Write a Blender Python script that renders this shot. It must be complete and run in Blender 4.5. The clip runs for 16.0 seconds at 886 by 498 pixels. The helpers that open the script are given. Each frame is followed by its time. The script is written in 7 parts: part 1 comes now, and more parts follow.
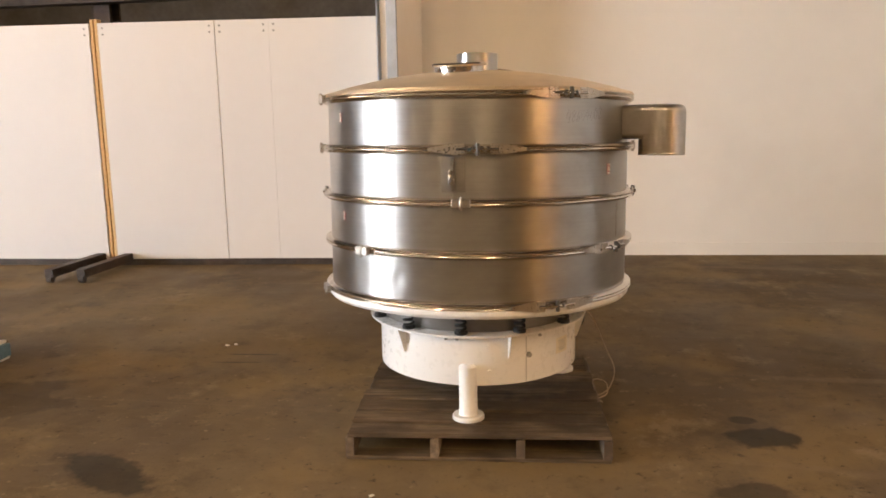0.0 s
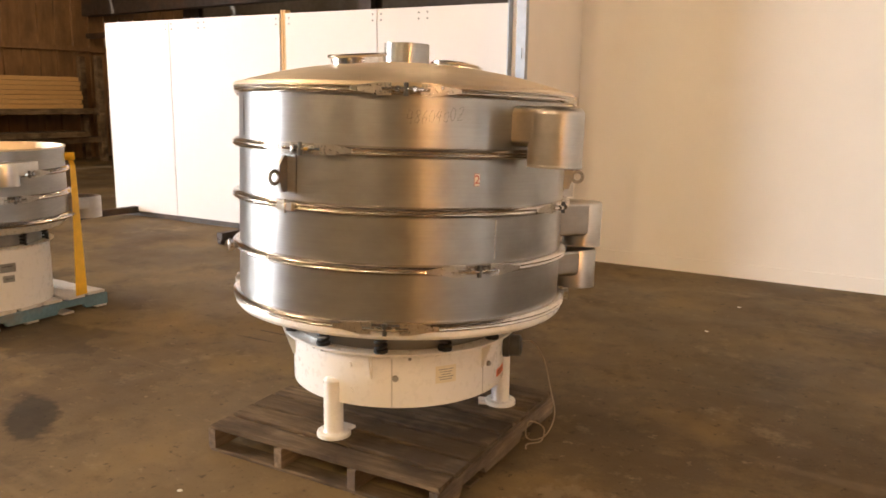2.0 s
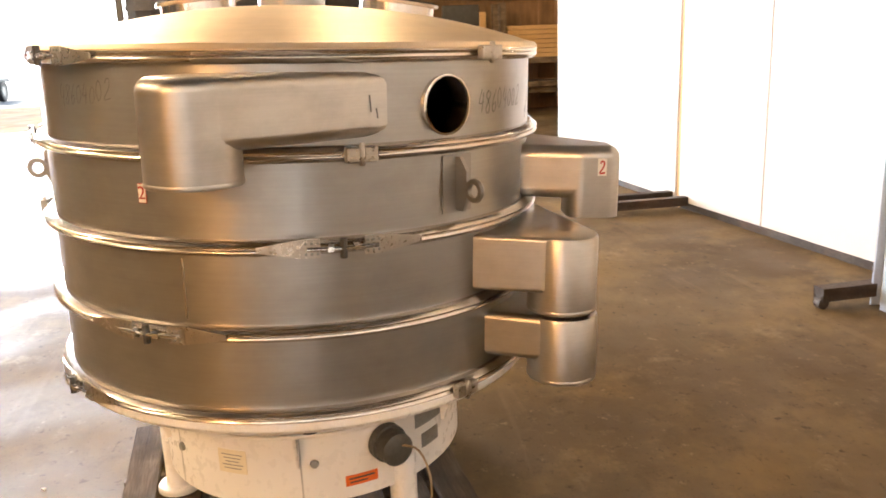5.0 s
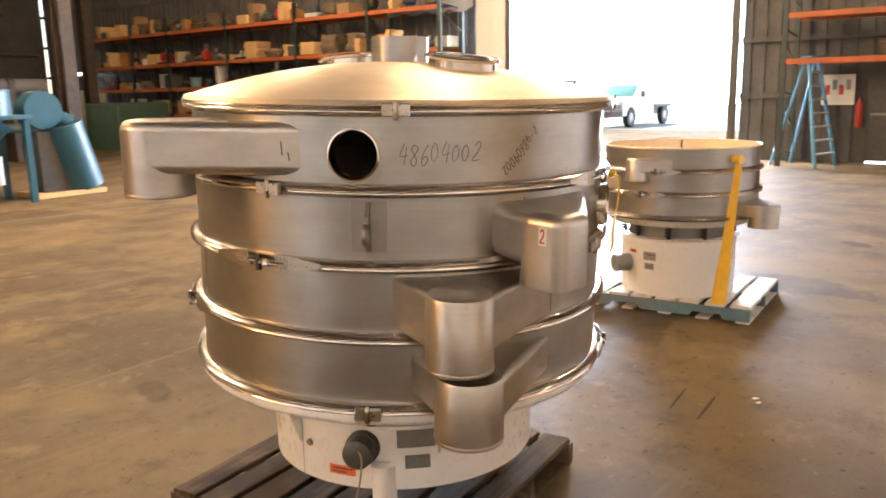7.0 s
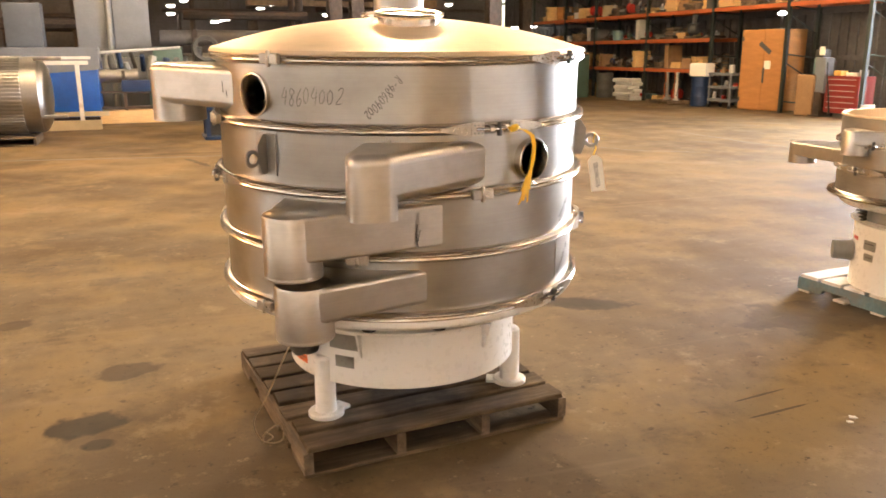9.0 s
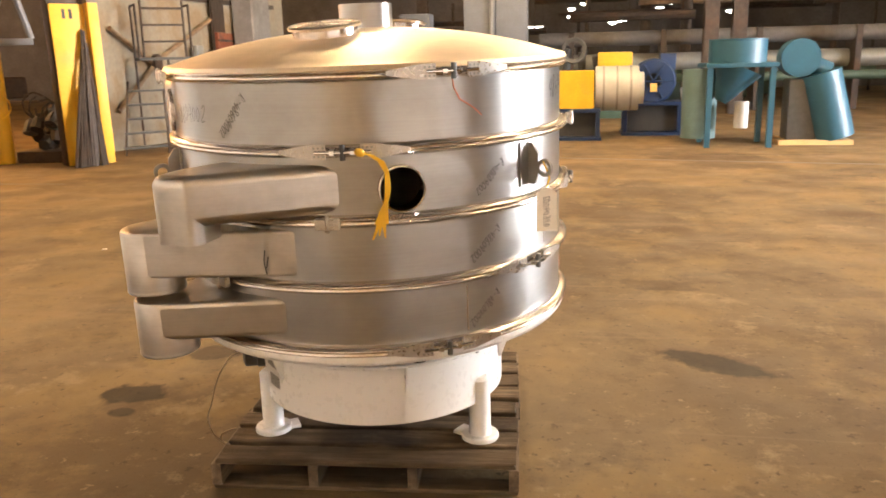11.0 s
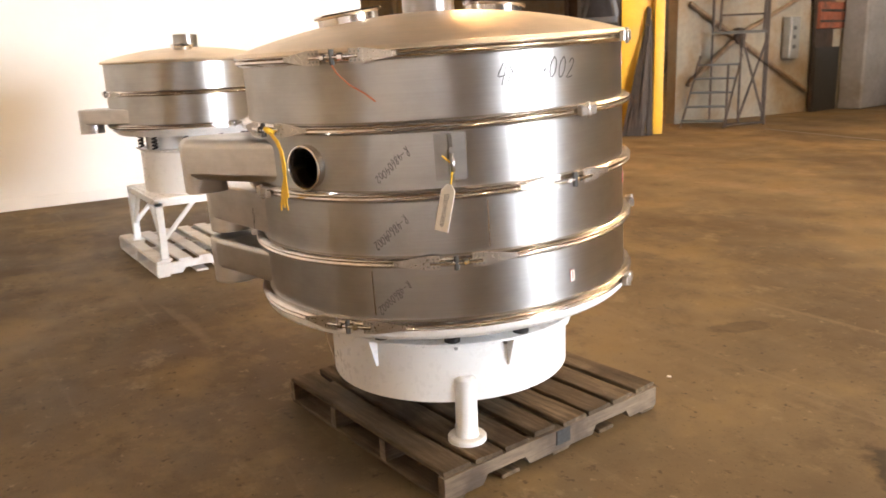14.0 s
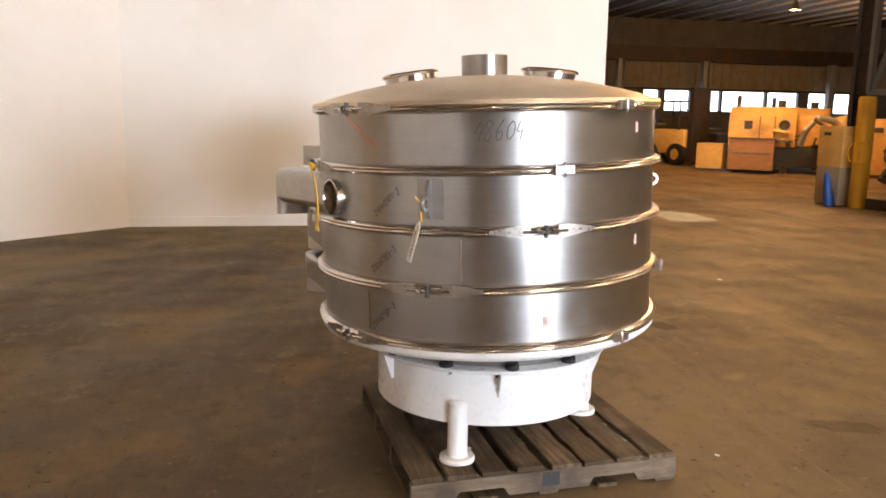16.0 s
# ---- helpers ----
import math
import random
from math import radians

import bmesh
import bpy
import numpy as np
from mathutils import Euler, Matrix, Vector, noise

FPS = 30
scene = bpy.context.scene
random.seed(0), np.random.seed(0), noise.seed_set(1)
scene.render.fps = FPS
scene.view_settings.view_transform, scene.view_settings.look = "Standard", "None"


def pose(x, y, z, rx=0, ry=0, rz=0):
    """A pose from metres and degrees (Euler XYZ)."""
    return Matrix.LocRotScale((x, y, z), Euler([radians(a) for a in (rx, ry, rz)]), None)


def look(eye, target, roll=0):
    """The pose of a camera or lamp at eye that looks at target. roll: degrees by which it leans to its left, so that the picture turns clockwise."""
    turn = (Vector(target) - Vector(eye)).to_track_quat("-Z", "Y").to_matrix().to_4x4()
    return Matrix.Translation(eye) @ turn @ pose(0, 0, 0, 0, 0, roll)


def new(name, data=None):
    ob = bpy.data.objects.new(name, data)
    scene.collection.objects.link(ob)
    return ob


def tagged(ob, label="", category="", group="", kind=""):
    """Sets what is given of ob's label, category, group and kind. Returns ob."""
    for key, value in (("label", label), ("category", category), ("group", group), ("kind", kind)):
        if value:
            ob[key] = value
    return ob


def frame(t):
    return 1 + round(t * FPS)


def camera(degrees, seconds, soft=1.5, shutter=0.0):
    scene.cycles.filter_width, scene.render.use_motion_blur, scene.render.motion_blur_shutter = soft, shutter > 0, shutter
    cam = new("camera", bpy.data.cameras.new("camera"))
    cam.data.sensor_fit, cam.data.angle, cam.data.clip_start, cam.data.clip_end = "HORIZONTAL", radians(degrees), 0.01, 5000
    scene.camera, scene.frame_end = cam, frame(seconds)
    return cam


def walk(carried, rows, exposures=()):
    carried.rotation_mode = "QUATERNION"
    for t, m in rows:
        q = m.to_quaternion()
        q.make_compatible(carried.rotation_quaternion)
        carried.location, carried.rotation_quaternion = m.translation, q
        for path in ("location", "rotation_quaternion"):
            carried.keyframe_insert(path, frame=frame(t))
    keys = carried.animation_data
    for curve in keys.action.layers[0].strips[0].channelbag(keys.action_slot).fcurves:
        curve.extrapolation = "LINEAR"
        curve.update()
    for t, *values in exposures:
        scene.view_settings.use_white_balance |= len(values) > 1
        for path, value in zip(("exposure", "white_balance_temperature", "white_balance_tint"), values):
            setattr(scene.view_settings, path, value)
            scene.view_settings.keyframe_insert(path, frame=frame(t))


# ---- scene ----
cam = camera(58.74, 16.0, 1.7, 0.2)
PATH = [
    (0, (0.488, -3.925, 1.535), (0.118, -1.74, 1.144), -1.03),
    (0.5, (0.995, -3.814, 1.557), (0.355, -1.688, 1.191), -0.25),
    (1, (1.421, -3.567, 1.544), (0.521, -1.541, 1.163), -0.3),
    (1.5, (1.832, -3.278, 1.546), (0.803, -1.317, 1.148), 0.69),
    (2, (2.193, -2.89, 1.57), (0.957, -1.059, 1.145), 0.8),
    (2.5, (2.413, -2.395, 1.567), (0.968, -0.727, 1.126), 0.78),
    (3, (2.571, -1.878, 1.564), (0.925, -0.415, 1.101), -0.56),
    (3.5, (2.617, -1.38, 1.561), (0.815, -0.143, 1.029), -1.16),
    (4, (2.659, -0.894, 1.558), (0.728, 0.124, 1.012), -2.42),
    (4.2, (2.674, -0.707, 1.567), (0.693, 0.2, 1.007), -2.58),
    (6.3, (2.333, 1.241, 1.59), (0.267, 0.483, 1.12), -1.63),
    (6.5, (2.296, 1.424, 1.591), (0.3, 0.488, 1.139), -1.68),
    (7, (2.26, 1.923, 1.603), (0.501, 0.59, 1.165), -1.18),
    (7.5, (2.091, 2.35, 1.57), (0.602, 0.732, 1.091), -1.32),
    (8, (1.798, 2.746, 1.592), (0.546, 0.949, 1.076), -0.83),
    (8.5, (1.45, 3.076, 1.606), (0.478, 1.119, 1.071), -0.59),
    (9, (1.004, 3.241, 1.577), (0.245, 1.194, 1.032), -0.24),
    (9.2, (0.826, 3.306, 1.566), (0.155, 1.226, 1.031), -0.17),
    (11.3, (-0.947, 2.929, 1.597), (-0.404, 0.809, 1.079), -2.76),
    (11.5, (-0.988, 2.819, 1.584), (-0.355, 0.717, 1.092), -3.62),
    (12, (-1.241, 2.658, 1.604), (-0.343, 0.653, 1.119), -3.55),
    (12.5, (-1.667, 2.513, 1.593), (-0.523, 0.643, 1.085), -4.29),
    (13, (-2.01, 2.323, 1.578), (-0.636, 0.623, 1.045), -4.05),
    (13.5, (-2.358, 2.022, 1.568), (-0.759, 0.537, 1.02), -3.8),
    (14, (-2.721, 1.738, 1.559), (-0.876, 0.57, 1.015), -2.28),
    (14.5, (-2.947, 1.403, 1.554), (-0.953, 0.498, 1.039), -0.91),
    (15, (-3.136, 1.142, 1.565), (-1.082, 0.315, 1.169), 1.87),
    (15.5, (-3.368, 0.958, 1.561), (-1.236, 0.36, 1.164), 1.98),
    (16, (-3.468, 0.857, 1.551), (-1.289, 0.45, 1.168), 1.02),
]
EXPOSURES = [
    (0, -0.53, 6350, 10), (1, -0.46, 6400, 10), (1.6, -0.31, 6430, 10), (2.5, 0.0, 6450, 10), (4, 0.3, 6450, 10), (6.5, 0.67, 6000, 10), (7, 0.35, 6050, 10), (7.5, 0.12, 6150, 10), (8, 0.1, 6250, 10), (9, 0.71, 6350, 10),
    (11.5, 0.55, 6500, 10), (12, 0.46, 6450, 10), (12.7, 0.28, 6250, 10), (13.5, 0.22, 6150, 10), (15.5, -0.17, 5950, 10), (16, -0.26, 5900, 10),
]
walk(cam, [(t, look(eye, target, roll)) for t, eye, target, roll in PATH], EXPOSURES)

# ---- world, light ----
world = bpy.data.worlds.new("world")
scene.world = world
world.use_nodes = True
wn = world.node_tree
sky = wn.nodes.new("ShaderNodeTexSky")
sky.sky_type = 'NISHITA'
sky.sun_disc = False
sky.sun_elevation = radians(38)
sky.sun_rotation = radians(200)
wn.links.new(sky.outputs[0], wn.nodes["Background"].inputs[0])
wn.nodes["Background"].inputs[1].default_value = 0.15

sun_data = bpy.data.lights.new("sun", 'SUN')
sun_data.energy, sun_data.angle, sun_data.color = 12.0, radians(0.5), (1.0, 0.93, 0.82)
sun = new("sun", sun_data)
sun.matrix_world = look((-30, -40, 40), (-30 + 14, -40 + 34, 0))

WARM = (1.0, 0.68, 0.38)


def area_lamp(name, eye, target, sx, sy, watts, color):
    d = bpy.data.lights.new(name, 'AREA')
    d.shape, d.size, d.size_y, d.energy, d.color = 'RECTANGLE', sx, sy, watts, color
    ob = new(name, d)
    ob.matrix_world = look(eye, target)
    return ob


# daylight through the big west door
area_lamp("door_daylight", (-17.0, -6.8, 2.45), (0, -4.0, 1.2), 5.8, 4.3, 4400, (0.94, 0.97, 1.04))
# daylight through the far strip windows
area_lamp("window_daylight", (43.8, -26, 2.6), (20, -16, 0.6), 16, 1.0, 350, (0.9, 0.95, 1.0))

# high-bay lamps under the roof, many unseen and added for light, and specks on the floor
LAMPS = [(-11.5, -13.5), (-7.2, 1.2), (-6.6, 9.6), (-0.4, 8.0), (13, -1), (-4.5, -2.5), (2.5, -9), (-3.0, -9), (-12, -4), (10.5, -8), (2.5, -17), (-7, -17), (15.5, -10.8), (31.2, -22.2), (32.6, -27.1), (1, -25), (-9, -25)]
LITTER = [(-0.31, -1.05), (-1.81, 0.87), (0.79, 3.31), (0.77, 2.5), (-1.76, 0.9), (3.41, -3.17), (5.97, -2.52)]

# ---- materials ----


def mat(name, color, rough=0.5, metal=0.0, var=0.12, scale=6.0, bump=0.0, bscale=60.0, fine=None, stretch=(1, 1, 1), coat=0.0, dirt=None, dirtscale=1.5, dirtamt=0.5, dirtlo=0.5, rvar=0.1, aniso=0.0, rand=0.0):
    """Principled surface: base colour varied at two scales, optional dirt patches, bump."""
    m = bpy.data.materials.new(name)
    m.use_nodes = True
    nt = m.node_tree
    b = nt.nodes["Principled BSDF"]
    tc = nt.nodes.new("ShaderNodeTexCoord")
    mp = nt.nodes.new("ShaderNodeMapping")
    mp.inputs["Scale"].default_value = stretch
    nt.links.new(tc.outputs["Object"], mp.inputs["Vector"])

    def noise_tex(s, det=4.0, vec=None):
        n = nt.nodes.new("ShaderNodeTexNoise")
        n.inputs["Scale"].default_value = s
        n.inputs["Detail"].default_value = det
        nt.links.new(vec or mp.outputs[0], n.inputs["Vector"])
        return n

    def ramp(src, a, b_):
        r = nt.nodes.new("ShaderNodeMapRange")
        r.inputs["From Min"].default_value, r.inputs["From Max"].default_value = 0.3, 0.7
        r.inputs["To Min"].default_value, r.inputs["To Max"].default_value = a, b_
        nt.links.new(src, r.inputs["Value"])
        return r.outputs[0]

    def mix(fac, a, c):
        x = nt.nodes.new("ShaderNodeMix")
        x.data_type = 'RGBA'
        for sock, v in ((x.inputs[0], fac), (x.inputs[6], a), (x.inputs[7], c)):
            if isinstance(v, bpy.types.NodeSocket):
                nt.links.new(v, sock)
            elif sock is x.inputs[0]:
                sock.default_value = v
            else:
                sock.default_value = (*v, 1)
        return x.outputs[2]

    lo = tuple(max(0, c * (1 - var)) for c in color)
    hi = tuple(min(1, c * (1 + var)) for c in color)
    n1, n2 = noise_tex(scale), noise_tex(fine or scale * 7)
    col = mix(ramp(n1.outputs[0], 0, 1), lo, hi)
    col = mix(ramp(n2.outputs[0], 0, 0.5), col, tuple(c * (1 - var * 1.3) for c in color))
    if dirt:
        n3 = noise_tex(dirtscale, 8.0, tc.outputs["Object"])
        r = nt.nodes.new("ShaderNodeMapRange")
        r.inputs["From Min"].default_value, r.inputs["From Max"].default_value = dirtlo, dirtlo + 0.2
        r.inputs["To Max"].default_value = dirtamt
        nt.links.new(n3.outputs[0], r.inputs["Value"])
        col = mix(r.outputs[0], col, dirt)
    if rand:
        oi = nt.nodes.new("ShaderNodeObjectInfo")
        rr = nt.nodes.new("ShaderNodeMapRange")
        rr.inputs["To Min"].default_value, rr.inputs["To Max"].default_value = 0.0, rand
        nt.links.new(oi.outputs["Random"], rr.inputs["Value"])
        col = mix(rr.outputs[0], col, tuple(c * 0.4 for c in color))
    nt.links.new(col, b.inputs["Base Color"])
    b.inputs["Metallic"].default_value = metal
    b.inputs["Roughness"].default_value = rough
    if rvar:
        nt.links.new(ramp(n2.outputs[0], max(0.03, rough - rvar), min(1, rough + rvar)), b.inputs["Roughness"])
    b.inputs["Coat Weight"].default_value = coat
    if aniso:
        b.inputs["Anisotropic"].default_value = aniso
        tg = nt.nodes.new("ShaderNodeTangent")
        tg.direction_type, tg.axis = 'RADIAL', 'Z'
        b.inputs["Anisotropic Rotation"].default_value = 0.25
        nt.links.new(tg.outputs[0], b.inputs["Tangent"])
    if bump:
        nb = noise_tex(bscale)
        bp = nt.nodes.new("ShaderNodeBump")
        bp.inputs["Strength"].default_value, bp.inputs["Distance"].default_value = bump, 0.02
        nt.links.new(nb.outputs[0], bp.inputs["Height"])
        nt.links.new(bp.outputs[0], b.inputs["Normal"])
    return m


def brushed(name, color, rough, streak=0.12, smudge=0.35, wave=0.12, aniso=0.6, scale=1.0):
    """Sheet stainless: streaks of the brushing run round, with smudges and slight waves in the sheet."""
    m = bpy.data.materials.new(name)
    m.use_nodes = True
    nt = m.node_tree
    b = nt.nodes["Principled BSDF"]
    tc = nt.nodes.new("ShaderNodeTexCoord")

    def noise_tex(sc, stretch, det, rgh=0.55):
        mp = nt.nodes.new("ShaderNodeMapping")
        mp.inputs["Scale"].default_value = tuple(k * scale for k in stretch)
        nt.links.new(tc.outputs["Object"], mp.inputs["Vector"])
        n = nt.nodes.new("ShaderNodeTexNoise")
        n.inputs["Scale"].default_value, n.inputs["Detail"].default_value, n.inputs["Roughness"].default_value = sc, det, rgh
        nt.links.new(mp.outputs[0], n.inputs["Vector"])
        return n.outputs[0]

    def rng(src, a, c, lo, hi):
        r = nt.nodes.new("ShaderNodeMapRange")
        r.inputs["From Min"].default_value, r.inputs["From Max"].default_value = a, c
        r.inputs["To Min"].default_value, r.inputs["To Max"].default_value = lo, hi
        nt.links.new(src, r.inputs["Value"])
        return r.outputs[0]

    def mix(fac, a, c):
        x = nt.nodes.new("ShaderNodeMix")
        x.data_type = 'RGBA'
        for sock, v in ((x.inputs[0], fac), (x.inputs[6], a), (x.inputs[7], c)):
            if isinstance(v, bpy.types.NodeSocket):
                nt.links.new(v, sock)
            else:
                sock.default_value = (*v, 1)
        return x.outputs[2]

    def add(a, c):
        x = nt.nodes.new("ShaderNodeMath")
        x.operation = 'ADD'
        nt.links.new(a, x.inputs[0])
        nt.links.new(c, x.inputs[1])
        return x.outputs[0]

    fine = noise_tex(1.0, (3, 3, 150), 4, 0.6)
    band_ = noise_tex(1.0, (1.6, 1.6, 16), 5, 0.6)
    blot = noise_tex(1.0, (4.5, 4.5, 6.5), 7, 0.62)
    dull = tuple(c * k for c, k in zip(color, (0.62, 0.6, 0.57)))
    pale = tuple(min(1.0, c * 1.03) for c in color)
    col = mix(rng(fine, 0.36, 0.64, 0, 1), tuple(c * 0.97 for c in color), pale)
    col = mix(rng(band_, 0.5, 0.7, 0, 0.3), col, tuple(c * 0.9 for c in color))
    col = mix(rng(blot, 0.42, 0.72, 0, smudge), col, dull)
    nt.links.new(col, b.inputs["Base Color"])
    r1 = rng(fine, 0.34, 0.66, rough - streak * 0.6, rough + streak * 0.6)
    r2 = rng(band_, 0.4, 0.65, -streak * 0.35, streak * 0.5)
    r3 = rng(blot, 0.35, 0.7, -0.01, 0.05)
    nt.links.new(add(add(r1, r2), r3), b.inputs["Roughness"])
    b.inputs["Metallic"].default_value = 1.0
    if aniso:
        b.inputs["Anisotropic"].default_value = aniso
        tg = nt.nodes.new("ShaderNodeTangent")
        tg.direction_type, tg.axis = 'RADIAL', 'Z'
        b.inputs["Anisotropic Rotation"].default_value = 0.25
        nt.links.new(tg.outputs[0], b.inputs["Tangent"])
    if wave:
        bp = nt.nodes.new("ShaderNodeBump")
        bp.inputs["Strength"].default_value, bp.inputs["Distance"].default_value = wave, 0.01
        scr = rng(noise_tex(1.0, (2.5, 2.5, 80), 3, 0.5), 0, 1, 0, 0.16)
        nt.links.new(add(noise_tex(1.0, (5.0, 5.0, 9.0), 2, 0.4), scr), bp.inputs["Height"])
        nt.links.new(bp.outputs[0], b.inputs["Normal"])
    return m


def glow(name, color, strength):
    m = bpy.data.materials.new(name)
    m.use_nodes = True
    b = m.node_tree.nodes["Principled BSDF"]
    b.inputs["Base Color"].default_value = (*color, 1)
    b.inputs["Emission Color"].default_value = (*color, 1)
    b.inputs["Emission Strength"].default_value = strength
    return m


STEEL = brushed("brushed_stainless", (0.41, 0.399, 0.374), 0.31, 0.01, 0.42, 0.07, 0.55)
# lid stainless: the warm, bright lamplight on it is put into the colour
STEEL_WARMLIT = brushed("warm_lit_spun_stainless", (0.9, 0.755, 0.56), 0.46, 0.03, 0.3, 0.06, 0.3)
STEEL_SPOUT = brushed("satin_stainless", (0.53, 0.5, 0.455), 0.33, 0.03, 0.5, 0.1, 0.0, 1.6)
STEEL_BAND = mat("polished_band", (0.66, 0.61, 0.55), 0.2, 1.0, 0.08, 5, 0.02, 20, rvar=0.06)
STEEL_DULL = mat("dull_stainless", (0.35, 0.335, 0.31), 0.42, 1.0, 0.1, 4, 0.0, 18, stretch=(1, 1, 4), rvar=0.03)
CLAMP = mat("cast_clamp", (0.5, 0.46, 0.4), 0.33, 1.0, 0.15, 18, 0.05, 60)
GLASS = mat("tinted_glass", (0.25, 0.5, 0.45), 0.08, 0, 0.05, 3, coat=0.4)
CHROME = mat("chrome_rod", (0.75, 0.73, 0.7), 0.12, 1.0, 0.05, 20)
WHITE = mat("white_enamel", (0.79, 0.785, 0.755), 0.32, 0, 0.02, 5, 0.0, 25, coat=0.2, dirt=(0.66, 0.62, 0.54), dirtscale=2.0, dirtamt=0.12)
WALLW = mat("white_wall_paint", (0.87, 0.83, 0.765), 0.7, 0, 0.02, 0.8, 0.03, 90, dirt=(0.72, 0.66, 0.58), dirtscale=0.6, dirtamt=0.35)
PANELW = mat("white_panel_paint", (0.67, 0.65, 0.63), 0.55, 0, 0.02, 1.2, 0.02, 70, dirt=(0.7, 0.66, 0.6), dirtscale=1.1, dirtamt=0.3)
TRIMBLUE = mat("galvanised_post", (0.43, 0.49, 0.57), 0.45, 0.4, 0.1, 8, 0.03, 40)
BLACK = mat("black_rubber", (0.025, 0.024, 0.022), 0.6, 0, 0.2, 12, 0.05, 60)
DARKGREY = mat("dark_grey_casting", (0.08, 0.08, 0.075), 0.5, 0.2, 0.2, 12, 0.05, 50)
SCREEN = mat("woven_screen", (0.78, 0.7, 0.58), 0.4, 0.5, 0.1, 20, 0.1, 200)
GREYMETAL = mat("grey_sheet", (0.28, 0.28, 0.26), 0.5, 0.3, 0.12, 6, 0.03, 30)
DARKSTEEL = mat("rusty_dark_steel", (0.07, 0.055, 0.045), 0.6, 0.5, 0.3, 9, 0.08, 60, dirt=(0.12, 0.06, 0.03), dirtamt=0.6)
PLATE = mat("grey_nameplate", (0.3, 0.3, 0.28), 0.35, 0.6, 0.08, 30)
CREAM = mat("cream_label", (0.72, 0.66, 0.5), 0.5, 0, 0.05, 30)
WIRE = mat("orange_wire", (0.5, 0.13, 0.04), 0.5, 0, 0.1, 30)
CABLE = mat("brown_cable", (0.3, 0.22, 0.13), 0.5, 0, 0.1, 30)
ORANGE_LBL = mat("orange_label", (0.75, 0.16, 0.03), 0.5, 0, 0.1, 30)
REDCHEST = mat("worn_dark_red_enamel", (0.26, 0.028, 0.024), 0.4, 0, 0.15, 6, 0.02, 30, dirt=(0.1, 0.03, 0.03), dirtscale=5, dirtamt=0.5)
RED = mat("red_paint", (0.45, 0.035, 0.025), 0.4, 0, 0.1, 8)
INK = mat("black_marker", (0.085, 0.08, 0.075), 0.95, 0, 0.1, 40)
YELLOW = mat("yellow_ribbon", (0.85, 0.52, 0.03), 0.45, 0, 0.1, 20, 0.05, 80)
YELLOWP = mat("yellow_paint", (0.8, 0.46, 0.02), 0.45, 0, 0.12, 4, 0.04, 30, dirt=(0.3, 0.2, 0.06), dirtscale=2, dirtamt=0.5)
ORANGEP = mat("orange_machine_paint", (0.8, 0.48, 0.12), 0.5, 0, 0.18, 3, 0.04, 30, dirt=(0.3, 0.16, 0.06), dirtscale=1.6, dirtamt=0.6)
RACKOR = mat("orange_rack_paint", (0.45, 0.11, 0.03), 0.5, 0, 0.15, 6, 0.03, 30, dirt=(0.2, 0.08, 0.03))
RACKBL = mat("dark_rack_upright", (0.05, 0.065, 0.06), 0.55, 0.1, 0.2, 6)
BLUEP = mat("blue_machine_paint", (0.009, 0.028, 0.085), 0.45, 0, 0.2, 5, 0.03, 30)
TEAL = mat("teal_paint", (0.02, 0.085, 0.13), 0.45, 0, 0.12, 5, 0.03, 30)
BLUEC = mat("bright_blue_paint", (0.012, 0.085, 0.36), 0.4, 0, 0.12, 3, 0.02, 30, dirt=(0.02, 0.05, 0.12), dirtscale=2, dirtamt=0.4)
BLUEGREY = mat("blue_grey_paint", (0.18, 0.195, 0.22), 0.5, 0, 0.12, 3, 0.02, 30, dirt=(0.14, 0.14, 0.14), dirtscale=1.5, dirtamt=0.5)
SLATE = mat("slate_grey_paint", (0.1, 0.115, 0.135), 0.45, 0, 0.12, 3, 0.02, 30)
TEALD = mat("grey_teal_paint", (0.12, 0.2, 0.21), 0.5, 0, 0.15, 5, 0.03, 30)
LADDERB = mat("ladder_blue", (0.12, 0.32, 0.5), 0.5, 0, 0.1, 12)
GREENP = mat("green_machine_paint", (0.06, 0.105, 0.08), 0.5, 0, 0.2, 5)
SIDING = mat("weathered_siding", (0.11, 0.104, 0.1), 0.75, 0, 0.2, 1.4, 0.05, 20, dirt=(0.065, 0.055, 0.045), dirtscale=0.8, dirtamt=0.7)
CONCRETE = mat("grey_concrete_wall", (0.21, 0.2, 0.19), 0.8, 0, 0.16, 1.6, 0.08, 30, dirt=(0.13, 0.105, 0.08), dirtscale=1.2, dirtamt=0.7)
WOODWALL = mat("brown_board_wall", (0.24, 0.14, 0.065), 0.7, 0, 0.22, 2, 0.05, 20, stretch=(6, 6, 1), dirt=(0.1, 0.06, 0.03))
YARD = mat("pale_yard_concrete", (0.5, 0.49, 0.46), 0.85, 0, 0.12, 0.7, 0.05, 20)
ROOF = mat("dark_roof_deck", (0.07, 0.06, 0.052), 0.8, 0, 0.25, 2)
WOOD = mat("weathered_pallet_wood", (0.2, 0.147, 0.092), 0.85, 0, 0.55, 3, 0.3, 30, fine=14, rand=0.6, stretch=(1, 14, 14), dirt=(0.035, 0.024, 0.016), dirtscale=3.2, dirtamt=0.9, dirtlo=0.42)
for _m in (WOOD,):
    next(n for n in _m.node_tree.nodes if n.type == 'BSDF_PRINCIPLED').inputs["Specular IOR Level"].default_value = 0.15
STAINWALL = mat("stained_grey_wall", (0.27, 0.24, 0.185), 0.8, 0, 0.22, 1.6, 0.08, 30, dirt=(0.2, 0.135, 0.07), dirtscale=1.6, dirtamt=0.8, dirtlo=0.45)
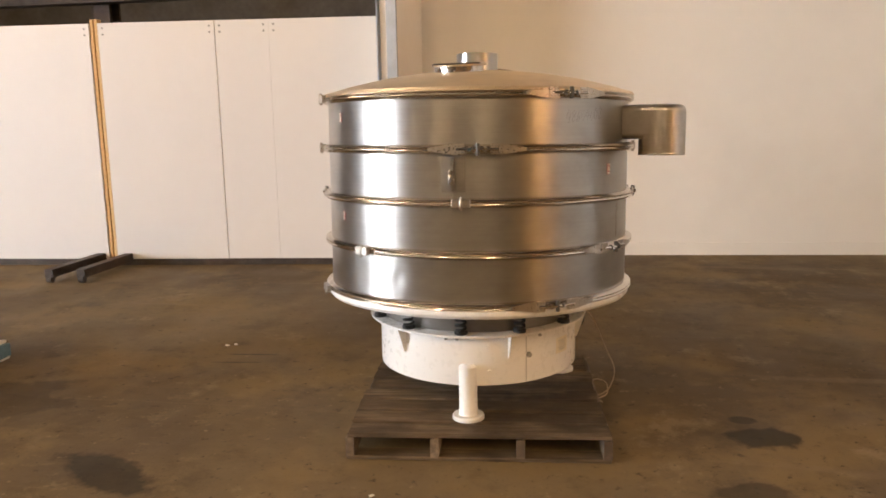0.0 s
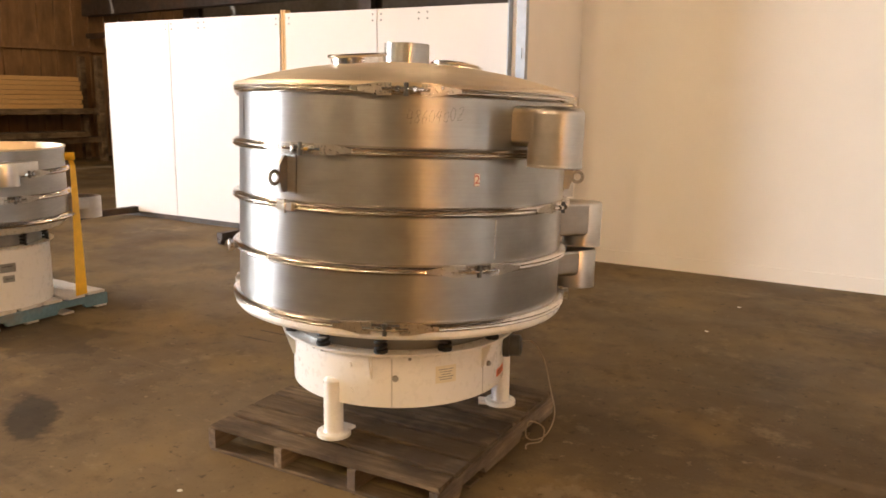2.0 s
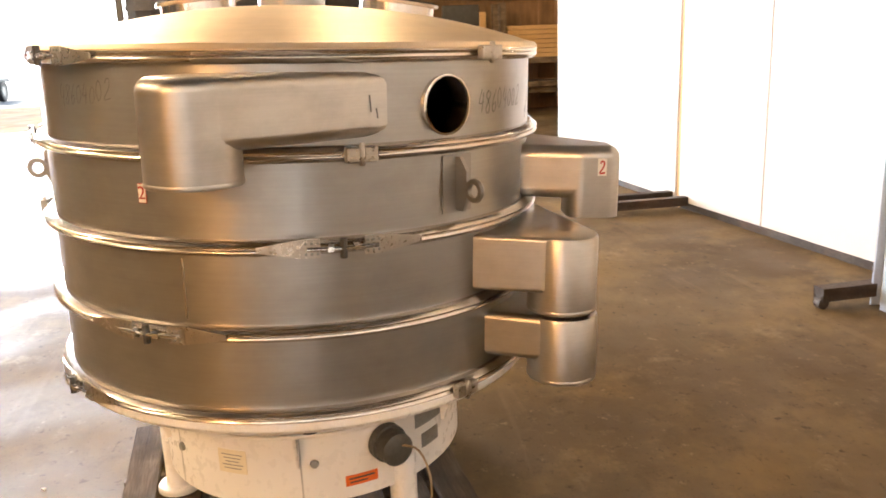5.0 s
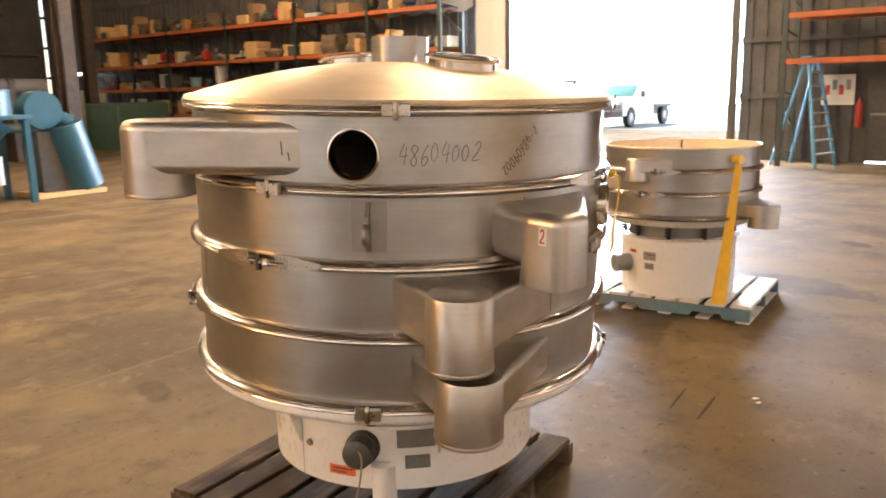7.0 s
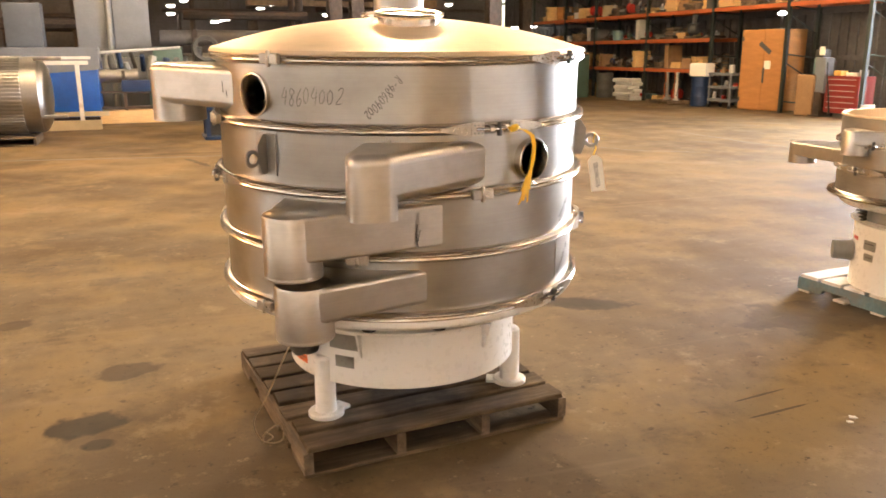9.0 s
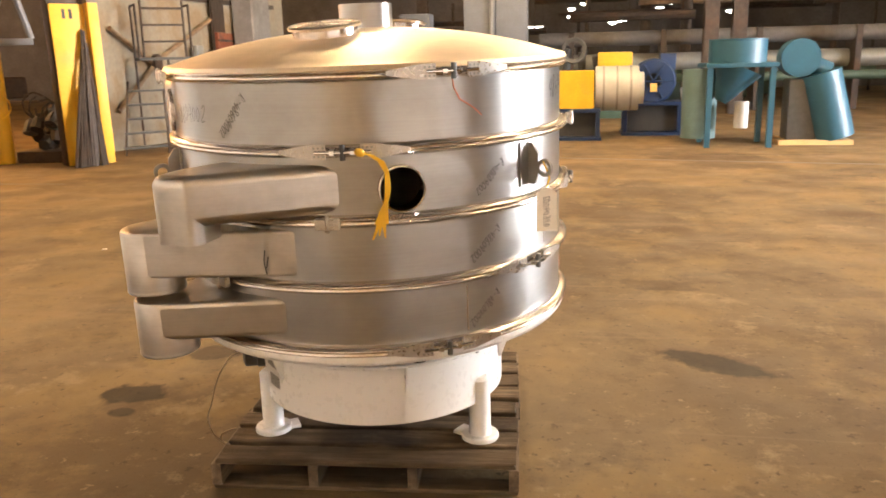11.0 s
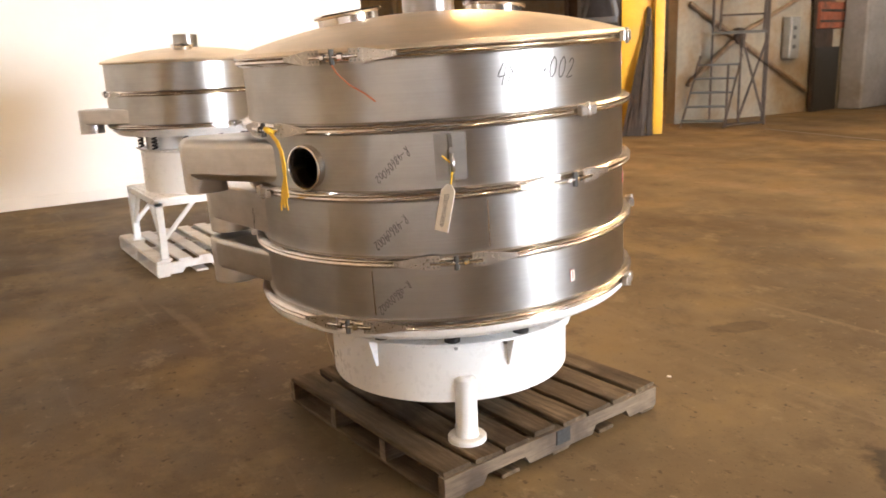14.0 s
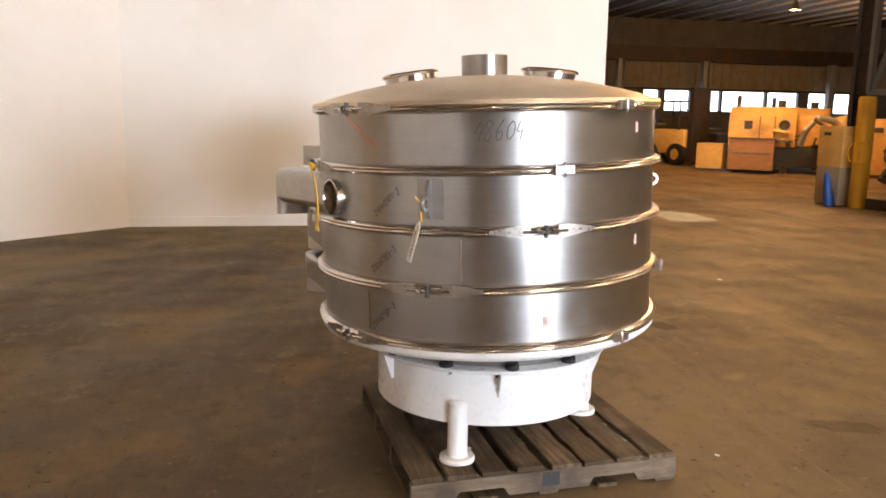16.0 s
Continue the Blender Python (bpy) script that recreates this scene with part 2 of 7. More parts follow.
RUSTBAR = mat("rusty_brown_bar", (0.2, 0.135, 0.08), 0.75, 0.0, 0.3, 8, 0.05, 30)
BRICKRED = mat("faded_brick_red_paint", (0.25, 0.075, 0.035), 0.7, 0.0, 0.35, 5, 0.05, 30, dirt=(0.06, 0.04, 0.03), dirtscale=4, dirtamt=0.8)
WOODS = mat("weathered_stringer_wood", (0.22, 0.16, 0.1), 0.75, 0, 0.45, 3, 0.3, 30, fine=14, rand=0.45, stretch=(14, 1, 14), dirt=(0.045, 0.03, 0.02), dirtscale=4, dirtamt=0.9, dirtlo=0.46)
LUMBER = mat("new_lumber", (0.62, 0.4, 0.17), 0.65, 0, 0.15, 4, 0.05, 40, stretch=(1, 8, 8))
PLYCAB = mat("plywood_cabinet", (0.42, 0.19, 0.055), 0.6, 0, 0.15, 2.5, 0.03, 40, stretch=(1, 1, 4))
CARD = mat("cardboard", (0.33, 0.2, 0.1), 0.8, 0, 0.12, 6)
PALBLUE = mat("blue_pallet_paint", (0.12, 0.215, 0.27), 0.65, 0, 0.2, 6, 0.08, 40, dirt=(0.25, 0.2, 0.15), dirtscale=5, dirtamt=0.6)
PALWHITE = mat("white_pallet_paint", (0.72, 0.7, 0.66), 0.6, 0, 0.08, 6, 0.08, 40, dirt=(0.4, 0.34, 0.27), dirtscale=5, dirtamt=0.55)
TAN = mat("tan_paint", (0.42, 0.35, 0.23), 0.5, 0, 0.1, 4)
LIGHTGREY = mat("light_grey_paint", (0.5, 0.5, 0.48), 0.5, 0, 0.1, 4)
PAPER = mat("paper_tag", (0.85, 0.82, 0.74), 0.7, 0, 0.03, 30)
GLOWLAMP = glow("lamp_glow", (1.0, 0.78, 0.5), 30)
GLOWSKY = glow("bright_outdoors", (0.93, 0.97, 1.0), 6)
TUBE = glow("tube_glow", (1.0, 0.95, 0.85), 12)


# oil and damp stains: place, half sizes, turn, depth
STAINS = [(-1.53, -0.98, 0.3, 0.13, -25, 0.75), (1.36, -0.26, 0.15, 0.14, 20, 0.85), (1.32, -0.06, 0.07, 0.05, 0, 0.7), (1.2, -0.84, 0.19, 0.12, 10, 0.6), (-2.7, -0.25, 0.5, 0.35, 0, 0.5), (1.88, -1.84, 0.12, 0.1, 0, 0.5), (-6.54, 0.57, 0.22, 0.12, 60, 0.7), (-4.5, 0.5, 0.55, 0.3, 80, 0.45), (-0.08, -1.9, 0.22, 0.08, 70, 0.4), (-1.33, -2.44, 0.3, 0.16, 0, 0.35), (0.35, -9.0, 0.06, 0.6, 15, 0.6), (-0.1, -8.2, 0.5, 0.05, 15, 0.5), (0.5, -10.2, 6.0, 0.03, -3, 0.7), (-1.59, 0.535, 0.17, 0.008, 6, 0.7), (-1.56, 0.7, 0.19, 0.009, 4, 0.75)]


def floor_material():
    m = bpy.data.materials.new("worn_concrete_floor")
    m.use_nodes = True
    nt = m.node_tree
    b = nt.nodes["Principled BSDF"]
    tc = nt.nodes.new("ShaderNodeTexCoord")

    def noise_tex(s, det, rough=0.55):
        n = nt.nodes.new("ShaderNodeTexNoise")
        n.inputs["Scale"].default_value, n.inputs["Detail"].default_value, n.inputs["Roughness"].default_value = s, det, rough
        nt.links.new(tc.outputs["Object"], n.inputs["Vector"])
        return n.outputs[0]

    def rng(src, a, c, lo, hi):
        r = nt.nodes.new("ShaderNodeMapRange")
        r.inputs["From Min"].default_value, r.inputs["From Max"].default_value = a, c
        r.inputs["To Min"].default_value, r.inputs["To Max"].default_value = lo, hi
        nt.links.new(src, r.inputs["Value"])
        return r.outputs[0]

    def mix(fac, a, c):
        x = nt.nodes.new("ShaderNodeMix")
        x.data_type = 'RGBA'
        nt.links.new(fac, x.inputs[0])
        for sock, v in ((x.inputs[6], a), (x.inputs[7], c)):
            if isinstance(v, bpy.types.NodeSocket):
                nt.links.new(v, sock)
            else:
                sock.default_value = (*v, 1)
        return x.outputs[2]

    col = mix(rng(noise_tex(0.45, 8, 0.62), 0.4, 0.6, 0, 1), (0.103, 0.071, 0.037), (0.183, 0.132, 0.069))
    col = mix(rng(noise_tex(0.9, 9, 0.68), 0.5, 0.62, 0, 0.7), col, (0.208, 0.142, 0.06))
    col = mix(rng(noise_tex(2.4, 10, 0.72), 0.53, 0.66, 0, 0.55), col, (0.065, 0.046, 0.025))
    col = mix(rng(noise_tex(1.5, 11, 0.78), 0.57, 0.63, 0, 0.6), col, (0.255, 0.19, 0.108))
    col = mix(rng(noise_tex(7, 9, 0.75), 0.56, 0.64, 0, 0.45), col, (0.205, 0.145, 0.078))
    col = mix(rng(noise_tex(11, 6, 0.75), 0.62, 0.67, 0, 0.6), col, (0.3, 0.22, 0.13))
    col = mix(rng(noise_tex(16, 6, 0.7), 0.6, 0.66, 0, 0.75), col, (0.045, 0.032, 0.019))
    col = mix(rng(noise_tex(60, 3, 0.6), 0.62, 0.7, 0, 0.5), col, (0.05, 0.036, 0.022))
    # a few long drag marks
    mpa = nt.nodes.new("ShaderNodeMapping")
    mpa.inputs["Rotation"].default_value = (0, 0, radians(24))
    mpa.inputs["Scale"].default_value = (0.3, 5, 1)
    nt.links.new(tc.outputs["Object"], mpa.inputs["Vector"])
    scr = nt.nodes.new("ShaderNodeTexNoise")
    scr.inputs["Scale"].default_value, scr.inputs["Detail"].default_value, scr.inputs["Distortion"].default_value = 1.0, 6, 1.2
    nt.links.new(mpa.outputs[0], scr.inputs["Vector"])
    col = mix(rng(scr.outputs[0], 0.62, 0.72, 0, 0.35), col, (0.23, 0.165, 0.1))
    wob = noise_tex(5, 5)
    for cx, cy, rx, ry, rot, amt in STAINS:
        mp = nt.nodes.new("ShaderNodeMapping")
        mp.vector_type = 'TEXTURE'
        mp.inputs["Location"].default_value = (cx, cy, 0)
        mp.inputs["Rotation"].default_value = (0, 0, radians(rot))
        mp.inputs["Scale"].default_value = (rx, ry, 1000)
        nt.links.new(tc.outputs["Object"], mp.inputs["Vector"])
        ln = nt.nodes.new("ShaderNodeVectorMath")
        ln.operation = 'LENGTH'
        nt.links.new(mp.outputs[0], ln.inputs[0])
        ad = nt.nodes.new("ShaderNodeMath")
        ad.operation = 'ADD'
        nt.links.new(ln.outputs["Value"], ad.inputs[0])
        nt.links.new(rng(wob, 0.2, 0.8, -0.6, 0.6), ad.inputs[1])
        col = mix(rng(ad.outputs[0], 0.8, 1.05, amt, 0.0), col, (0.02, 0.016, 0.012))
    nt.links.new(col, b.inputs["Base Color"])
    nt.links.new(rng(noise_tex(1.7, 6), 0.3, 0.7, 0.55, 0.8), b.inputs["Roughness"])
    b.inputs["Specular IOR Level"].default_value = 0.22
    bp = nt.nodes.new("ShaderNodeBump")
    bp.inputs["Strength"].default_value, bp.inputs["Distance"].default_value = 0.12, 0.01
    nt.links.new(noise_tex(14, 8), bp.inputs["Height"])
    nt.links.new(bp.outputs[0], b.inputs["Normal"])
    return m


FLOOR = floor_material()

# ---- mesh helpers ----


def bm_box(bm, c, s, rz=0.0, m=None):
    """Box with centre c and sizes s."""
    t = Matrix.Translation(c) @ Matrix.Rotation(radians(rz), 4, 'Z') @ Matrix.Diagonal((*s, 1))
    if m is not None:
        t = m @ t
    return bmesh.ops.create_cube(bm, size=1, matrix=t)["verts"]


def bm_cyl(bm, p, q, r, r2=None, seg=16, caps=True):
    """Rod from p to q."""
    p, q = Vector(p), Vector(q)
    d = q - p
    t = Matrix.Translation((p + q) / 2) @ d.to_track_quat('Z', 'Y').to_matrix().to_4x4()
    return bmesh.ops.create_cone(bm, cap_ends=caps, segments=seg, radius1=r, radius2=r if r2 is None else r2, depth=d.length, matrix=t)["verts"]


def bm_lathe(bm, prof, seg=96, closed=False, centre=(0, 0), a0=0.0, a1=360.0):
    """Turns a profile of (radius, z) round the z axis."""
    full = abs(a1 - a0 - 360) < 1e-6
    n = seg if full else seg + 1
    rings = []
    for i in range(n):
        a = radians(a0 + (a1 - a0) * i / seg)
        ca, sa = math.cos(a), math.sin(a)
        rings.append([bm.verts.new((centre[0] + r * ca, centre[1] + r * sa, z)) for r, z in prof])
    k = len(prof)
    for i in range(seg):
        A, B = rings[i], rings[(i + 1) % n]
        for j in range(k if closed else k - 1):
            l = (j + 1) % k
            bm.faces.new((A[j], B[j], B[l], A[l]))
    if not full and closed:
        bm.faces.new(rings[0])
        bm.faces.new(rings[-1][::-1])
    return rings


def bm_prism(bm, pts, z0, z1):
    """Upright prism over a plan polygon."""
    lo = [bm.verts.new((x, y, z0)) for x, y in pts]
    hi = [bm.verts.new((x, y, z1)) for x, y in pts]
    n = len(pts)
    bm.faces.new(lo[::-1])
    top = bm.faces.new(hi)
    for i in range(n):
        bm.faces.new((lo[i], lo[(i + 1) % n], hi[(i + 1) % n], hi[i]))
    return top


def bm_tube(bm, pts, r, seg=8):
    """Round tube along a run of points."""
    pts = [Vector(p) for p in pts]
    rings = []
    for i, p in enumerate(pts):
        d = (pts[min(i + 1, len(pts) - 1)] - pts[max(i - 1, 0)]).normalized()
        q = d.to_track_quat('Z', 'Y')
        rings.append([bm.verts.new(p + q @ Vector((r * math.cos(6.28319 * k / seg), r * math.sin(6.28319 * k / seg), 0))) for k in range(seg)])
    for a, b in zip(rings, rings[1:]):
        for k in range(seg):
            bm.faces.new((a[k], a[(k + 1) % seg], b[(k + 1) % seg], b[k]))
    bm.faces.new(rings[0][::-1])
    bm.faces.new(rings[-1])


def bevelled(bm, w, seg=2, angle=40):
    es = [e for e in bm.edges if len(e.link_faces) == 2 and e.calc_face_angle(0) > radians(angle)]
    if es:
        bmesh.ops.bevel(bm, geom=es, offset=w, segments=seg, affect='EDGES', profile=0.6, clamp_overlap=True)


def part(name, bm, material, parent=None, label="", smooth=True):
    """Links a bmesh as one mesh object, under a thing or a part."""
    me = bpy.data.meshes.new(name)
    bmesh.ops.recalc_face_normals(bm, faces=bm.faces)
    bm.to_mesh(me)
    bm.free()
    me.materials.append(material)
    if smooth:
        me.shade_smooth()
        me.set_sharp_from_angle(angle=radians(35))
    ob = new(name, me)
    if parent is not None:
        ob.parent = parent
    if label:
        ob["label"] = label
    return ob


def thing(name, m, label, category, group="", kind=""):
    """Empty at a thing's base that carries its parts."""
    e = new(name)
    e.empty_display_size = 0.1
    e.matrix_world = m
    return tagged(e, label, category, group, kind)


def whole(name, bm, material, label, category, m=None, group="", kind="", smooth=True):
    """A thing of one mesh."""
    ob = part(name, bm, material, None, "", smooth)
    if m is not None:
        ob.matrix_world = m
    return tagged(ob, label, category, group, kind)


def B():
    return bmesh.new()


def box_part(name, c, s, material, parent, label="", bev=0.0, rz=0.0):
    b = B()
    bm_box(b, c, s, rz)
    if bev:
        bevelled(b, bev, 2)
    return part(name, b, material, parent, label)


def shared(name, me, parent, m):
    """Another object on mesh data that exists already."""
    ob = new(name, me)
    ob.parent = parent
    ob.matrix_basis = m
    return ob


# ---- structure ----


def structure(name, bm, material, label, smooth=False):
    return whole(name, bm, material, label, name.split("_")[0], kind="structure", smooth=smooth)


def slab(name, c, s, material, label):
    b = B()
    bm_box(b, c, s)
    return structure(name, b, material, label)


def run_wall(name, p, q, z0, z1, t, material, label):
    """Upright wall along a plan line, with its thickness to the left of p to q."""
    p, q = Vector((*p, 0)), Vector((*q, 0))
    d = (q - p).normalized()
    n = Vector((-d.y, d.x, 0)) * t
    b = B()
    bm_prism(b, [(v.x, v.y) for v in (p, q, q + n, p + n)], z0, z1)
    return structure(name, b, material, label)


TOP = 7.6
b = B()
bm_box(b, (12, -12, -0.1), (80, 70, 0.2))
structure("floor", b, FLOOR, "worn brown concrete warehouse floor with stains")
b = B()
bm_box(b, (-46, -8, -0.12), (60, 80, 0.2))
structure("ground", b, YARD, "pale concrete yard outside the big door")
# ceiling with joists
b = B()
# roof sheet, left open where a roof light lets the sun in
HX0, HX1, HY0, HY1 = 4.7, 6.5, -12.2, -11.2
for x0, x1, y0, y1 in ((-16, HX0, -34, 12), (HX1, 47, -42, 12), (HX0, HX1, -34, HY0), (HX0, HX1, HY1, 12)):
    bm_box(b, ((x0 + x1) / 2, (y0 + y1) / 2, TOP + 0.15), (x1 - x0, y1 - y0, 0.3))
for x in (-8, 2, 12):
    bm_box(b, (x, -11, TOP - 0.45), (0.25, 46, 0.5))
structure("ceiling", b, ROOF, "dark roof deck on steel beams")
b = B()
for k in range(31):
    if k == 14:
        continue
    bm_box(b, (14.1, -33.5 + k * 1.5, TOP - 0.06), (60, 0.05, 0.12))
structure("ceiling_joists", b, LIGHTGREY, "pale steel roof joists")

# office-type white walls round the alcove
NW = 4.79
NWW = 4.28
run_wall("wall_north", (-1.15, NWW), (5.75, NW), 0, TOP - 0.7, 0.15, WALLW, "tall white painted plaster wall")
run_wall("wall_corner", (5.75, NW), (7.4, 3.05), 0, TOP - 0.7, 0.15, WALLW, "slanted white painted wall piece")
run_wall("wall_east", (7.4, 3.05), (7.36, -3.46), 0, TOP - 0.7, 0.18, WALLW, "tall white painted partition wall")
run_wall("wall_return", (-1.115, 3.27), (-1.08, NWW - 0.002), 0, TOP - 0.7, 0.16, WALLW, "white painted return wall with a steel corner post")
b = B()
bm_prism(b, [(-1.205, 3.22), (-1.115, 3.22), (-1.115, 3.267), (-1.205, 3.267)], 0, TOP - 0.7)
bm_prism(b, [(-1.3, 3.23), (-1.29, 3.23), (-1.28, 3.33), (-1.29, 3.33)], 0, TOP - 0.7)
for z in (0.45, 1.2, 1.95, 2.6, 3.4):
    bm_box(b, (-1.167, 3.216, z), (0.04, 0.012, 0.09))
structure("trim_post", b, TRIMBLUE, "blue-grey steel corner post of the return wall")


def skirting(name, p, q, side=-1):
    p, q = Vector((*p, 0)), Vector((*q, 0))
    d = (q - p).normalized()
    n = Vector((-d.y, d.x, 0)) * 0.02 * side
    b = B()
    bm_prism(b, [(v.x, v.y) for v in (p, q, q + n, p + n)], 0.0, 0.13)
    bevelled(b, 0.006, 1)
    structure(name, b, WALLW, "white painted baseboard")


skirting("baseboard_north", (-1.076, NWW + 0.003), (5.75, NW - 0.003))
skirting("baseboard_corner", (5.75, NW - 0.003), (7.392, 3.046))
skirting("baseboard_east", (7.395, 3.05), (7.355, -3.46))
skirting("baseboard_return", (-1.112, 3.27), (-1.077, NWW))


# freestanding white panels on the north side
def white_panel(x, y, rz, length, seams, feet, edge_x):
    e = thing("partition_panel", pose(x, y, 0, 0, 0, rz), "tall white sheet partition on a dark steel channel base", "partition", "white partitions")
    edges = [0] + seams + [length]
    for i, (a, c) in enumerate(zip(edges, edges[1:])):
        b = B()
        bm_box(b, ((a + c) / 2, 0.005 * (i % 2), 1.255), (c - a - 0.004, 0.018, 2.37))
        part("sheet", b, PANELW, e, smooth=False)
        for sx in (a + 0.05, c - 0.05):
            for z in (2.33, 2.39):
                b = B()
                bm_cyl(b, (sx, -0.011, z), (sx, -0.004, z), 0.011, seg=8)
                part("screw", b, GREYMETAL, e)
    for z in (2.38, 1.25):
        b = B()
        bm_box(b, (length / 2, 0.055, z), (length, 0.06, 0.06))
        part("rail", b, LUMBER, e)
    b = B()
    bm_box(b, (length / 2, 0.06, 0.037), (length, 0.1, 0.072))
    part("base_channel", b, DARKSTEEL, e)
    for fx, turn, reach in feet:
        b = B()
        bm_box(b, (0, 0.4 - reach / 2, 0.105), (0.085, reach + 0.8, 0.05))
        for sx in (-0.038, 0.038):
            bm_box(b, (sx, 0.4 - reach / 2, 0.075), (0.009, reach + 0.8, 0.05))
        bm_box(b, (0, 0.74, 0.04), (0.11, 0.08, 0.08))
        bm_box(b, (0, 0.03 - reach, 0.065), (0.05, 0.06, 0.05))
        bm_cyl(b, (-0.025, 0.02 - reach, 0.035), (0.025, 0.02 - reach, 0.035), 0.034, seg=12)
        b.transform(Matrix.Translation((fx, 0, 0)) @ Matrix.Rotation(radians(turn), 4, 'Z'))
        part("foot_channel", b, DARKSTEEL, e, "rusty steel channel foot")
    b = B()
    bm_box(b, (edge_x, 0.045, 1.24), (0.034, 0.085, 2.48))
    bevelled(b, 0.004, 1)
    part("edge_board", b, LUMBER, e, "raw yellow lumber edge board")
    return e


white_panel(-7.2, 3.27, 3.9, 2.92, [1.17, 1.72], [(0.4, -4, 0.85), (2.84, -4, 0.87)], 2.94)
white_panel(-4.19, 3.46, 5.7, 2.93, [1.18, 1.72], [(0.12, -5, 0.85), (2.86, -4, 0.84)], -0.02)

def made_so_far():
    return len(scene.collection.objects)


def turn_plan(first, pivot, degrees, shift=(0, 0)):
    """Turns and shifts in plan every top-level thing made since first."""
    m = pose(pivot[0] + shift[0], pivot[1] + shift[1], 0, 0, 0, degrees) @ pose(-pivot[0], -pivot[1], 0)
    for ob in list(scene.collection.objects)[first:]:
        if ob.parent is None:
            ob.matrix_world = m @ ob.matrix_basis


# outer shell of the warehouse
run_wall("wall_building_north", (47, 12), (-16, 12), 0, TOP, -0.3, SIDING, "dark far warehouse wall")
run_wall("wall_building_south", (-16, -34), (30, -34), 0, TOP, -0.3, SIDING, "dark far south warehouse wall")
run_wall("wall_building_southeast", (30, -34.3), (47, -41), 0, TOP, -0.3, SIDING, "dark far southeast warehouse wall")
DY0, DY1, DH = -10.2, -3.55, 5.0


def ribbed(name, x, y0, y1, z0, z1, material, label, pitch=0.3):
    """Ribbed west wall sheet."""
    b = B()
    bm_box(b, (x - 0.1, (y0 + y1) / 2, (z0 + z1) / 2), (0.16, y1 - y0, z1 - z0))
    n = int((y1 - y0) / pitch)
    for i in range(n):
        bm_box(b, (x, y0 + (i + 0.5) * pitch, (z0 + z1) / 2), (0.05, pitch * 0.35, z1 - z0))
    for z in (1.4, 2.6, 3.9, 5.2):
        if z0 < z < z1:
            bm_box(b, (x + 0.06, (y0 + y1) / 2, z), (0.08, y1 - y0, 0.12))
    return structure(name, b, material, label)


ribbed("wall_west_1", -16.1, -34, DY0, 0, TOP, SIDING, "weathered grey ribbed siding wall")
ribbed("wall_west_2", -16.1, DY1, 2.2, 0, TOP, SIDING, "weathered grey ribbed siding wall beside the door")
ribbed("wall_west_3", -16.1, DY0, DY1, DH, TOP, SIDING, "siding above the big door")
ribbed("wall_west_4", -16.1, 2.2, 12, 0, TOP, WOODWALL, "brown boarded warehouse wall", 0.42)
# east end with strip windows
EX = 44.2
for nm, z0, z1, mt in (("wall_far_1", 0, 1.97, SIDING), ("wall_far_2", 3.22, 5.0, STAINWALL), ("wall_far_3", 5.0, TOP, SIDING)):
    slab(nm, (EX, -14.5, (z0 + z1) / 2), (0.3, 53, z1 - z0), mt, "far end wall of the warehouse bay")
b = B()
for y0, y1 in ((-41, -35.59), (-32.33, -31.55), (-29.37, -29.19), (-26.17, -25.99), (-24.48, -23.88), (-22.19, -21.76), (-20.74, -17.72), (-16.15, -13.49), (-11.68, -8.66), (-6.24, 12)):
    bm_box(b, (EX, (y0 + y1) / 2, 2.595), (0.29, y1 - y0, 1.25))
structure("wall_far_posts", b, SIDING, "posts between the strip windows")
b = B()
for y in np.arange(-40.5, 12, 0.6):
    bm_box(b, (EX - 0.17, y, 4.1), (0.05, 0.22, 1.7))
structure("trim_far_ribs", b, STAINWALL, "ribs of the pale sheet above the strip windows")
b = B()
bm_box(b, (EX - 0.35, -14.5, 5.45), (0.4, 52.8, 0.9))
bm_box(b, (EX - 0.25, -14.5, 3.3), (0.2, 52.8, 0.12))
structure("trim_far_beam", b, DARKSTEEL, "dark beams along the far end wall")
b = B()
bm_box(b, (EX + 1.5, -14.5, 2.6), (0.05, 56, 3.0))
structure("backdrop", b, GLOWSKY, "overexposed daylight outside the far windows")
b = B()
bm_box(b, (-75, -10, 8), (0.05, 160, 30))
structure("backdrop_yard", b, GLOWSKY, "overexposed bright yard and sky")

# ---- vibratory separators ----


def shell(b, R, z0, z1, holes=(), nt=260, nz=11, dents=()):
    """Drum ring as a grid, open where a port goes through. holes: (angle, z, radius)."""
    vs = [[b.verts.new((R * math.cos(6.2831853 * i / nt), R * math.sin(6.2831853 * i / nt), z0 + (z1 - z0) * j / nz)) for j in range(nz + 1)] for i in range(nt)]
    for th, dz, dr, dd in dents:
        for v in (w for row in vs for w in row):
            a = (math.degrees(math.atan2(v.co.y, v.co.x)) - th + 180) % 360 - 180
            k = math.exp(-((radians(a) * R) ** 2 + (v.co.z - dz) ** 2) / (dr * dr))
            if k > 0.01:
                v.co.x *= 1 - dd * k / R
                v.co.y *= 1 - dd * k / R
    for i in range(nt):
        for j in range(nz):
            q = (vs[i][j], vs[(i + 1) % nt][j], vs[(i + 1) % nt][j + 1], vs[i][j + 1])
            keep = True
            for th, hz, hr in holes:
                for v in q:
                    a = math.degrees(math.atan2(v.co.y, v.co.x)) - th
                    a = (a + 180) % 360 - 180
                    if math.hypot(radians(a) * R, v.co.z - hz) < hr:
                        keep = False
            if keep:
                b.faces.new(q)
    bm_lathe(b, [(R - 0.004, z0), (R - 0.004, z0 + 0.01)], nt)


def on_drum(R, th, u, v, out=0.0):
    """A place on a drum: u metres round from angle th, at height v, standing out."""
    a = radians(th) + u / R
    return Vector(((R + out) * math.cos(a), (R + out) * math.sin(a), v))


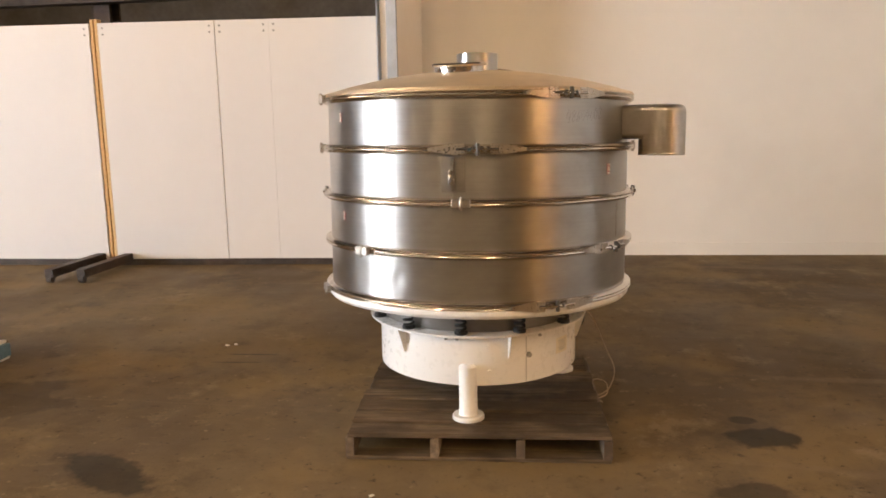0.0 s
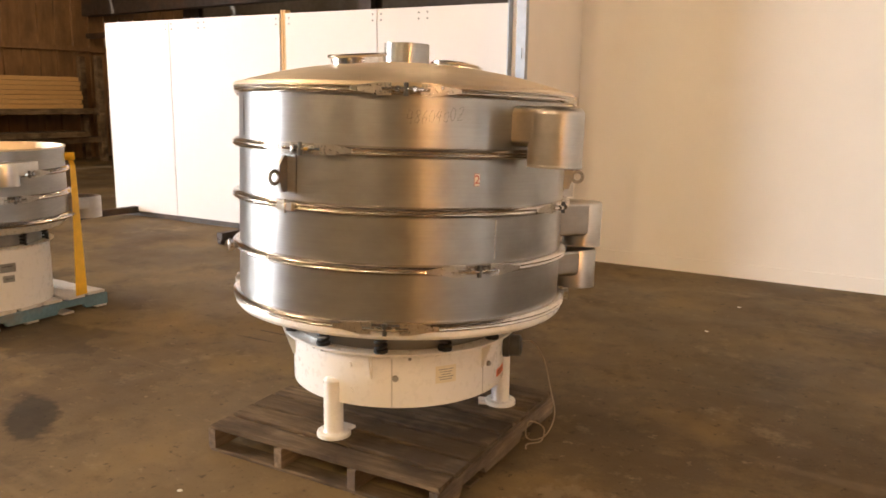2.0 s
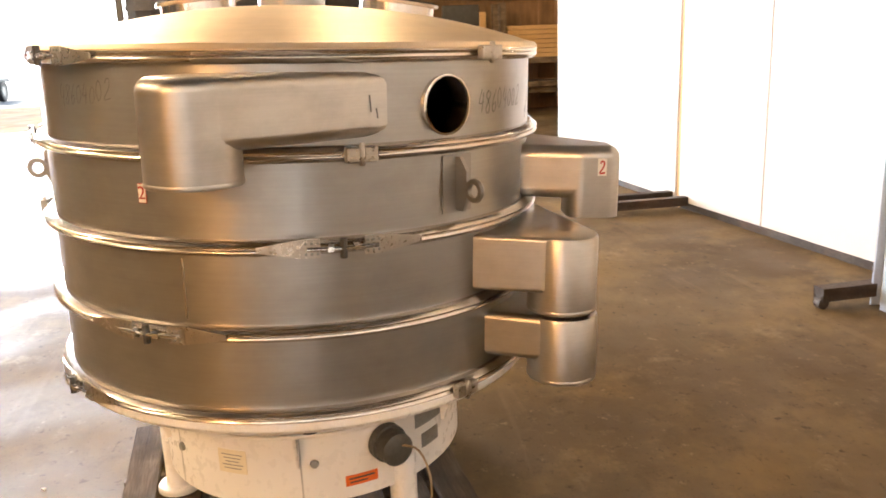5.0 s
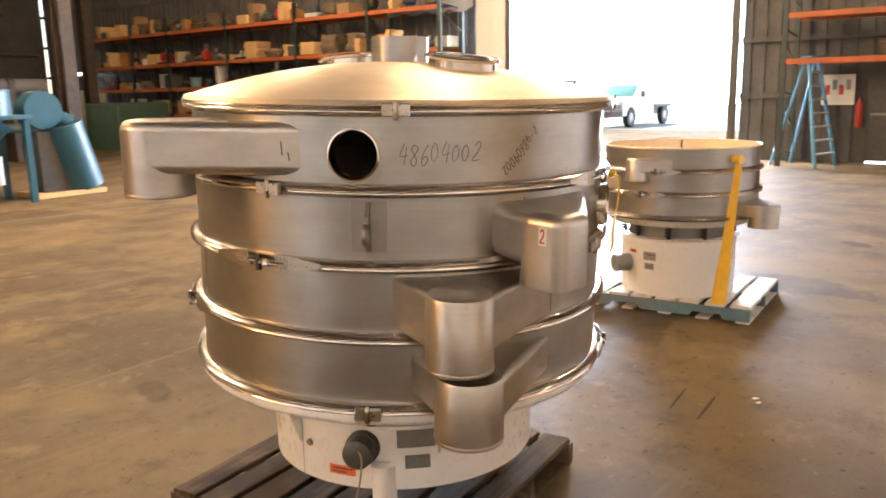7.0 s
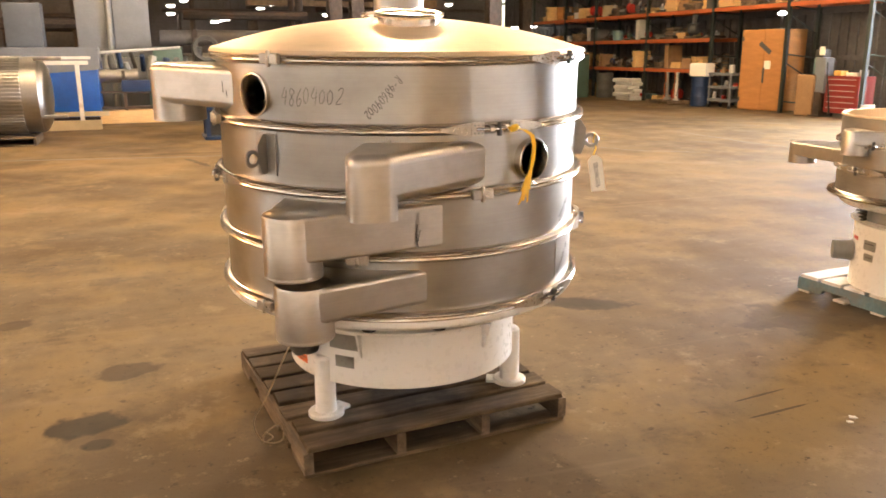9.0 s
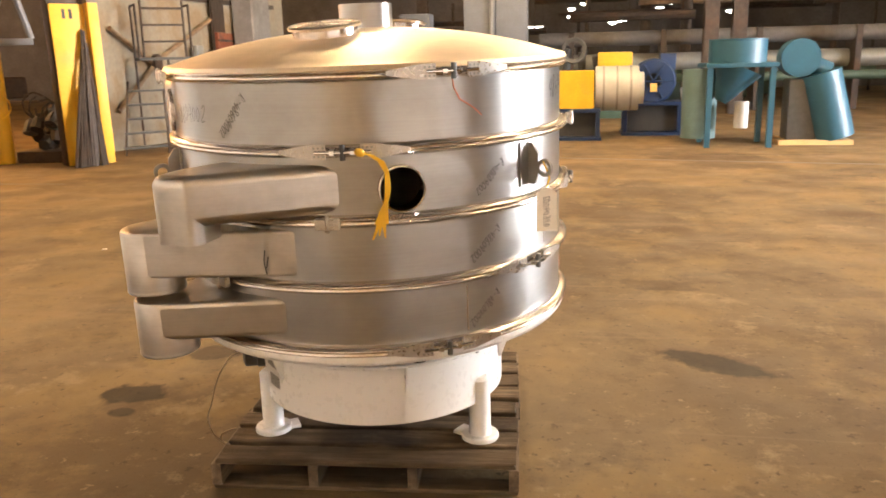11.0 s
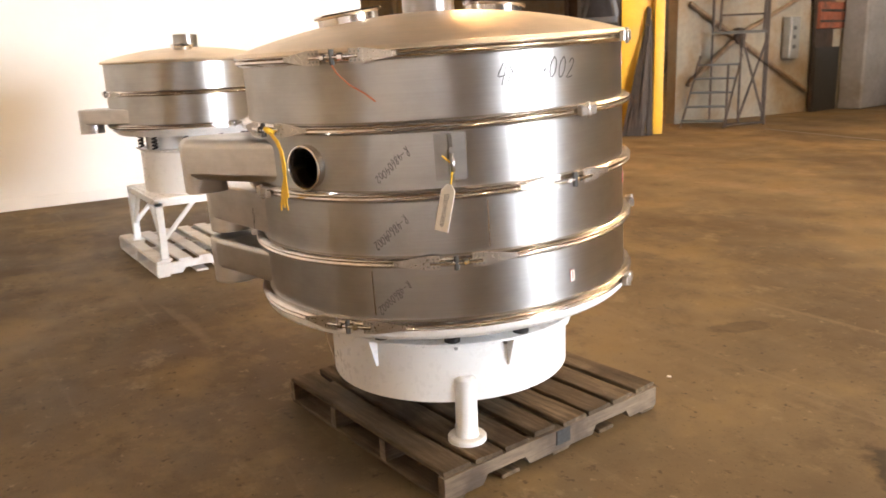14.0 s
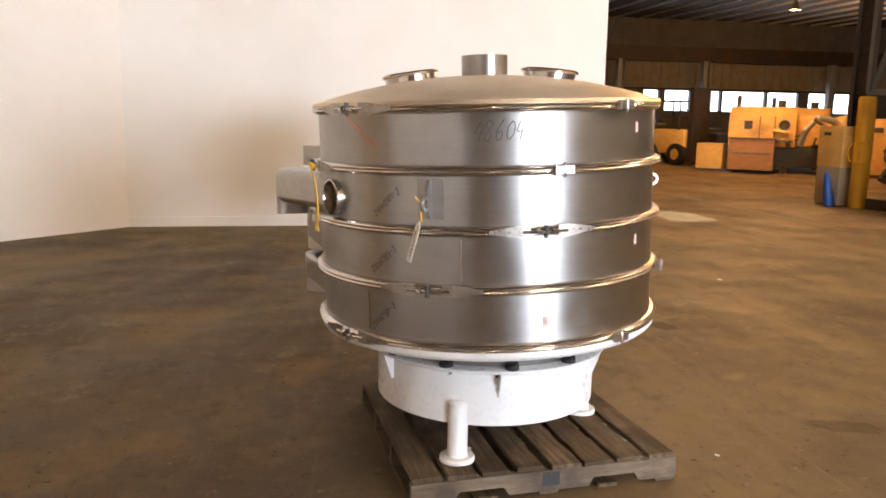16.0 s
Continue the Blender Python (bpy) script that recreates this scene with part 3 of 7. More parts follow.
def patch(b, R, th, z, w, h, out=0.0015, thick=0.0015, nu=6, shape=None):
    """Curved plate lying on a drum; shape(s) gives its half height, as a share, along s from -1 to 1."""
    rows = []
    for i in range(nu + 1):
        s = -1 + 2 * i / nu
        k = shape(s) if shape else 1.0
        rows.append([on_drum(R, th, s * w / 2, z + t * h / 2 * k, o) for o in (out, out + thick) for t in (-1, 1)])
    V = [[b.verts.new(p) for p in r] for r in rows]
    for A, C in zip(V, V[1:]):
        for i, j in ((2, 3), (1, 0)):
            b.faces.new((A[i], C[i], C[j], A[j]))
        b.faces.new((A[3], C[3], C[1], A[1]))
        b.faces.new((A[0], C[0], C[2], A[2]))
    for r in (V[0], V[-1]):
        b.faces.new((r[0], r[1], r[3], r[2]))


def lettering(name, text, size, R, th, z, parent, material, tilt=0.0, shear=0.2, out=0.002, label="", bold=-0.0012):
    """Built-in font letters wrapped on a drum, centred on th."""
    cu = bpy.data.curves.new(name, 'FONT')
    cu.body, cu.size, cu.shear, cu.align_x, cu.align_y, cu.offset = text, size, shear, 'CENTER', 'CENTER', bold
    cu.resolution_u = 3
    tmp = bpy.data.objects.new(name, cu)
    me = bpy.data.meshes.new_from_object(tmp)
    bpy.data.objects.remove(tmp)
    ct, st = math.cos(radians(tilt)), math.sin(radians(tilt))
    bb = B()
    bb.from_mesh(me)
    bmesh.ops.subdivide_edges(bb, edges=[e for e in bb.edges if e.calc_length() > 0.03], cuts=1)
    for v in bb.verts:
        u, w = v.co.x * ct - v.co.y * st, v.co.x * st + v.co.y * ct
        v.co = on_drum(R, th, u, z + w, out)
    bpy.data.meshes.remove(me)
    return part(name, bb, material, parent, label)


def tilted(o):
    o.matrix_basis = TM
    return o


def band(R, z, parent, tilt_m, h=0.019, out=0.03, name="clamp_band"):
    b = B()
    prof = [(R - 0.002, z + h), (R + out * 0.45, z + h), (R + out * 0.6, z + h * 0.86), (R + out * 0.92, z + h * 0.55), (R + out, z + h * 0.36), (R + out * 0.96, z + h * 0.16), (R + out * 0.86, z), (R + out * 0.96, z - h * 0.16), (R + out, z - h * 0.36), (R + out * 0.92, z - h * 0.55), (R + out * 0.6, z - h * 0.86), (R + out * 0.45, z - h), (R - 0.002, z - h)]
    bm_lathe(b, prof, 144)
    o = part(name, b, STEEL_BAND, parent, "rolled stainless clamp band")
    o.matrix_basis = tilt_m
    return o


def clamp(R, th, z, parent, tilt_m, k=1.0):
    """Toggle clamp: per side a riveted square plate with a tapered tongue, between them a draw rod with nuts."""
    R1 = R + 0.026
    for d in (-1, 1):
        b = B()
        patch(b, R1, th + d * math.degrees(0.074 * k / R), z, 0.046 * k, 0.046, 0.004, 0.005, 3)
        patch(b, R1, th + d * math.degrees(0.147 * k / R), z, 0.104 * k, 0.046, 0.003, 0.004, 8, (lambda s, d=d: 1.0 - 0.72 * (s * d + 1) / 2))
        o = part("clamp_plate", b, CLAMP, parent, "worn steel clamp plate with a tapered tongue")
        o.matrix_basis = tilt_m
        b = B()
        for du, dz in ((0.06, 0.013), (0.06, -0.013), (0.074, 0.013), (0.074, -0.013), (0.088, 0.013), (0.088, -0.013)):
            bm_cyl(b, on_drum(R1, th, d * du * k, z + dz, 0.006), on_drum(R1, th, d * du * k, z + dz, 0.0098), 0.0036, seg=8)
        part("rivet", b, GREYMETAL, o)
        b = B()
        bm_cyl(b, on_drum(R1, th, d * 0.004, z, 0.02), on_drum(R1, th, d * 0.085 * k, z, 0.014), 0.006, seg=10)
        bm_cyl(b, on_drum(R1, th, d * 0.022 * k, z, 0.019), on_drum(R1, th, d * 0.036 * k, z, 0.016), 0.012, seg=6)
        r = part("draw_rod", b, CHROME, parent, "bright threaded clamp rod")
        r.matrix_basis = tilt_m
    b = B()
    e = on_drum(R1, th, 0, z, 0.018)
    bm_cyl(b, e + Vector((0, 0, -0.024)), e + Vector((0, 0, 0.024)), 0.009, seg=8)
    t = part("trunnion", b, DARKGREY, parent)
    t.matrix_basis = tilt_m


def joint(R, th, z, parent, tilt_m):
    b = B()
    m = Matrix.Rotation(radians(th), 4, 'Z')
    for d in (-1, 1):
        bm_box(b, (R + 0.043, d * 0.022, z), (0.022, 0.034, 0.036), 0, m)
    bm_cyl(b, m @ Vector((R + 0.05, 0, z - 0.027)), m @ Vector((R + 0.05, 0, z + 0.027)), 0.008, seg=8)
    bevelled(b, 0.003, 1)
    o = part("band_hinge", b, CLAMP, parent, "small steel band hinge block")
    o.matrix_basis = tilt_m


def hull2(pts):
    pts = sorted(set((round(x, 5), round(y, 5)) for x, y in pts))

    def half(ps):
        h = []
        for p in ps:
            while len(h) > 1 and (h[-1][0] - h[-2][0]) * (p[1] - h[-2][1]) - (h[-1][1] - h[-2][1]) * (p[0] - h[-2][0]) <= 0:
                h.pop()
            h.append(p)
        return h
    return half(pts)[:-1] + half(pts[::-1])[:-1]


def spout(R, E, r, th_far, th_near, z0, z1, zb, parent, tilt_m, label, soft=0.03, square=None, tuck=1.0):
    """Tangential discharge box that ends in a pipe turned down. E: the pipe's axis in plan."""
    far = (R * math.cos(radians(th_far)), R * math.sin(radians(th_far)))
    ln = math.hypot(E[0] - far[0], E[1] - far[1])
    near = ((E[1] - far[1]) / ln, (far[0] - E[0]) / ln)
    pts = []
    for k in range(28):
        ux, uy = r * math.cos(6.2831853 * k / 28), r * math.sin(6.2831853 * k / 28)
        d = ux * near[0] + uy * near[1]
        if d > 0:
            ux, uy = ux - near[0] * d * (1 - tuck), uy - near[1] * d * (1 - tuck)
        pts.append((E[0] + ux, E[1] + uy))
    end = pts
    if square is not None:
        a = radians(square)
        end = []
        for sx, sy in ((1, 1), (-1, 1), (-1, -1), (1, -1)):
            ux, uy = sx * (r - 0.04), sy * (r - 0.04)
            c = (E[0] + ux * math.cos(a) - uy * math.sin(a), E[1] + ux * math.sin(a) + uy * math.cos(a))
            end += [(c[0] + 0.04 * math.cos(6.2831853 * k / 16), c[1] + 0.04 * math.sin(6.2831853 * k / 16)) for k in range(16)]
        end = hull2(end)
        pts = list(end)
    for th in (th_far, th_near, (th_far + th_near) / 2):
        for rr in (R * 0.985, R * 0.9):
            pts.append((rr * math.cos(radians(th)), rr * math.sin(radians(th))))
    b = B()
    out = hull2(pts)
    n = len(out)
    nrm = []
    for k in range(n):
        (x0, y0), (x1, y1) = out[k], out[(k + 1) % n]
        ln = math.hypot(x1 - x0, y1 - y0)
        nrm.append(((y1 - y0) / ln, (x0 - x1) / ln))
    rows = []
    steps = [(z0 + soft * (1 - math.sin(a)), soft * (1 - math.cos(a))) for a in (radians(q) for q in (90, 68, 45, 22, 0))]
    steps += [(z1 - soft * (1 - math.sin(a)), soft * (1 - math.cos(a))) for a in (radians(q) for q in (0, 22, 45, 68, 90))]
    for zz, ins in steps:
        ring = []
        for k in range(n):
            (ax, ay), (cx, cy) = nrm[k - 1], nrm[k]
            f = ins / max(0.4, 1 + ax * cx + ay * cy)
            ring.append(b.verts.new((out[k][0] - (ax + cx) * f, out[k][1] - (ay + cy) * f, zz)))
        rows.append(ring)
    for A, C in zip(rows, rows[1:]):
        for k in range(n):
            b.faces.new((A[k], A[(k + 1) % n], C[(k + 1) % n], C[k]))
    b.faces.new(rows[0][::-1])
    b.faces.new(rows[-1])
    o = part("spout_box", b, STEEL_SPOUT, parent, label)
    o.matrix_basis = tilt_m
    wn_ = o.modifiers.new("even_shading", 'WEIGHTED_NORMAL')
    wn_.keep_sharp, wn_.weight = True, 90
    b = B()
    if square is not None:
        rows = [[b.verts.new((E[0] + (x - E[0]) * q, E[1] + (y - E[1]) * q, z)) for x, y in end] for q, z in ((1.004, z1 - soft), (1.004, zb), (0.96, zb), (0.96, z0 + 0.01))]
        for A, C in zip(rows, rows[1:]):
            for k in range(len(end)):
                b.faces.new((A[k], A[(k + 1) % len(end)], C[(k + 1) % len(end)], C[k]))
    else:
        top = [(0.0005, z1 + 0.0015), (r - 0.012, z1 + 0.0015), (r - 0.003, z1 - 0.003), (r + 0.0008, z1 - 0.012)] if tuck < 1 else [(r + 0.0008, z1 - soft)]
        bm_lathe(b, top + [(r + 0.0008, zb), (r - 0.004, zb), (r - 0.004, z0 + 0.01)], 56, centre=E)
    p = part("spout_pipe", b, STEEL_SPOUT, parent, "downturned round outlet pipe")
    p.matrix_basis = tilt_m
    if square is not None:
        return
    b = B()
    bm_lathe(b, [(r + 0.0006, zb + 0.012), (r + 0.002, zb + 0.009), (r + 0.002, zb + 0.003), (r + 0.0006, zb)], 40, centre=E)
    p = part("spout_bead", b, STEEL_SPOUT, parent)
    p.matrix_basis = tilt_m


def port(R, th, z, r, parent, tilt_m, out=0.045):
    """Round side port: short pipe through the drum, with a welded collar."""
    m = Matrix.Rotation(radians(th), 4, 'Z') @ Matrix.Translation((R, 0, z)) @ Matrix.Rotation(radians(90), 4, 'Y')
    b = B()
    bm_lathe(b, [(r, -0.05), (r, out), (r - 0.005, out + 0.002), (r - 0.006, out), (r - 0.006, -0.05)], 40)
    b.transform(m)
    o = part("port_pipe", b, STEEL_BAND, parent, "short round port stub")
    o.matrix_basis = tilt_m
    b = B()
    n = 40
    rings = []
    for rr in (r - 0.002, r + 0.03):
        rings.append([b.verts.new(on_drum(R, th, rr * math.cos(6.2831853 * k / n), z + rr * math.sin(6.2831853 * k / n), 0.003 if rr < r else 0.0012)) for k in range(n)])
    for k in range(n):
        b.faces.new((rings[0][k], rings[0][(k + 1) % n], rings[1][(k + 1) % n], rings[1][k]))
    c = part("port_collar", b, STEEL, parent)
    c.matrix_basis = tilt_m


def lug(R, th, z, parent, tilt_m):
    b = B()
    patch(b, R, th, z, 0.1, 0.15, 0.001, 0.005)
    m = Matrix.Rotation(radians(th), 4, 'Z')
    prof = [(R, z - 0.07), (R + 0.03, z - 0.07), (R + 0.045, z - 0.03), (R + 0.045, z + 0.035), (R + 0.02, z + 0.07), (R, z + 0.07)]
    lo = [b.verts.new(m @ Vector((x, -0.006, zz))) for x, zz in prof]
    hi = [b.verts.new(m @ Vector((x, 0.006, zz))) for x, zz in prof]
    b.faces.new(lo)
    b.faces.new(hi[::-1])
    for i in range(len(prof)):
        b.faces.new((lo[i], lo[(i + 1) % len(prof)], hi[(i + 1) % len(prof)], hi[i]))
    o = part("lifting_lug", b, STEEL_DULL, parent, "welded lifting lug plate")
    o.matrix_basis = tilt_m
    b = B()
    bm_lathe(b, [(0.018, -0.007), (0.029, -0.007), (0.032, 0), (0.029, 0.007), (0.018, 0.007), (0.016, 0)], 28, True)
    b.transform(m @ Matrix.Translation((R + 0.068, 0, z - 0.012)) @ Matrix.Rotation(radians(90), 4, 'X'))
    o = part("lifting_eye", b, STEEL_DULL, parent, "round lifting eye")
    o.matrix_basis = tilt_m


def spring(b, x, y, z0, z1, r, wire, turns):
    n = turns * 12
    bm_tube(b, [(x + r * math.cos(6.2831853 * i / 12), y + r * math.sin(6.2831853 * i / 12), z0 + (z1 - z0) * i / n) for i in range(n + 1)], wire, 6)


def label_on(R, th, z, w, h, parent, m1, bars=(), ink=INK, label="", name="label_plate"):
    b = B()
    patch(b, R, th, z, w, h, 0.001, 0.0015)
    o = part(name, b, m1, parent, label)
    for k, (du, dz, bw, bh) in enumerate(bars):
        b = B()
        patch(b, R, th + math.degrees(du / R), z + dz, bw, bh, 0.0026, 0.0004, 4)
        part("print_bar", b, ink, o)
    return o


def lid(R, z, rise, parent, tilt_m, chim_r, chim_z, ports, port_r):
    b = B()
    prof = [(R + 0.018, z - 0.012), (R + 0.026, z), (R + 0.018, z + 0.012), (R - 0.01, z + 0.018)]
    for k in range(1, 25):
        s = 1 - (1 - chim_r / R) * k / 24
        prof.append(((R - 0.012) * s, z + 0.02 + rise * (1 - s ** 2.1)))
    bm_lathe(b, prof, 128)
    o = part("lid", b, STEEL_WARMLIT, parent, "domed stainless lid with warm lamplight put into its colour")
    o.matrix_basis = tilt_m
    b = B()
    bm_lathe(b, [(chim_r, z + rise - 0.02), (chim_r, chim_z), (chim_r - 0.005, chim_z + 0.001), (chim_r - 0.006, chim_z - 0.002), (chim_r - 0.006, z + rise - 0.02)], 56)
    o = part("inlet_pipe", b, STEEL, parent, "short round inlet pipe on the lid")
    o.matrix_basis = tilt_m
    for th, rr in ports:
        s = rr / R
        zz = z + 0.02 + rise * (1 - s ** 2.1)
        slope = math.atan(rise * 2.1 * s ** 1.1 / R)
        b = B()
        pr = port_r
        bm_lathe(b, [(pr, -0.03), (pr, 0.02), (pr + 0.012, 0.022), (pr + 0.014, 0.03), (pr + 0.006, 0.036), (pr - 0.012, 0.034), (pr - 0.014, 0.03)], 48)
        bm_lathe(b, [(0.0005, 0.03), (pr - 0.014, 0.028)], 48)
        b.transform(Matrix.Rotation(radians(th), 4, 'Z') @ Matrix.Translation((rr, 0, zz)) @ Matrix.Rotation(slope, 4, 'Y'))
        o = part("inspection_port", b, STEEL_BAND, parent, "round capped inspection port on the lid")
        o.matrix_basis = tilt_m


# main machine, axis on the origin
R0 = 0.733
PZ = 0.125
SEP = thing("vibratory_separator", pose(0, 0, PZ), "large round stainless vibratory separator on a white base", "sieve machine")
TM = Matrix.Translation((0, 0, -PZ)) @ Matrix.Translation((0, 0, 0.65)) @ Matrix.Rotation(radians(-1.9), 4, 'X') @ Matrix.Rotation(radians(0.24), 4, 'Y') @ Matrix.Translation((0, 0, -0.65))
T0 = Matrix.Translation((0, 0, -PZ))
BZ = [1.575, 1.352, 1.131, 0.912, 0.69]
HOLES = {0: [(29.7, 1.453, 0.078)], 1: [(111.5, 1.229, 0.075)]}
# knocks in the rings: angle, height, radius, depth
DENTS = {3: ((-118, 0.83, 0.035, 0.004), (-111, 0.79, 0.03, 0.003), (-128, 0.81, 0.05, 0.003), (-165, 0.8, 0.04, 0.003)), 0: ((84, 1.44, 0.05, 0.003), (110, 1.46, 0.06, 0.003)), 2: ((-60, 1.02, 0.06, 0.002), (170, 1.0, 0.05, 0.002)), 1: ((-20, 1.25, 0.07, 0.002),)}
for i in range(4):
    b = B()
    shell(b, R0, BZ[i + 1], BZ[i], HOLES.get(i, ()), dents=DENTS.get(i, ()))
    o = part("drum_ring", b, STEEL, SEP, "brushed stainless sieve frame ring")
    o.matrix_basis = TM
b = B()
bm_lathe(b, [(R0 - 0.01, BZ[1]), (0.002, BZ[1])], 64)
bm_lathe(b, [(R0 - 0.01, BZ[2]), (0.002, BZ[2])], 64)
bm_lathe(b, [(R0 - 0.01, BZ[3]), (0.002, BZ[3])], 64)
o = part("screen_deck", b, SCREEN, SEP, "pale woven screen decks inside the drum")
o.matrix_basis = TM
for z in BZ[1:]:
    band(R0, z, SEP, TM)
band(R0, BZ[0] + 0.004, SEP, TM, 0.02, 0.026)
for z, cl, jo in ((BZ[0] + 0.004, (-53, 124.5), (-151, 39)), (BZ[1], (-83, 98.4), (10.7, -172)), (BZ[2], (7.0, -177), (93.8, -88)), (BZ[3], (-30.4, 150.4), (61.5, -123.5)), (BZ[4], (-57.1, 121.3), (32.3, -151))):
    for a in cl:
        clamp(R0, a, z, SEP, TM)
    for a in jo:
        joint(R0, a, z, SEP, TM)
lid(R0, 1.593, 0.105, SEP, TM, 0.1015, 1.803, [(79.4, 0.324), (-99, 0.286)], 0.115)
spout(R0, (0.872, -0.22), 0.1026, 20, -18, 1.385, 1.54, 1.313, SEP, TM, "rounded tangential discharge spout")
spout(R0, (0.363, 0.857), 0.077, 98.6, 61.3, 1.152, 1.31, 1.1, SEP, TM, "rounded discharge spout with a number sticker", 0.035, -8)
spout(R0, (0.592, 0.701), 0.095, 88.3, 37.5, 0.945, 1.1, 0.885, SEP, TM, "rounded discharge spout marked with black ink", 0.012, None, 0.1)
spout(R0, (0.565, 0.716), 0.0975, 81.8, 42, 0.735, 0.865, 0.672, SEP, TM, "rounded lowest discharge spout", 0.02, None, 0.25)
port(R0, 29.7, 1.453, 0.075, SEP, TM, 0.014)
port(R0, 111.5, 1.229, 0.074, SEP, TM, 0.028)
for a in (-90.7, 32.8, 150.8):
    lug(R0, a, 1.25, SEP, TM)
# weld seams
for a, z0, z1 in ((-23.5, 0.945, 1.1), (159.5, 0.945, 1.1), (-118, 1.385, 1.545), (128, 0.72, 0.88), (70, 1.165, 1.32)):
    b = B()
    patch(b, R0, a, (z0 + z1) / 2, 0.005, z1 - z0, 0.0005, 0.001, 2)
    o = part("weld_seam", b, STEEL_BAND, SEP)
    o.matrix_basis = TM


def sticker(th, z, text, w=0.02, h=0.042, R=R0):
    o = label_on(R, th, z, w, h, SEP, RED, name="number_sticker", label="small white sticker with a red digit")
    tilted(o)
    b = B()
    patch(b, R, th, z, w * 0.9, h * 0.94, 0.0027, 0.0006, 4)
    part("sticker_face", b, PAPER, o)
    lettering("digit", text, h * 0.95, R, th, z, o, RED, 0, 0, 0.0038, '', 0.0)


for th, z, tx in ((-30.8, 1.256, "2"), (-140.2, 1.493, "1"), (-139.0, 1.05, "1"), (-175.7, 0.784, "1")):
    if tx == "2":
        sticker(th, z, tx, 0.023, 0.048)
    else:
        sticker(th, z, tx)
STROKES = {
    "4": (((0.3, 1), (0.05, 0.42), (0.6, 0.45)), ((0.5, 0.85), (0.4, 0.0))),
    "8": (((0.5, 0.88), (0.28, 1), (0.1, 0.8), (0.3, 0.55), (0.5, 0.25), (0.3, 0), (0.08, 0.2), (0.3, 0.5), (0.55, 0.8), (0.5, 0.9)),),
    "6": (((0.42, 1), (0.15, 0.6), (0.08, 0.25), (0.25, 0), (0.5, 0.2), (0.4, 0.45), (0.12, 0.33)),),
    "0": (((0.32, 0.9), (0.08, 0.65), (0.1, 0.2), (0.3, 0.05), (0.52, 0.3), (0.5, 0.7), (0.28, 0.92)),),
    "2": (((0.08, 0.78), (0.25, 0.98), (0.48, 0.85), (0.4, 0.5), (0.05, 0.05), (0.6, 0.08)),),
    "R": (((0.1, 0), (0.15, 1), (0.45, 0.9), (0.4, 0.6), (0.15, 0.5), (0.5, 0)),),
    "-": (((0.1, 0.45), (0.5, 0.5)),),
}


def smooth_run(pts, n=4):
    """Passes a soft curve through points."""
    out = []
    for i in range(len(pts) - 1):
        a, b, c, d = pts[max(i - 1, 0)], pts[i], pts[i + 1], pts[min(i + 2, len(pts) - 1)]
        for k in range(n):
            t = k / n
            out.append(tuple(0.5 * (2 * b[q] + (c[q] - a[q]) * t + (2 * a[q] - 5 * b[q] + 4 * c[q] - d[q]) * t * t + (3 * b[q] - a[q] - 3 * c[q] + d[q]) * t ** 3) for q in range(len(b))))
    return out + [tuple(pts[-1])]


def ink_run(b, run, w, put):
    """Flat pen stroke; put(u, v) lays it on a surface."""
    row = []
    for i, p in enumerate(run):
        q0, q1 = run[max(i - 1, 0)], run[min(i + 1, len(run) - 1)]
        du, dv = q1[0] - q0[0], q1[1] - q0[1]
        ln = math.hypot(du, dv) or 1
        row.append((b.verts.new(put(p[0] - dv / ln * w / 2, p[1] + du / ln * w / 2)), b.verts.new(put(p[0] + dv / ln * w / 2, p[1] - du / ln * w / 2))))
    for a, c in zip(row, row[1:]):
        b.faces.new((a[0], a[1], c[1], c[0]))


def handwriting(text, size, put, parent, tilt=0.0, pen=0.05, seed=1, pitch=0.54):
    """Marker writing with uneven characters, centred on the surface's zero."""
    rnd = random.Random(seed)
    ct, st = math.cos(radians(tilt)), math.sin(radians(tilt))
    b = B()
    for i, ch in enumerate(text):
        kx, ky, dy, sl = rnd.uniform(0.9, 1.1), rnd.uniform(0.85, 1.12), rnd.uniform(-0.07, 0.07), rnd.uniform(0.12, 0.3)
        for st_ in STROKES[ch]:
            run = []
            for x, y in smooth_run(st_):
                u = (i - len(text) / 2) * pitch + x * kx * 0.74 + y * sl
                v = y * ky + dy - 0.5
                run.append(((u * ct - v * st) * size, (u * st + v * ct) * size))
            ink_run(b, run, pen * size * rnd.uniform(0.85, 1.15), put)
    return part("ink_number", b, INK, parent, "number handwritten with a black marker")


def drum_ink(text, size, th, z, tilt=0.0, pen=0.06, seed=1):
    tilted(handwriting(text, size, lambda u, v: on_drum(R0, th, u, z + v, 0.0012), SEP, tilt, pen, seed))


drum_ink("48604002", 0.055, 48.6, 1.456, 3, 0.04, 1)
drum_ink("48604002", 0.05, -44.5, 1.49, 4, 0.022, 2)
drum_ink("48604002", 0.07, 175, 1.495, 1, 0.055, 3)
drum_ink("R-48604002", 0.032, 68.6, 1.457, 228, 0.08, 4)
for k, (th, z) in enumerate(((136.2, 1.232), (134.3, 1.011), (133.8, 0.787))):
    drum_ink("R-48604002", 0.028, th, z, 222, 0.085, 5 + k)



def flat_put(c, n):
    """Lays strokes on a flat face through c with the normal n."""
    c, n = Vector(c), Vector(n).normalized()
    t = Vector((-n.y, n.x, 0)).normalized()
    return lambda u, v: c + t * u + Vector((0, 0, v)) + n * 0.0018


def ink_strokes(runs, put, w=0.005):
    b = B()
    for run in runs:
        ink_run(b, smooth_run(run), w, put)
    o = part("ink_mark", b, INK, SEP, "black marker stroke")
    o.matrix_basis = T0
    return o


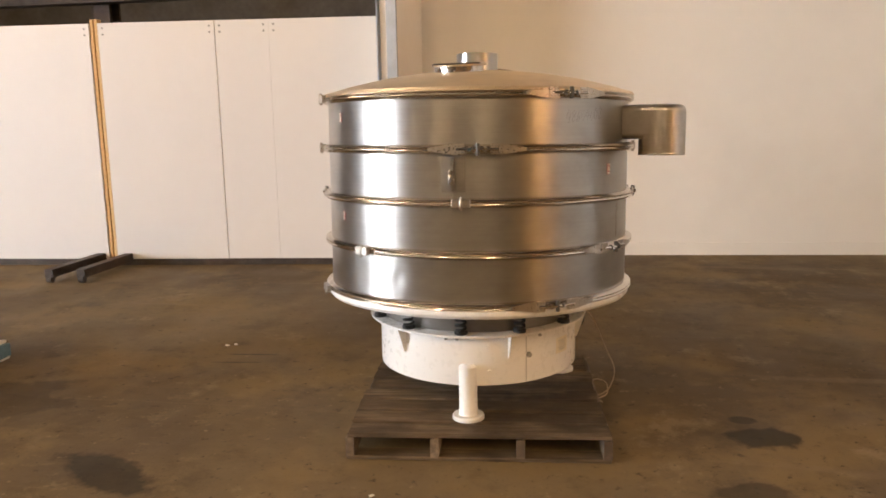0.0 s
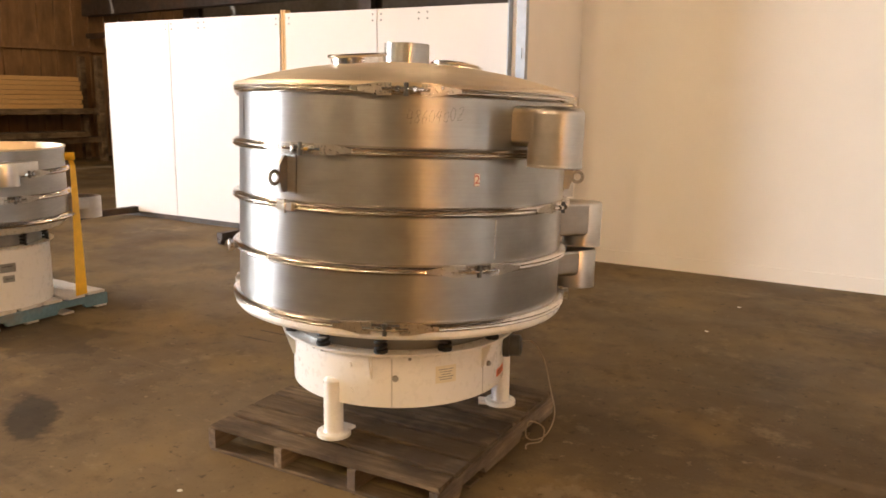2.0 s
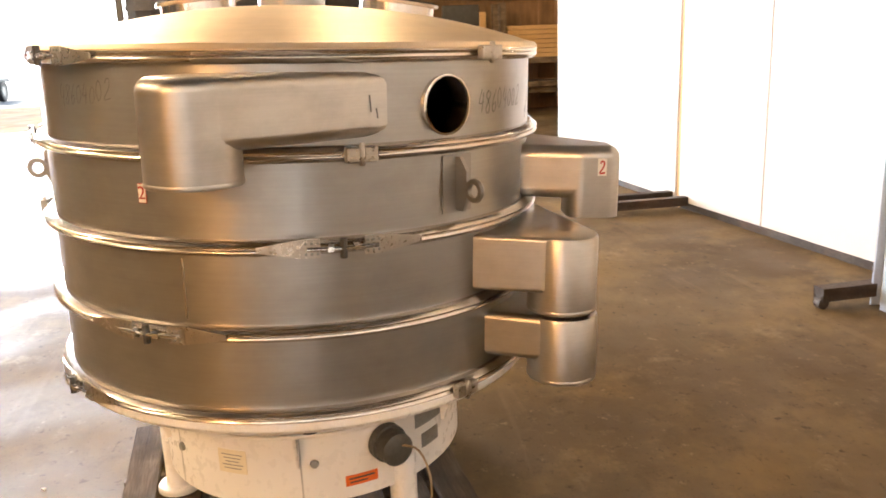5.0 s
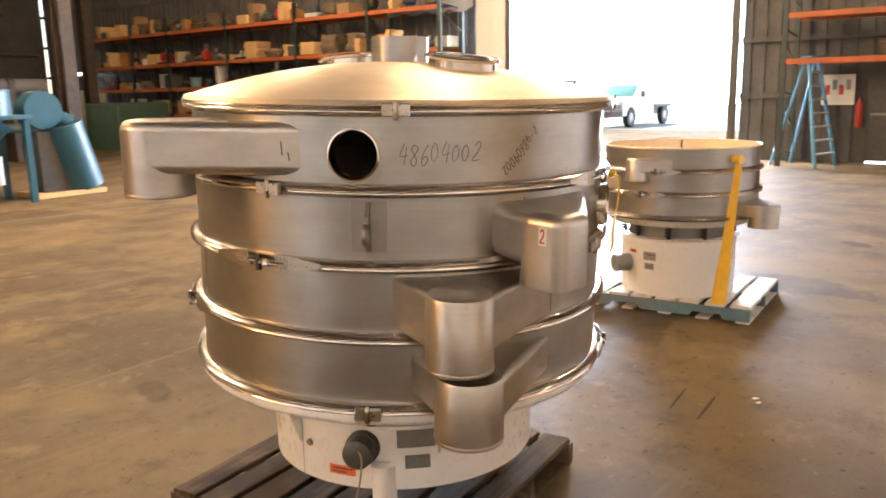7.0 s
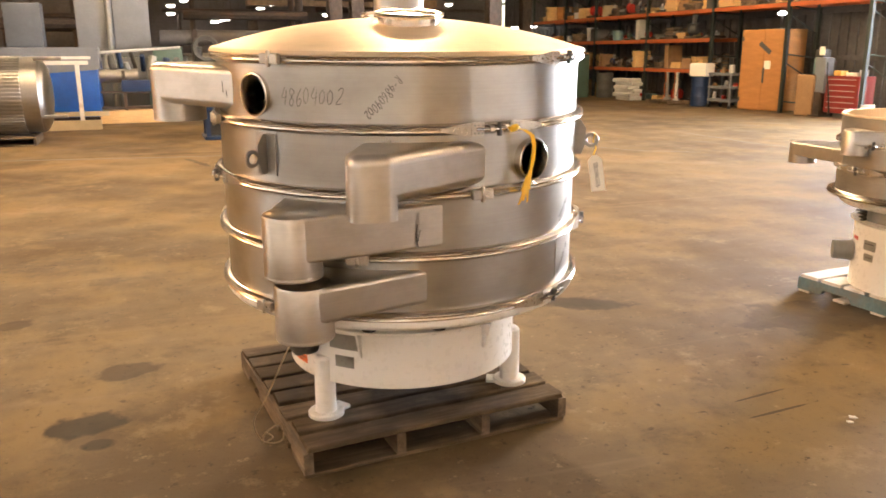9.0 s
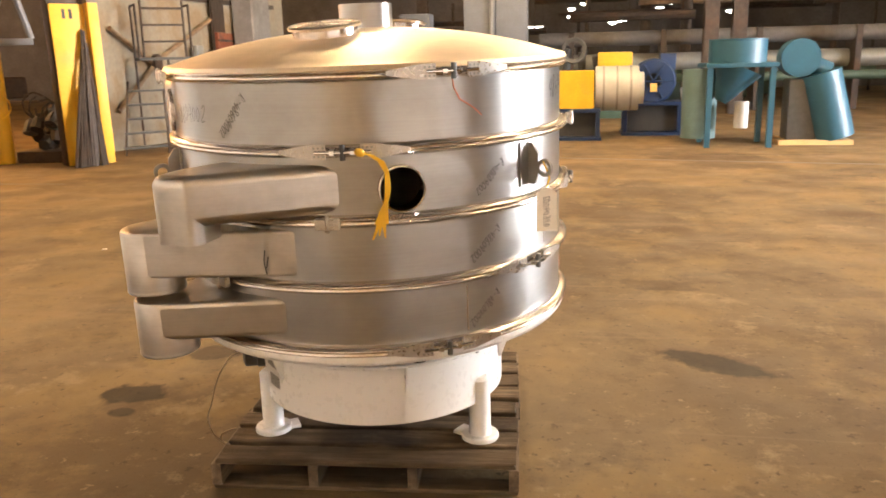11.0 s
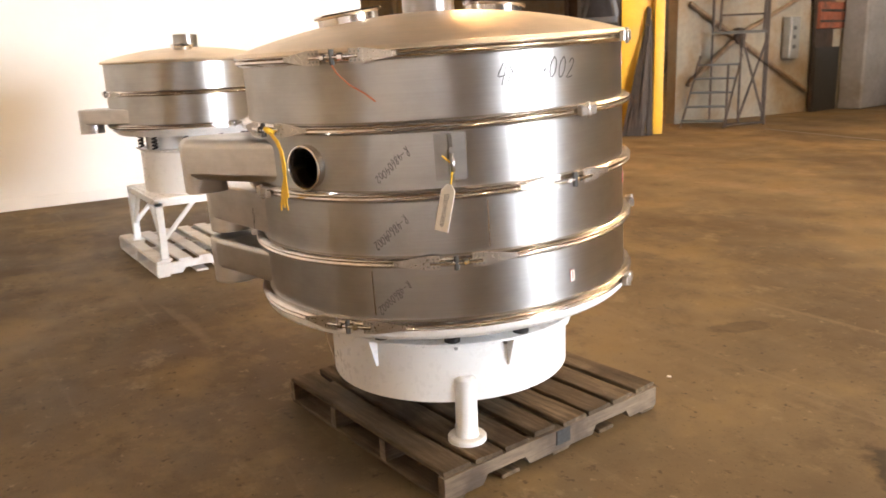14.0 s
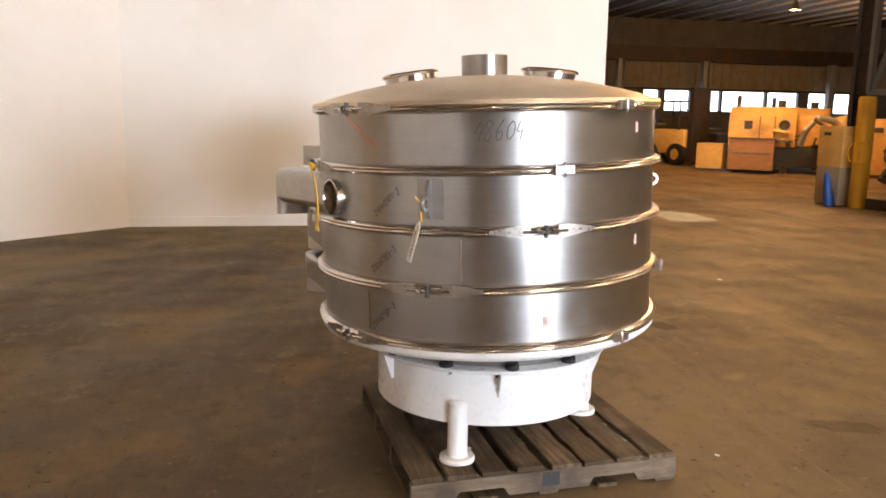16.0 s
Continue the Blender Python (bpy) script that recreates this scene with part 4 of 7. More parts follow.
ink_strokes([((0.0, 0.02), (0.002, -0.02))], flat_put((0.735, 0.196, 1.457), (0.80, 0.6, 0)), 0.004)
ink_strokes([((0.0, 0.012), (0.003, -0.012))], flat_put((0.724, 0.211, 1.433), (0.80, 0.6, 0)), 0.004)
ink_strokes([((-0.012, -0.03), (0.0, 0.0), (0.012, 0.03)), ((-0.014, -0.02), (0.01, 0.018))], flat_put((0.556, 0.787, 1.018), (-0.08, 1, -0.02)), 0.004)
ink_strokes([((0.002, 0.04), (-0.003, 0.0), (0.004, -0.04)), ((0.012, 0.02), (0.004, -0.02))], flat_put((0.178, 0.757, 0.971), (-0.08, 1, -0.02)), 0.004)
ink_strokes([((-0.02, -0.02), (0.0, 0.015), (0.02, 0.03)), ((-0.005, -0.025), (0.01, 0.0))], flat_put((0.302, 0.7535, 0.768), (-0.11, 0.99, -0.02)), 0.004)
ink_strokes([((-0.13, -0.03), (-0.08, 0.01), (-0.05, -0.005), (-0.02, 0.025), (0.02, 0.0), (0.07, -0.012), (0.12, -0.03)), ((-0.11, -0.045), (-0.06, -0.01), (-0.02, 0.01), (0.03, -0.015))], lambda u, v: on_drum(R0, 85.2, u, 1.43 + v, 0.0012), 0.003)
# number sticker on the end of the second spout
n2 = Vector((0.9903, -0.1392, 0)).normalized()
m2 = Matrix.Translation(Vector((0.3655, 0.875, 1.25)) + n2 * 0.0786) @ Matrix(((n2.x, -n2.y, 0, 0), (n2.y, n2.x, 0, 0), (0, 0, 1, 0), (0, 0, 0, 1)))
b = B()
bm_box(b, (0, 0, 0), (0.002, 0.026, 0.05), 0, m2)
o = part("number_sticker", b, PAPER, SEP, "white sticker with a red digit")
o.matrix_basis = TM
b = B()
ink_run(b, smooth_run([(x * 0.028 - 0.0085, y * 0.038 - 0.019) for x, y in STROKES["2"][0]]), 0.005, lambda u, v: m2 @ Vector((0.0016, u, v)))
part("digit", b, RED, o)

# white cone under the drum, springs, base
b = B()
bm_lathe(b, [(R0 - 0.004, 0.684), (R0 + 0.014, 0.682), (R0 + 0.018, 0.676), (R0 + 0.018, 0.654), (R0 + 0.008, 0.641), (R0 - 0.03, 0.63), (R0 - 0.1, 0.624), (0.42, 0.622), (0.42, 0.66)], 112)
o = part("lower_dish", b, WHITE, SEP, "white enamelled dish below the drum")
o.matrix_basis = TM
b = B()
bm_lathe(b, [(0.486, 0.637), (0.486, 0.53), (0.45, 0.45)], 72)
o = part("inner_drum", b, STEEL_DULL, SEP, "grey motor housing behind the springs")
o.matrix_basis = T0
RB = 0.4985
b = B()
bm_lathe(b, [(RB, 0.285), (RB, 0.505), (RB + 0.042, 0.52), (RB + 0.05, 0.525), (RB + 0.05, 0.533), (RB + 0.04, 0.536), (RB - 0.012, 0.536), (RB - 0.02, 0.5), (RB - 0.012, 0.49), (RB - 0.012, 0.287)], 96, True)
o = part("base_drum", b, WHITE, SEP, "white enamelled cylindrical base")
o.matrix_basis = T0
for k in range(12):
    a = radians(122.5 - 96 + k * 30 + 2)
    x, y = 0.518 * math.cos(a), 0.518 * math.sin(a)
    b = B()
    spring(b, x, y, 0.538, 0.638, 0.022, 0.007, 4)
    bm_cyl(b, (x, y, 0.535), (x, y, 0.548), 0.03, seg=14)
    bm_cyl(b, (x, y, 0.626), (x, y, 0.64), 0.03, seg=14)
    o = part("spring", b, BLACK, SEP, "black coil spring")
    o.matrix_basis = T0
for a in (-66.5, -6.5, 53.5, 113.5, 173.5, -126.5):
    b = B()
    m = Matrix.Rotation(radians(a), 4, 'Z')
    pr = [(RB - 0.002, 0.41), (RB + 0.01, 0.41), (RB + 0.05, 0.524), (RB - 0.002, 0.524)]
    lo = [b.verts.new(m @ Vector((x, -0.004, z))) for x, z in pr]
    hi = [b.verts.new(m @ Vector((x, 0.004, z))) for x, z in pr]
    b.faces.new(lo)
    b.faces.new(hi[::-1])
    for i in range(4):
        b.faces.new((lo[i], lo[(i + 1) % 4], hi[(i + 1) % 4], hi[i]))
    o = part("gusset", b, WHITE, SEP)
    o.matrix_basis = T0
for a in (-88.6, 31.5, 153.7):
    b = B()
    m = Matrix.Rotation(radians(a), 4, 'Z') @ Matrix.Translation((0.487, 0, 0))
    bm_lathe(b, [(0.0005, 0.39), (0.03, 0.388), (0.042, 0.375), (0.043, 0.15), (0.046, 0.145)], 24)
    bm_box(b, (-0.03, 0, 0.33), (0.05, 0.05, 0.09))
    b.transform(m)
    o = part("leg", b, WHITE, SEP, "white pipe leg with a foot flange")
    o.matrix_basis = T0
    b = B()
    bm_lathe(b, [(0.0005, 0.146), (0.07, 0.145), (0.074, 0.14), (0.074, 0.126), (0.0005, 0.126)], 32)
    bm_box(b, (-0.07, 0, 0.132), (0.07, 0.07, 0.012))
    b.transform(m)
    f = part("foot", b, WHITE, o)
# access door seam, bolts, labels
for a in (-56.6, -5.8):
    b = B()
    patch(b, RB, a, 0.395, 0.005, 0.215, 0.0005, 0.001, 2)
    o = part("door_seam", b, LIGHTGREY, SEP)
    o.matrix_basis = T0
for th, z, r, mm in ((-77.5, 0.464, 0.011, WHITE), (-77.1, 0.352, 0.011, WHITE), (-55.0, 0.415, 0.015, GREYMETAL), (-1.2, 0.416, 0.014, GREYMETAL), (-100, 0.505, 0.008, GREYMETAL), (-94, 0.505, 0.008, GREYMETAL), (-48, 0.5, 0.008, GREYMETAL), (150, 0.5, 0.008, GREYMETAL), (172, 0.5, 0.008, GREYMETAL)):
    b = B()
    bm_cyl(b, on_drum(RB, th, 0, z, -0.003), on_drum(RB, th, 0, z, 0.009), r, r * 0.8, 12)
    o = part("bolt", b, mm, SEP)
    o.matrix_basis = T0
o = label_on(RB, -29.8, 0.421, 0.095, 0.075, SEP, CREAM, [(0, 0.022 - 0.011 * k, 0.07 - 0.012 * (k % 3), 0.003) for k in range(5)], GREYMETAL, "cream instruction plate with small print")
o.matrix_basis = T0
o = label_on(RB, 14.5, 0.342, 0.1, 0.034, SEP, ORANGE_LBL, [(0, 0.006, 0.08, 0.006), (-0.01, -0.006, 0.055, 0.005)], DARKGREY, "orange warning label")
o.matrix_basis = T0
o = label_on(RB, 44.6, 0.467, 0.13, 0.062, SEP, PLATE, [(0, 0.018 - 0.012 * k, 0.1, 0.003) for k in range(4)], GREYMETAL, "grey metal nameplate")
o.matrix_basis = T0
o = label_on(RB, 45.0, 0.384, 0.085, 0.048, SEP, PLATE, [(0, 0.012 - 0.012 * k, 0.06, 0.003) for k in range(3)], GREYMETAL, "small grey metal nameplate")
o.matrix_basis = T0
# electrical outlet box and its cable
b = B()
m = Matrix.Rotation(radians(24), 4, 'Z') @ Matrix.Translation((RB, 0, 0.44)) @ Matrix.Rotation(radians(90), 4, 'Y')
bm_lathe(b, [(0.0005, 0.085), (0.035, 0.085), (0.05, 0.075), (0.052, 0.03), (0.058, 0.028), (0.058, 0.0)], 28)
b.transform(m)
o = part("conduit_box", b, DARKGREY, SEP, "dark cast round conduit box")
o.matrix_basis = T0
b = B()
pts = [Vector(q) for q in ((0.52, 0.235, 0.455), (0.56, 0.29, 0.45), (0.61, 0.315, 0.37), (0.663, 0.29, 0.245), (0.71, 0.249, 0.14), (0.685, 0.227, 0.044), (0.63, 0.205, 0.007), (0.59, 0.2, 0.02), (0.6, 0.21, 0.09), (0.665, 0.23, 0.07), (0.67, 0.2, 0.015), (0.625, 0.15, 0.006), (0.645, 0.1, 0.006))]
fine = []
for i in range(len(pts) - 1):
    p0, p1, p2, p3 = pts[max(i - 1, 0)], pts[i], pts[i + 1], pts[min(i + 2, len(pts) - 1)]
    for k in range(5):
        t = k / 5
        fine.append(0.5 * ((2 * p1) + (p2 - p0) * t + (2 * p0 - 5 * p1 + 4 * p2 - p3) * t * t + (3 * p1 - p0 - 3 * p2 + p3) * t ** 3))
bm_tube(b, fine + [pts[-1]], 0.0034, 6)
o = part("cable", b, CABLE, SEP, "loose brown power cable")
o.matrix_basis = T0
# yellow ribbon on the clamp, orange wire, paper tag
b = B()
k0 = on_drum(R0, 102.3, 0, 1.352, 0.055)


def ribbon(b, pts, w):
    vs = []
    for i, p in enumerate(pts):
        p = Vector(p)
        d = Vector((-p.y, p.x, 0)).normalized() * w[i] / 2
        n = Vector((p.x, p.y, 0)).normalized() * 0.002
        vs.append([b.verts.new(q) for q in (p - d - n, p + d - n, p + d + n, p - d + n)])
    for A, C in zip(vs, vs[1:]):
        for k in range(4):
            b.faces.new((A[k], A[(k + 1) % 4], C[(k + 1) % 4], C[k]))
    b.faces.new(vs[0][::-1])
    b.faces.new(vs[-1])


K0 = 102.3
ribbon(b, [on_drum(R0, K0, u, z, o) for u, z, o in ((0.0, 1.352, 0.058), (0.03, 1.345, 0.07), (0.058, 1.325, 0.074), (0.072, 1.29, 0.072), (0.073, 1.24, 0.068), (0.066, 1.2, 0.064), (0.058, 1.17, 0.062), (0.05, 1.13, 0.06))], [0.016, 0.018, 0.02, 0.016, 0.018, 0.014, 0.028, 0.042])
for d, e in ((-0.01, 0.0), (0.001, 0.012), (0.011, 0.004)):
    ribbon(b, [on_drum(R0, K0, 0.05 + d * 0.6, 1.135, 0.061), on_drum(R0, K0, 0.045 + d * 1.1, 1.11 + e, 0.064), on_drum(R0, K0, 0.04 + d * 1.7, 1.082 + e, 0.06)], [0.014, 0.01, 0.005])
bmesh.ops.create_icosphere(b, subdivisions=2, radius=0.017, matrix=Matrix.Translation(k0) @ Matrix.Rotation(0.6, 4, "X") @ Matrix.Diagonal((1, 1.3, 0.65, 1)))
o = part("ribbon", b, YELLOW, SEP, "knotted yellow caution ribbon")
o.matrix_basis = TM
b = B()
bm_tube(b, [on_drum(R0, 124, 0.0, 1.565, 0.045), on_drum(R0, 124, 0.01, 1.53, 0.03), on_drum(R0, 124, 0.04, 1.49, 0.008), on_drum(R0, 124, 0.09, 1.46, 0.006), on_drum(R0, 124, 0.12, 1.435, 0.005)], 0.0022, 6)
o = part("tie_wire", b, WIRE, SEP, "orange tie wire on the lid clamp")
o.matrix_basis = TM
le = on_drum(R0, 150.8, 0, 1.235, 0.075)
b = B()
bm_tube(b, [le, le + Vector((-0.01, 0.012, -0.03)), le + Vector((0.0, 0.01, -0.06))], 0.003, 6)
bm_tube(b, [le, le + Vector((0.01, 0.03, 0.03))], 0.003, 6)
o = part("tag_string", b, YELLOW, SEP)
o.matrix_basis = TM
b = B()
out = Vector((math.cos(radians(95)), math.sin(radians(95)), 0.15)).normalized()
side = Vector((-out.y, out.x, 0)).normalized()
tp = [(-0.012, -0.06), (0.012, -0.06), (0.034, -0.078), (0.034, -0.2), (-0.034, -0.2), (-0.034, -0.078)]
lean = Vector((-0.02, 0.3, 1.0))
lo = [b.verts.new(le + side * u + Vector((lean.x * -z, lean.y * -z, z)) - out * 0.001) for u, z in tp]
hi = [b.verts.new(le + side * u + Vector((lean.x * -z, lean.y * -z, z)) + out * 0.001) for u, z in tp]
b.faces.new(lo)
b.faces.new(hi[::-1])
for i in range(6):
    b.faces.new((lo[i], lo[(i + 1) % 6], hi[(i + 1) % 6], hi[i]))
o = part("paper_tag", b, PAPER, SEP, "hanging paper tag with a handwritten number")
o.matrix_basis = TM
handwriting("48604002", 0.024, lambda u, v: le + side * v + Vector((lean.x * (0.138 - u), lean.y * (0.138 - u), u - 0.138)) + out * 0.0016, o, 0, 0.09, 9)


# ---- pallets ----
def rough_board(ln, w, t, rnd, n=14):
    """Sawn board with splintered ends and chipped long edges."""
    b = B()
    rows = []
    e0, e1 = [rnd.uniform(0, 0.012) for _ in range(4)], [rnd.uniform(0, 0.012) for _ in range(4)]
    for i in range(n + 1):
        s = i / n
        a, c = w / 2 - abs(rnd.gauss(0, 0.0025)), w / 2 - abs(rnd.gauss(0, 0.0025))
        if rnd.random() < 0.08:
            a -= rnd.uniform(0.004, 0.012)
        up = t / 2 + rnd.gauss(0, 0.0008)
        sec = [(-a, -t / 2), (c, -t / 2), (c, up - 0.004), (c - 0.005, up), (-a + 0.005, up), (-a, up - 0.004)]
        rows.append([b.verts.new((-ln / 2 + ln * s + (e0[k % 4] if i == 0 else -e1[k % 4] if i == n else 0), yy, zz)) for k, (yy, zz) in enumerate(sec)])
    for A, C in zip(rows, rows[1:]):
        for k in range(6):
            b.faces.new((A[k], A[(k + 1) % 6], C[(k + 1) % 6], C[k]))
    b.faces.new(rows[0][::-1])
    b.faces.new(rows[-1])
    return b


def pallet(name, m, lx, ly, h, deck, mat_b, mat_s, label, notched=True, stringers=3, fill=0.86):
    """Wooden pallet; boards run along x, stringers along y. deck: number of top boards."""
    e = thing(name, m, label, "pallet")
    tb, bb_ = 0.019, 0.017
    n = deck
    w = ly / n * fill
    rnd = random.Random(7)
    for i in range(n):
        y = -ly / 2 + w / 2 + (ly - w) * i / (n - 1)
        ln = lx - rnd.uniform(0, 0.025)
        b = rough_board(ln, w * rnd.uniform(0.94, 1.04), tb, rnd)
        b.transform(Matrix.Translation((rnd.uniform(-0.008, 0.008), y + rnd.uniform(-0.006, 0.006), h - tb / 2)) @ Matrix.Rotation(radians(rnd.uniform(-0.5, 0.5)), 4, 'Z'))
        part("deck_board", b, mat_b, e)
    for i in range(5):
        y = -ly / 2 + 0.05 + (ly - 0.1) * i / 4
        b = B()
        bm_box(b, (0, y, bb_ / 2 + 0.001), (lx - 0.01, 0.09, bb_))
        bevelled(b, 0.003, 1)
        part("bottom_board", b, mat_b, e)
    for i in range(stringers):
        x = -lx / 2 + 0.02 + (lx - 0.04) * i / (stringers - 1)
        hh = h - tb - bb_ - 0.002
        z0 = bb_ + 0.001
        b = B()
        if notched:
            prof = [(-ly / 2, z0), (-ly * 0.35, z0), (-ly * 0.33, z0 + hh * 0.42), (-ly * 0.17, z0 + hh * 0.42), (-ly * 0.15, z0), (ly * 0.15, z0), (ly * 0.17, z0 + hh * 0.42), (ly * 0.33, z0 + hh * 0.42), (ly * 0.35, z0), (ly / 2, z0), (ly / 2, z0 + hh), (-ly / 2, z0 + hh)]
        else:
            prof = [(-ly / 2, z0), (ly / 2, z0), (ly / 2, z0 + hh), (-ly / 2, z0 + hh)]
        lo = [b.verts.new((x - 0.019, yy, zz)) for yy, zz in prof]
        hi = [b.verts.new((x + 0.019, yy, zz)) for yy, zz in prof]
        b.faces.new(lo[::-1])
        b.faces.new(hi)
        for k in range(len(prof)):
            b.faces.new((lo[k], lo[(k + 1) % len(prof)], hi[(k + 1) % len(prof)], hi[k]))
        part("stringer", b, mat_s, e, smooth=False)
    return e


pallet("pallet", pose(0.027, -0.102, 0, 0, 0, 4.9), 1.18, 1.175, PZ, 8, WOOD, WOODS, "weathered brown wooden pallet under the separator", True, 4)


b = B()
bm_box(b, (-0.5915, -0.005, 0.072), (0.004, 0.075, 0.06))
o = part("black_mark", b, BLACK, bpy.data.objects["pallet"], "black rubber block on the stringer")


# ---- the two smaller separators ----
def small_separator(name, m, label, R, z, base_r, base_z0, base_z1, has_lid):
    e = thing(name, m, label, "sieve machine")
    I = Matrix.Identity(4)
    n = len(z)
    for i in range(n - 1):
        b = B()
        shell(b, R, z[i + 1], z[i], (), 120, 3)
        part("drum_ring", b, STEEL_DULL if not has_lid else STEEL, e, "stainless sieve frame ring")
    for zz in z[1:]:
        band(R, zz, e, I, 0.02, 0.025)
    b = B()
    bm_lathe(b, [(R - 0.004, z[-1] - 0.02), (R, z[-1] - 0.03), (R - 0.05, z[-1] - 0.075), (base_r - 0.03, z[-1] - 0.09)], 80)
    part("lower_dish", b, WHITE, e, "white dish below the drum")
    b = B()
    bm_lathe(b, [(base_r - 0.05, z[-1] - 0.08), (base_r - 0.05, base_z1 - 0.02)], 60)
    part("inner_drum", b, WHITE if has_lid else GREYMETAL, e, "plain inner housing")
    b = B()
    bm_lathe(b, [(base_r, base_z0), (base_r, base_z1 - 0.02), (base_r + 0.03, base_z1), (base_r - 0.03, base_z1 + 0.003)], 72)
    part("base_drum", b, WHITE, e, "white cylindrical base")
    for k in range(10):
        a = radians(k * 36 + 10)
        b = B()
        spring(b, (base_r - 0.012) * math.cos(a), (base_r - 0.012) * math.sin(a), base_z1 + 0.003, z[-1] - 0.085, 0.017, 0.008, 4)
        part("spring", b, BLACK, e, "black coil spring")
    return e


P2 = (-3.5, -0.2)
SEP2 = small_separator("small_separator", pose(P2[0], P2[1], 0.12), "open-topped dull stainless separator on a white base", 0.55, [1.078, 0.922, 0.762, 0.6], 0.41, 0.0, 0.425, False)
I4 = Matrix.Identity(4)
b = B()
bm_lathe(b, [(0.551, 1.07), (0.559, 1.073), (0.56, 1.081), (0.551, 1.084), (0.545, 1.08), (0.545, 0.97), (0.002, 0.96)], 96)
part("top_rim", b, STEEL_WARMLIT, SEP2, "open rim with a pale screen inside")
b = B()
bm_cyl(b, (0, 0, 0.96), (0, 0, 1.105), 0.008, seg=8)
part("centre_post", b, DARKGREY, SEP2)
spout(0.55, (0.2, 0.665), 0.1, 122, 62, 0.605, 0.695, 0.535, SEP2, I4, "small discharge spout with an open outlet", 0.01)
spout(0.55, (0.365, -0.705), 0.085, 18, -80, 0.775, 0.865, 0.725, SEP2, I4, "long discharge spout", 0.012)
spout(0.55, (0.575, -0.1), 0.075, 38, -22, 0.915, 1.005, 0.855, SEP2, I4, "short side spout under the rim", 0.01, None, 0.3)
b = B()
bm_lathe(b, [(0.552, 0.612), (0.592, 0.606), (0.598, 0.596), (0.592, 0.584), (0.552, 0.576)], 96)
part("bottom_flange", b, STEEL_BAND, SEP2, "wide bright bottom flange")
for a, zz in ((-6, 0.762), (140, 0.762), (4, 0.922)):
    clamp(0.55, a, zz, SEP2, I4, 0.8)
b = B()
bm_cyl(b, (0.33, -0.25, 0.215), (0.42, -0.32, 0.215), 0.068, 0.06, 20)
part("conduit_box", b, GREYMETAL, SEP2, "grey round conduit box")
label_on(0.41, -8, 0.29, 0.1, 0.06, SEP2, PLATE, [(0, 0.01, 0.07, 0.005)], DARKGREY, "grey nameplate")
label_on(0.41, -8, 0.215, 0.075, 0.045, SEP2, PLATE, [(0, 0.0, 0.05, 0.005)], DARKGREY, "small grey nameplate")
label_on(0.41, -30, 0.31, 0.07, 0.022, SEP2, RED, (), DARKGREY, "red warning label")
b = B()
pts = [(0.29, 0.5, 1.01), (0.31, 0.51, 0.93), (0.36, 0.48, 0.45), (0.405, 0.45, 0.003)]
vs = []
for i, p in enumerate(pts):
    w = (0.035, 0.045, 0.07, 0.1)[i]
    d = Vector((-0.2, 0.98, 0)) * w / 2
    nn = Vector((0.98, 0.2, 0)) * 0.002
    vs.append([b.verts.new(Vector(p) + q) for q in (-d - nn, d - nn, d + nn, -d + nn)])
for A, C in zip(vs, vs[1:]):
    for k in range(4):
        b.faces.new((A[k], A[(k + 1) % 4], C[(k + 1) % 4], C[k]))
b.faces.new(vs[0][::-1])
b.faces.new(vs[-1])
bm_cyl(b, (0.26, 0.44, 1.0), (0.31, 0.53, 1.0), 0.028, seg=12)
part("strap", b, YELLOW, SEP2, "bright yellow strap hanging to the pallet")
pallet("blue_pallet", pose(-3.57, -0.165, 0, 0, 0, 4), 1.0, 1.19, 0.12, 7, PALWHITE, PALBLUE, "worn blue pallet with pale boards", True, 3)

P3 = (3.72, -0.03)
SEP3 = small_separator("tall_separator", pose(P3[0], P3[1], 0.125), "smaller stainless separator with a domed lid on a white stand", 0.62, [1.445, 1.23, 0.99], 0.43, 0.46, 0.8, True)
lid(0.62, 1.455, 0.08, SEP3, I4, 0.09, 1.65, [(160, 0.3)], 0.07)
spout(0.62, (0.1, 0.745), 0.085, 125, 70, 1.01, 1.12, 0.94, SEP3, I4, "small discharge spout with an open outlet", 0.012)
for a, zz in ((190, 0.99), (100, 1.23), (250, 1.445)):
    clamp(0.62, a, zz, SEP3, I4, 0.8)
for sx in (-1, 1):
    for sy in (-1, 1):
        b = B()
        bm_box(b, (sx * 0.46, sy * 0.46, 0.22), (0.05, 0.05, 0.44))
        bm_box(b, (sx * 0.46, sy * 0.46, 0.006), (0.09, 0.09, 0.012))
        part("stand_leg", b, WHITE, SEP3)
        for q in ((sx * 0.2, sy * 0.46), (sx * 0.46, sy * 0.2)):
            b = B()
            bm_cyl(b, (sx * 0.46, sy * 0.46, 0.14), (q[0], q[1], 0.42), 0.018, seg=10)
            part("brace", b, WHITE, SEP3)
for s in (-1, 1):
    b = B()
    bm_box(b, (s * 0.46, 0, 0.435), (0.05, 0.97, 0.05))
    part("stand_rail", b, WHITE, SEP3)
    b = B()
    bm_box(b, (0, s * 0.46, 0.435), (0.87, 0.048, 0.048))
    part("stand_rail", b, WHITE, SEP3)
b = B()
bm_box(b, (0, 0, 0.463), (0.92, 0.92, 0.006))
part("stand_plate", b, WHITE, SEP3)
pallet("white_pallet", pose(3.86, -0.11, 0, 0, 0, 1), 1.25, 1.25, 0.125, 8, PALWHITE, PALWHITE, "whitewashed wooden pallet under the tall separator", True, 3, 0.68)

# ---- warehouse: columns, lamps ----


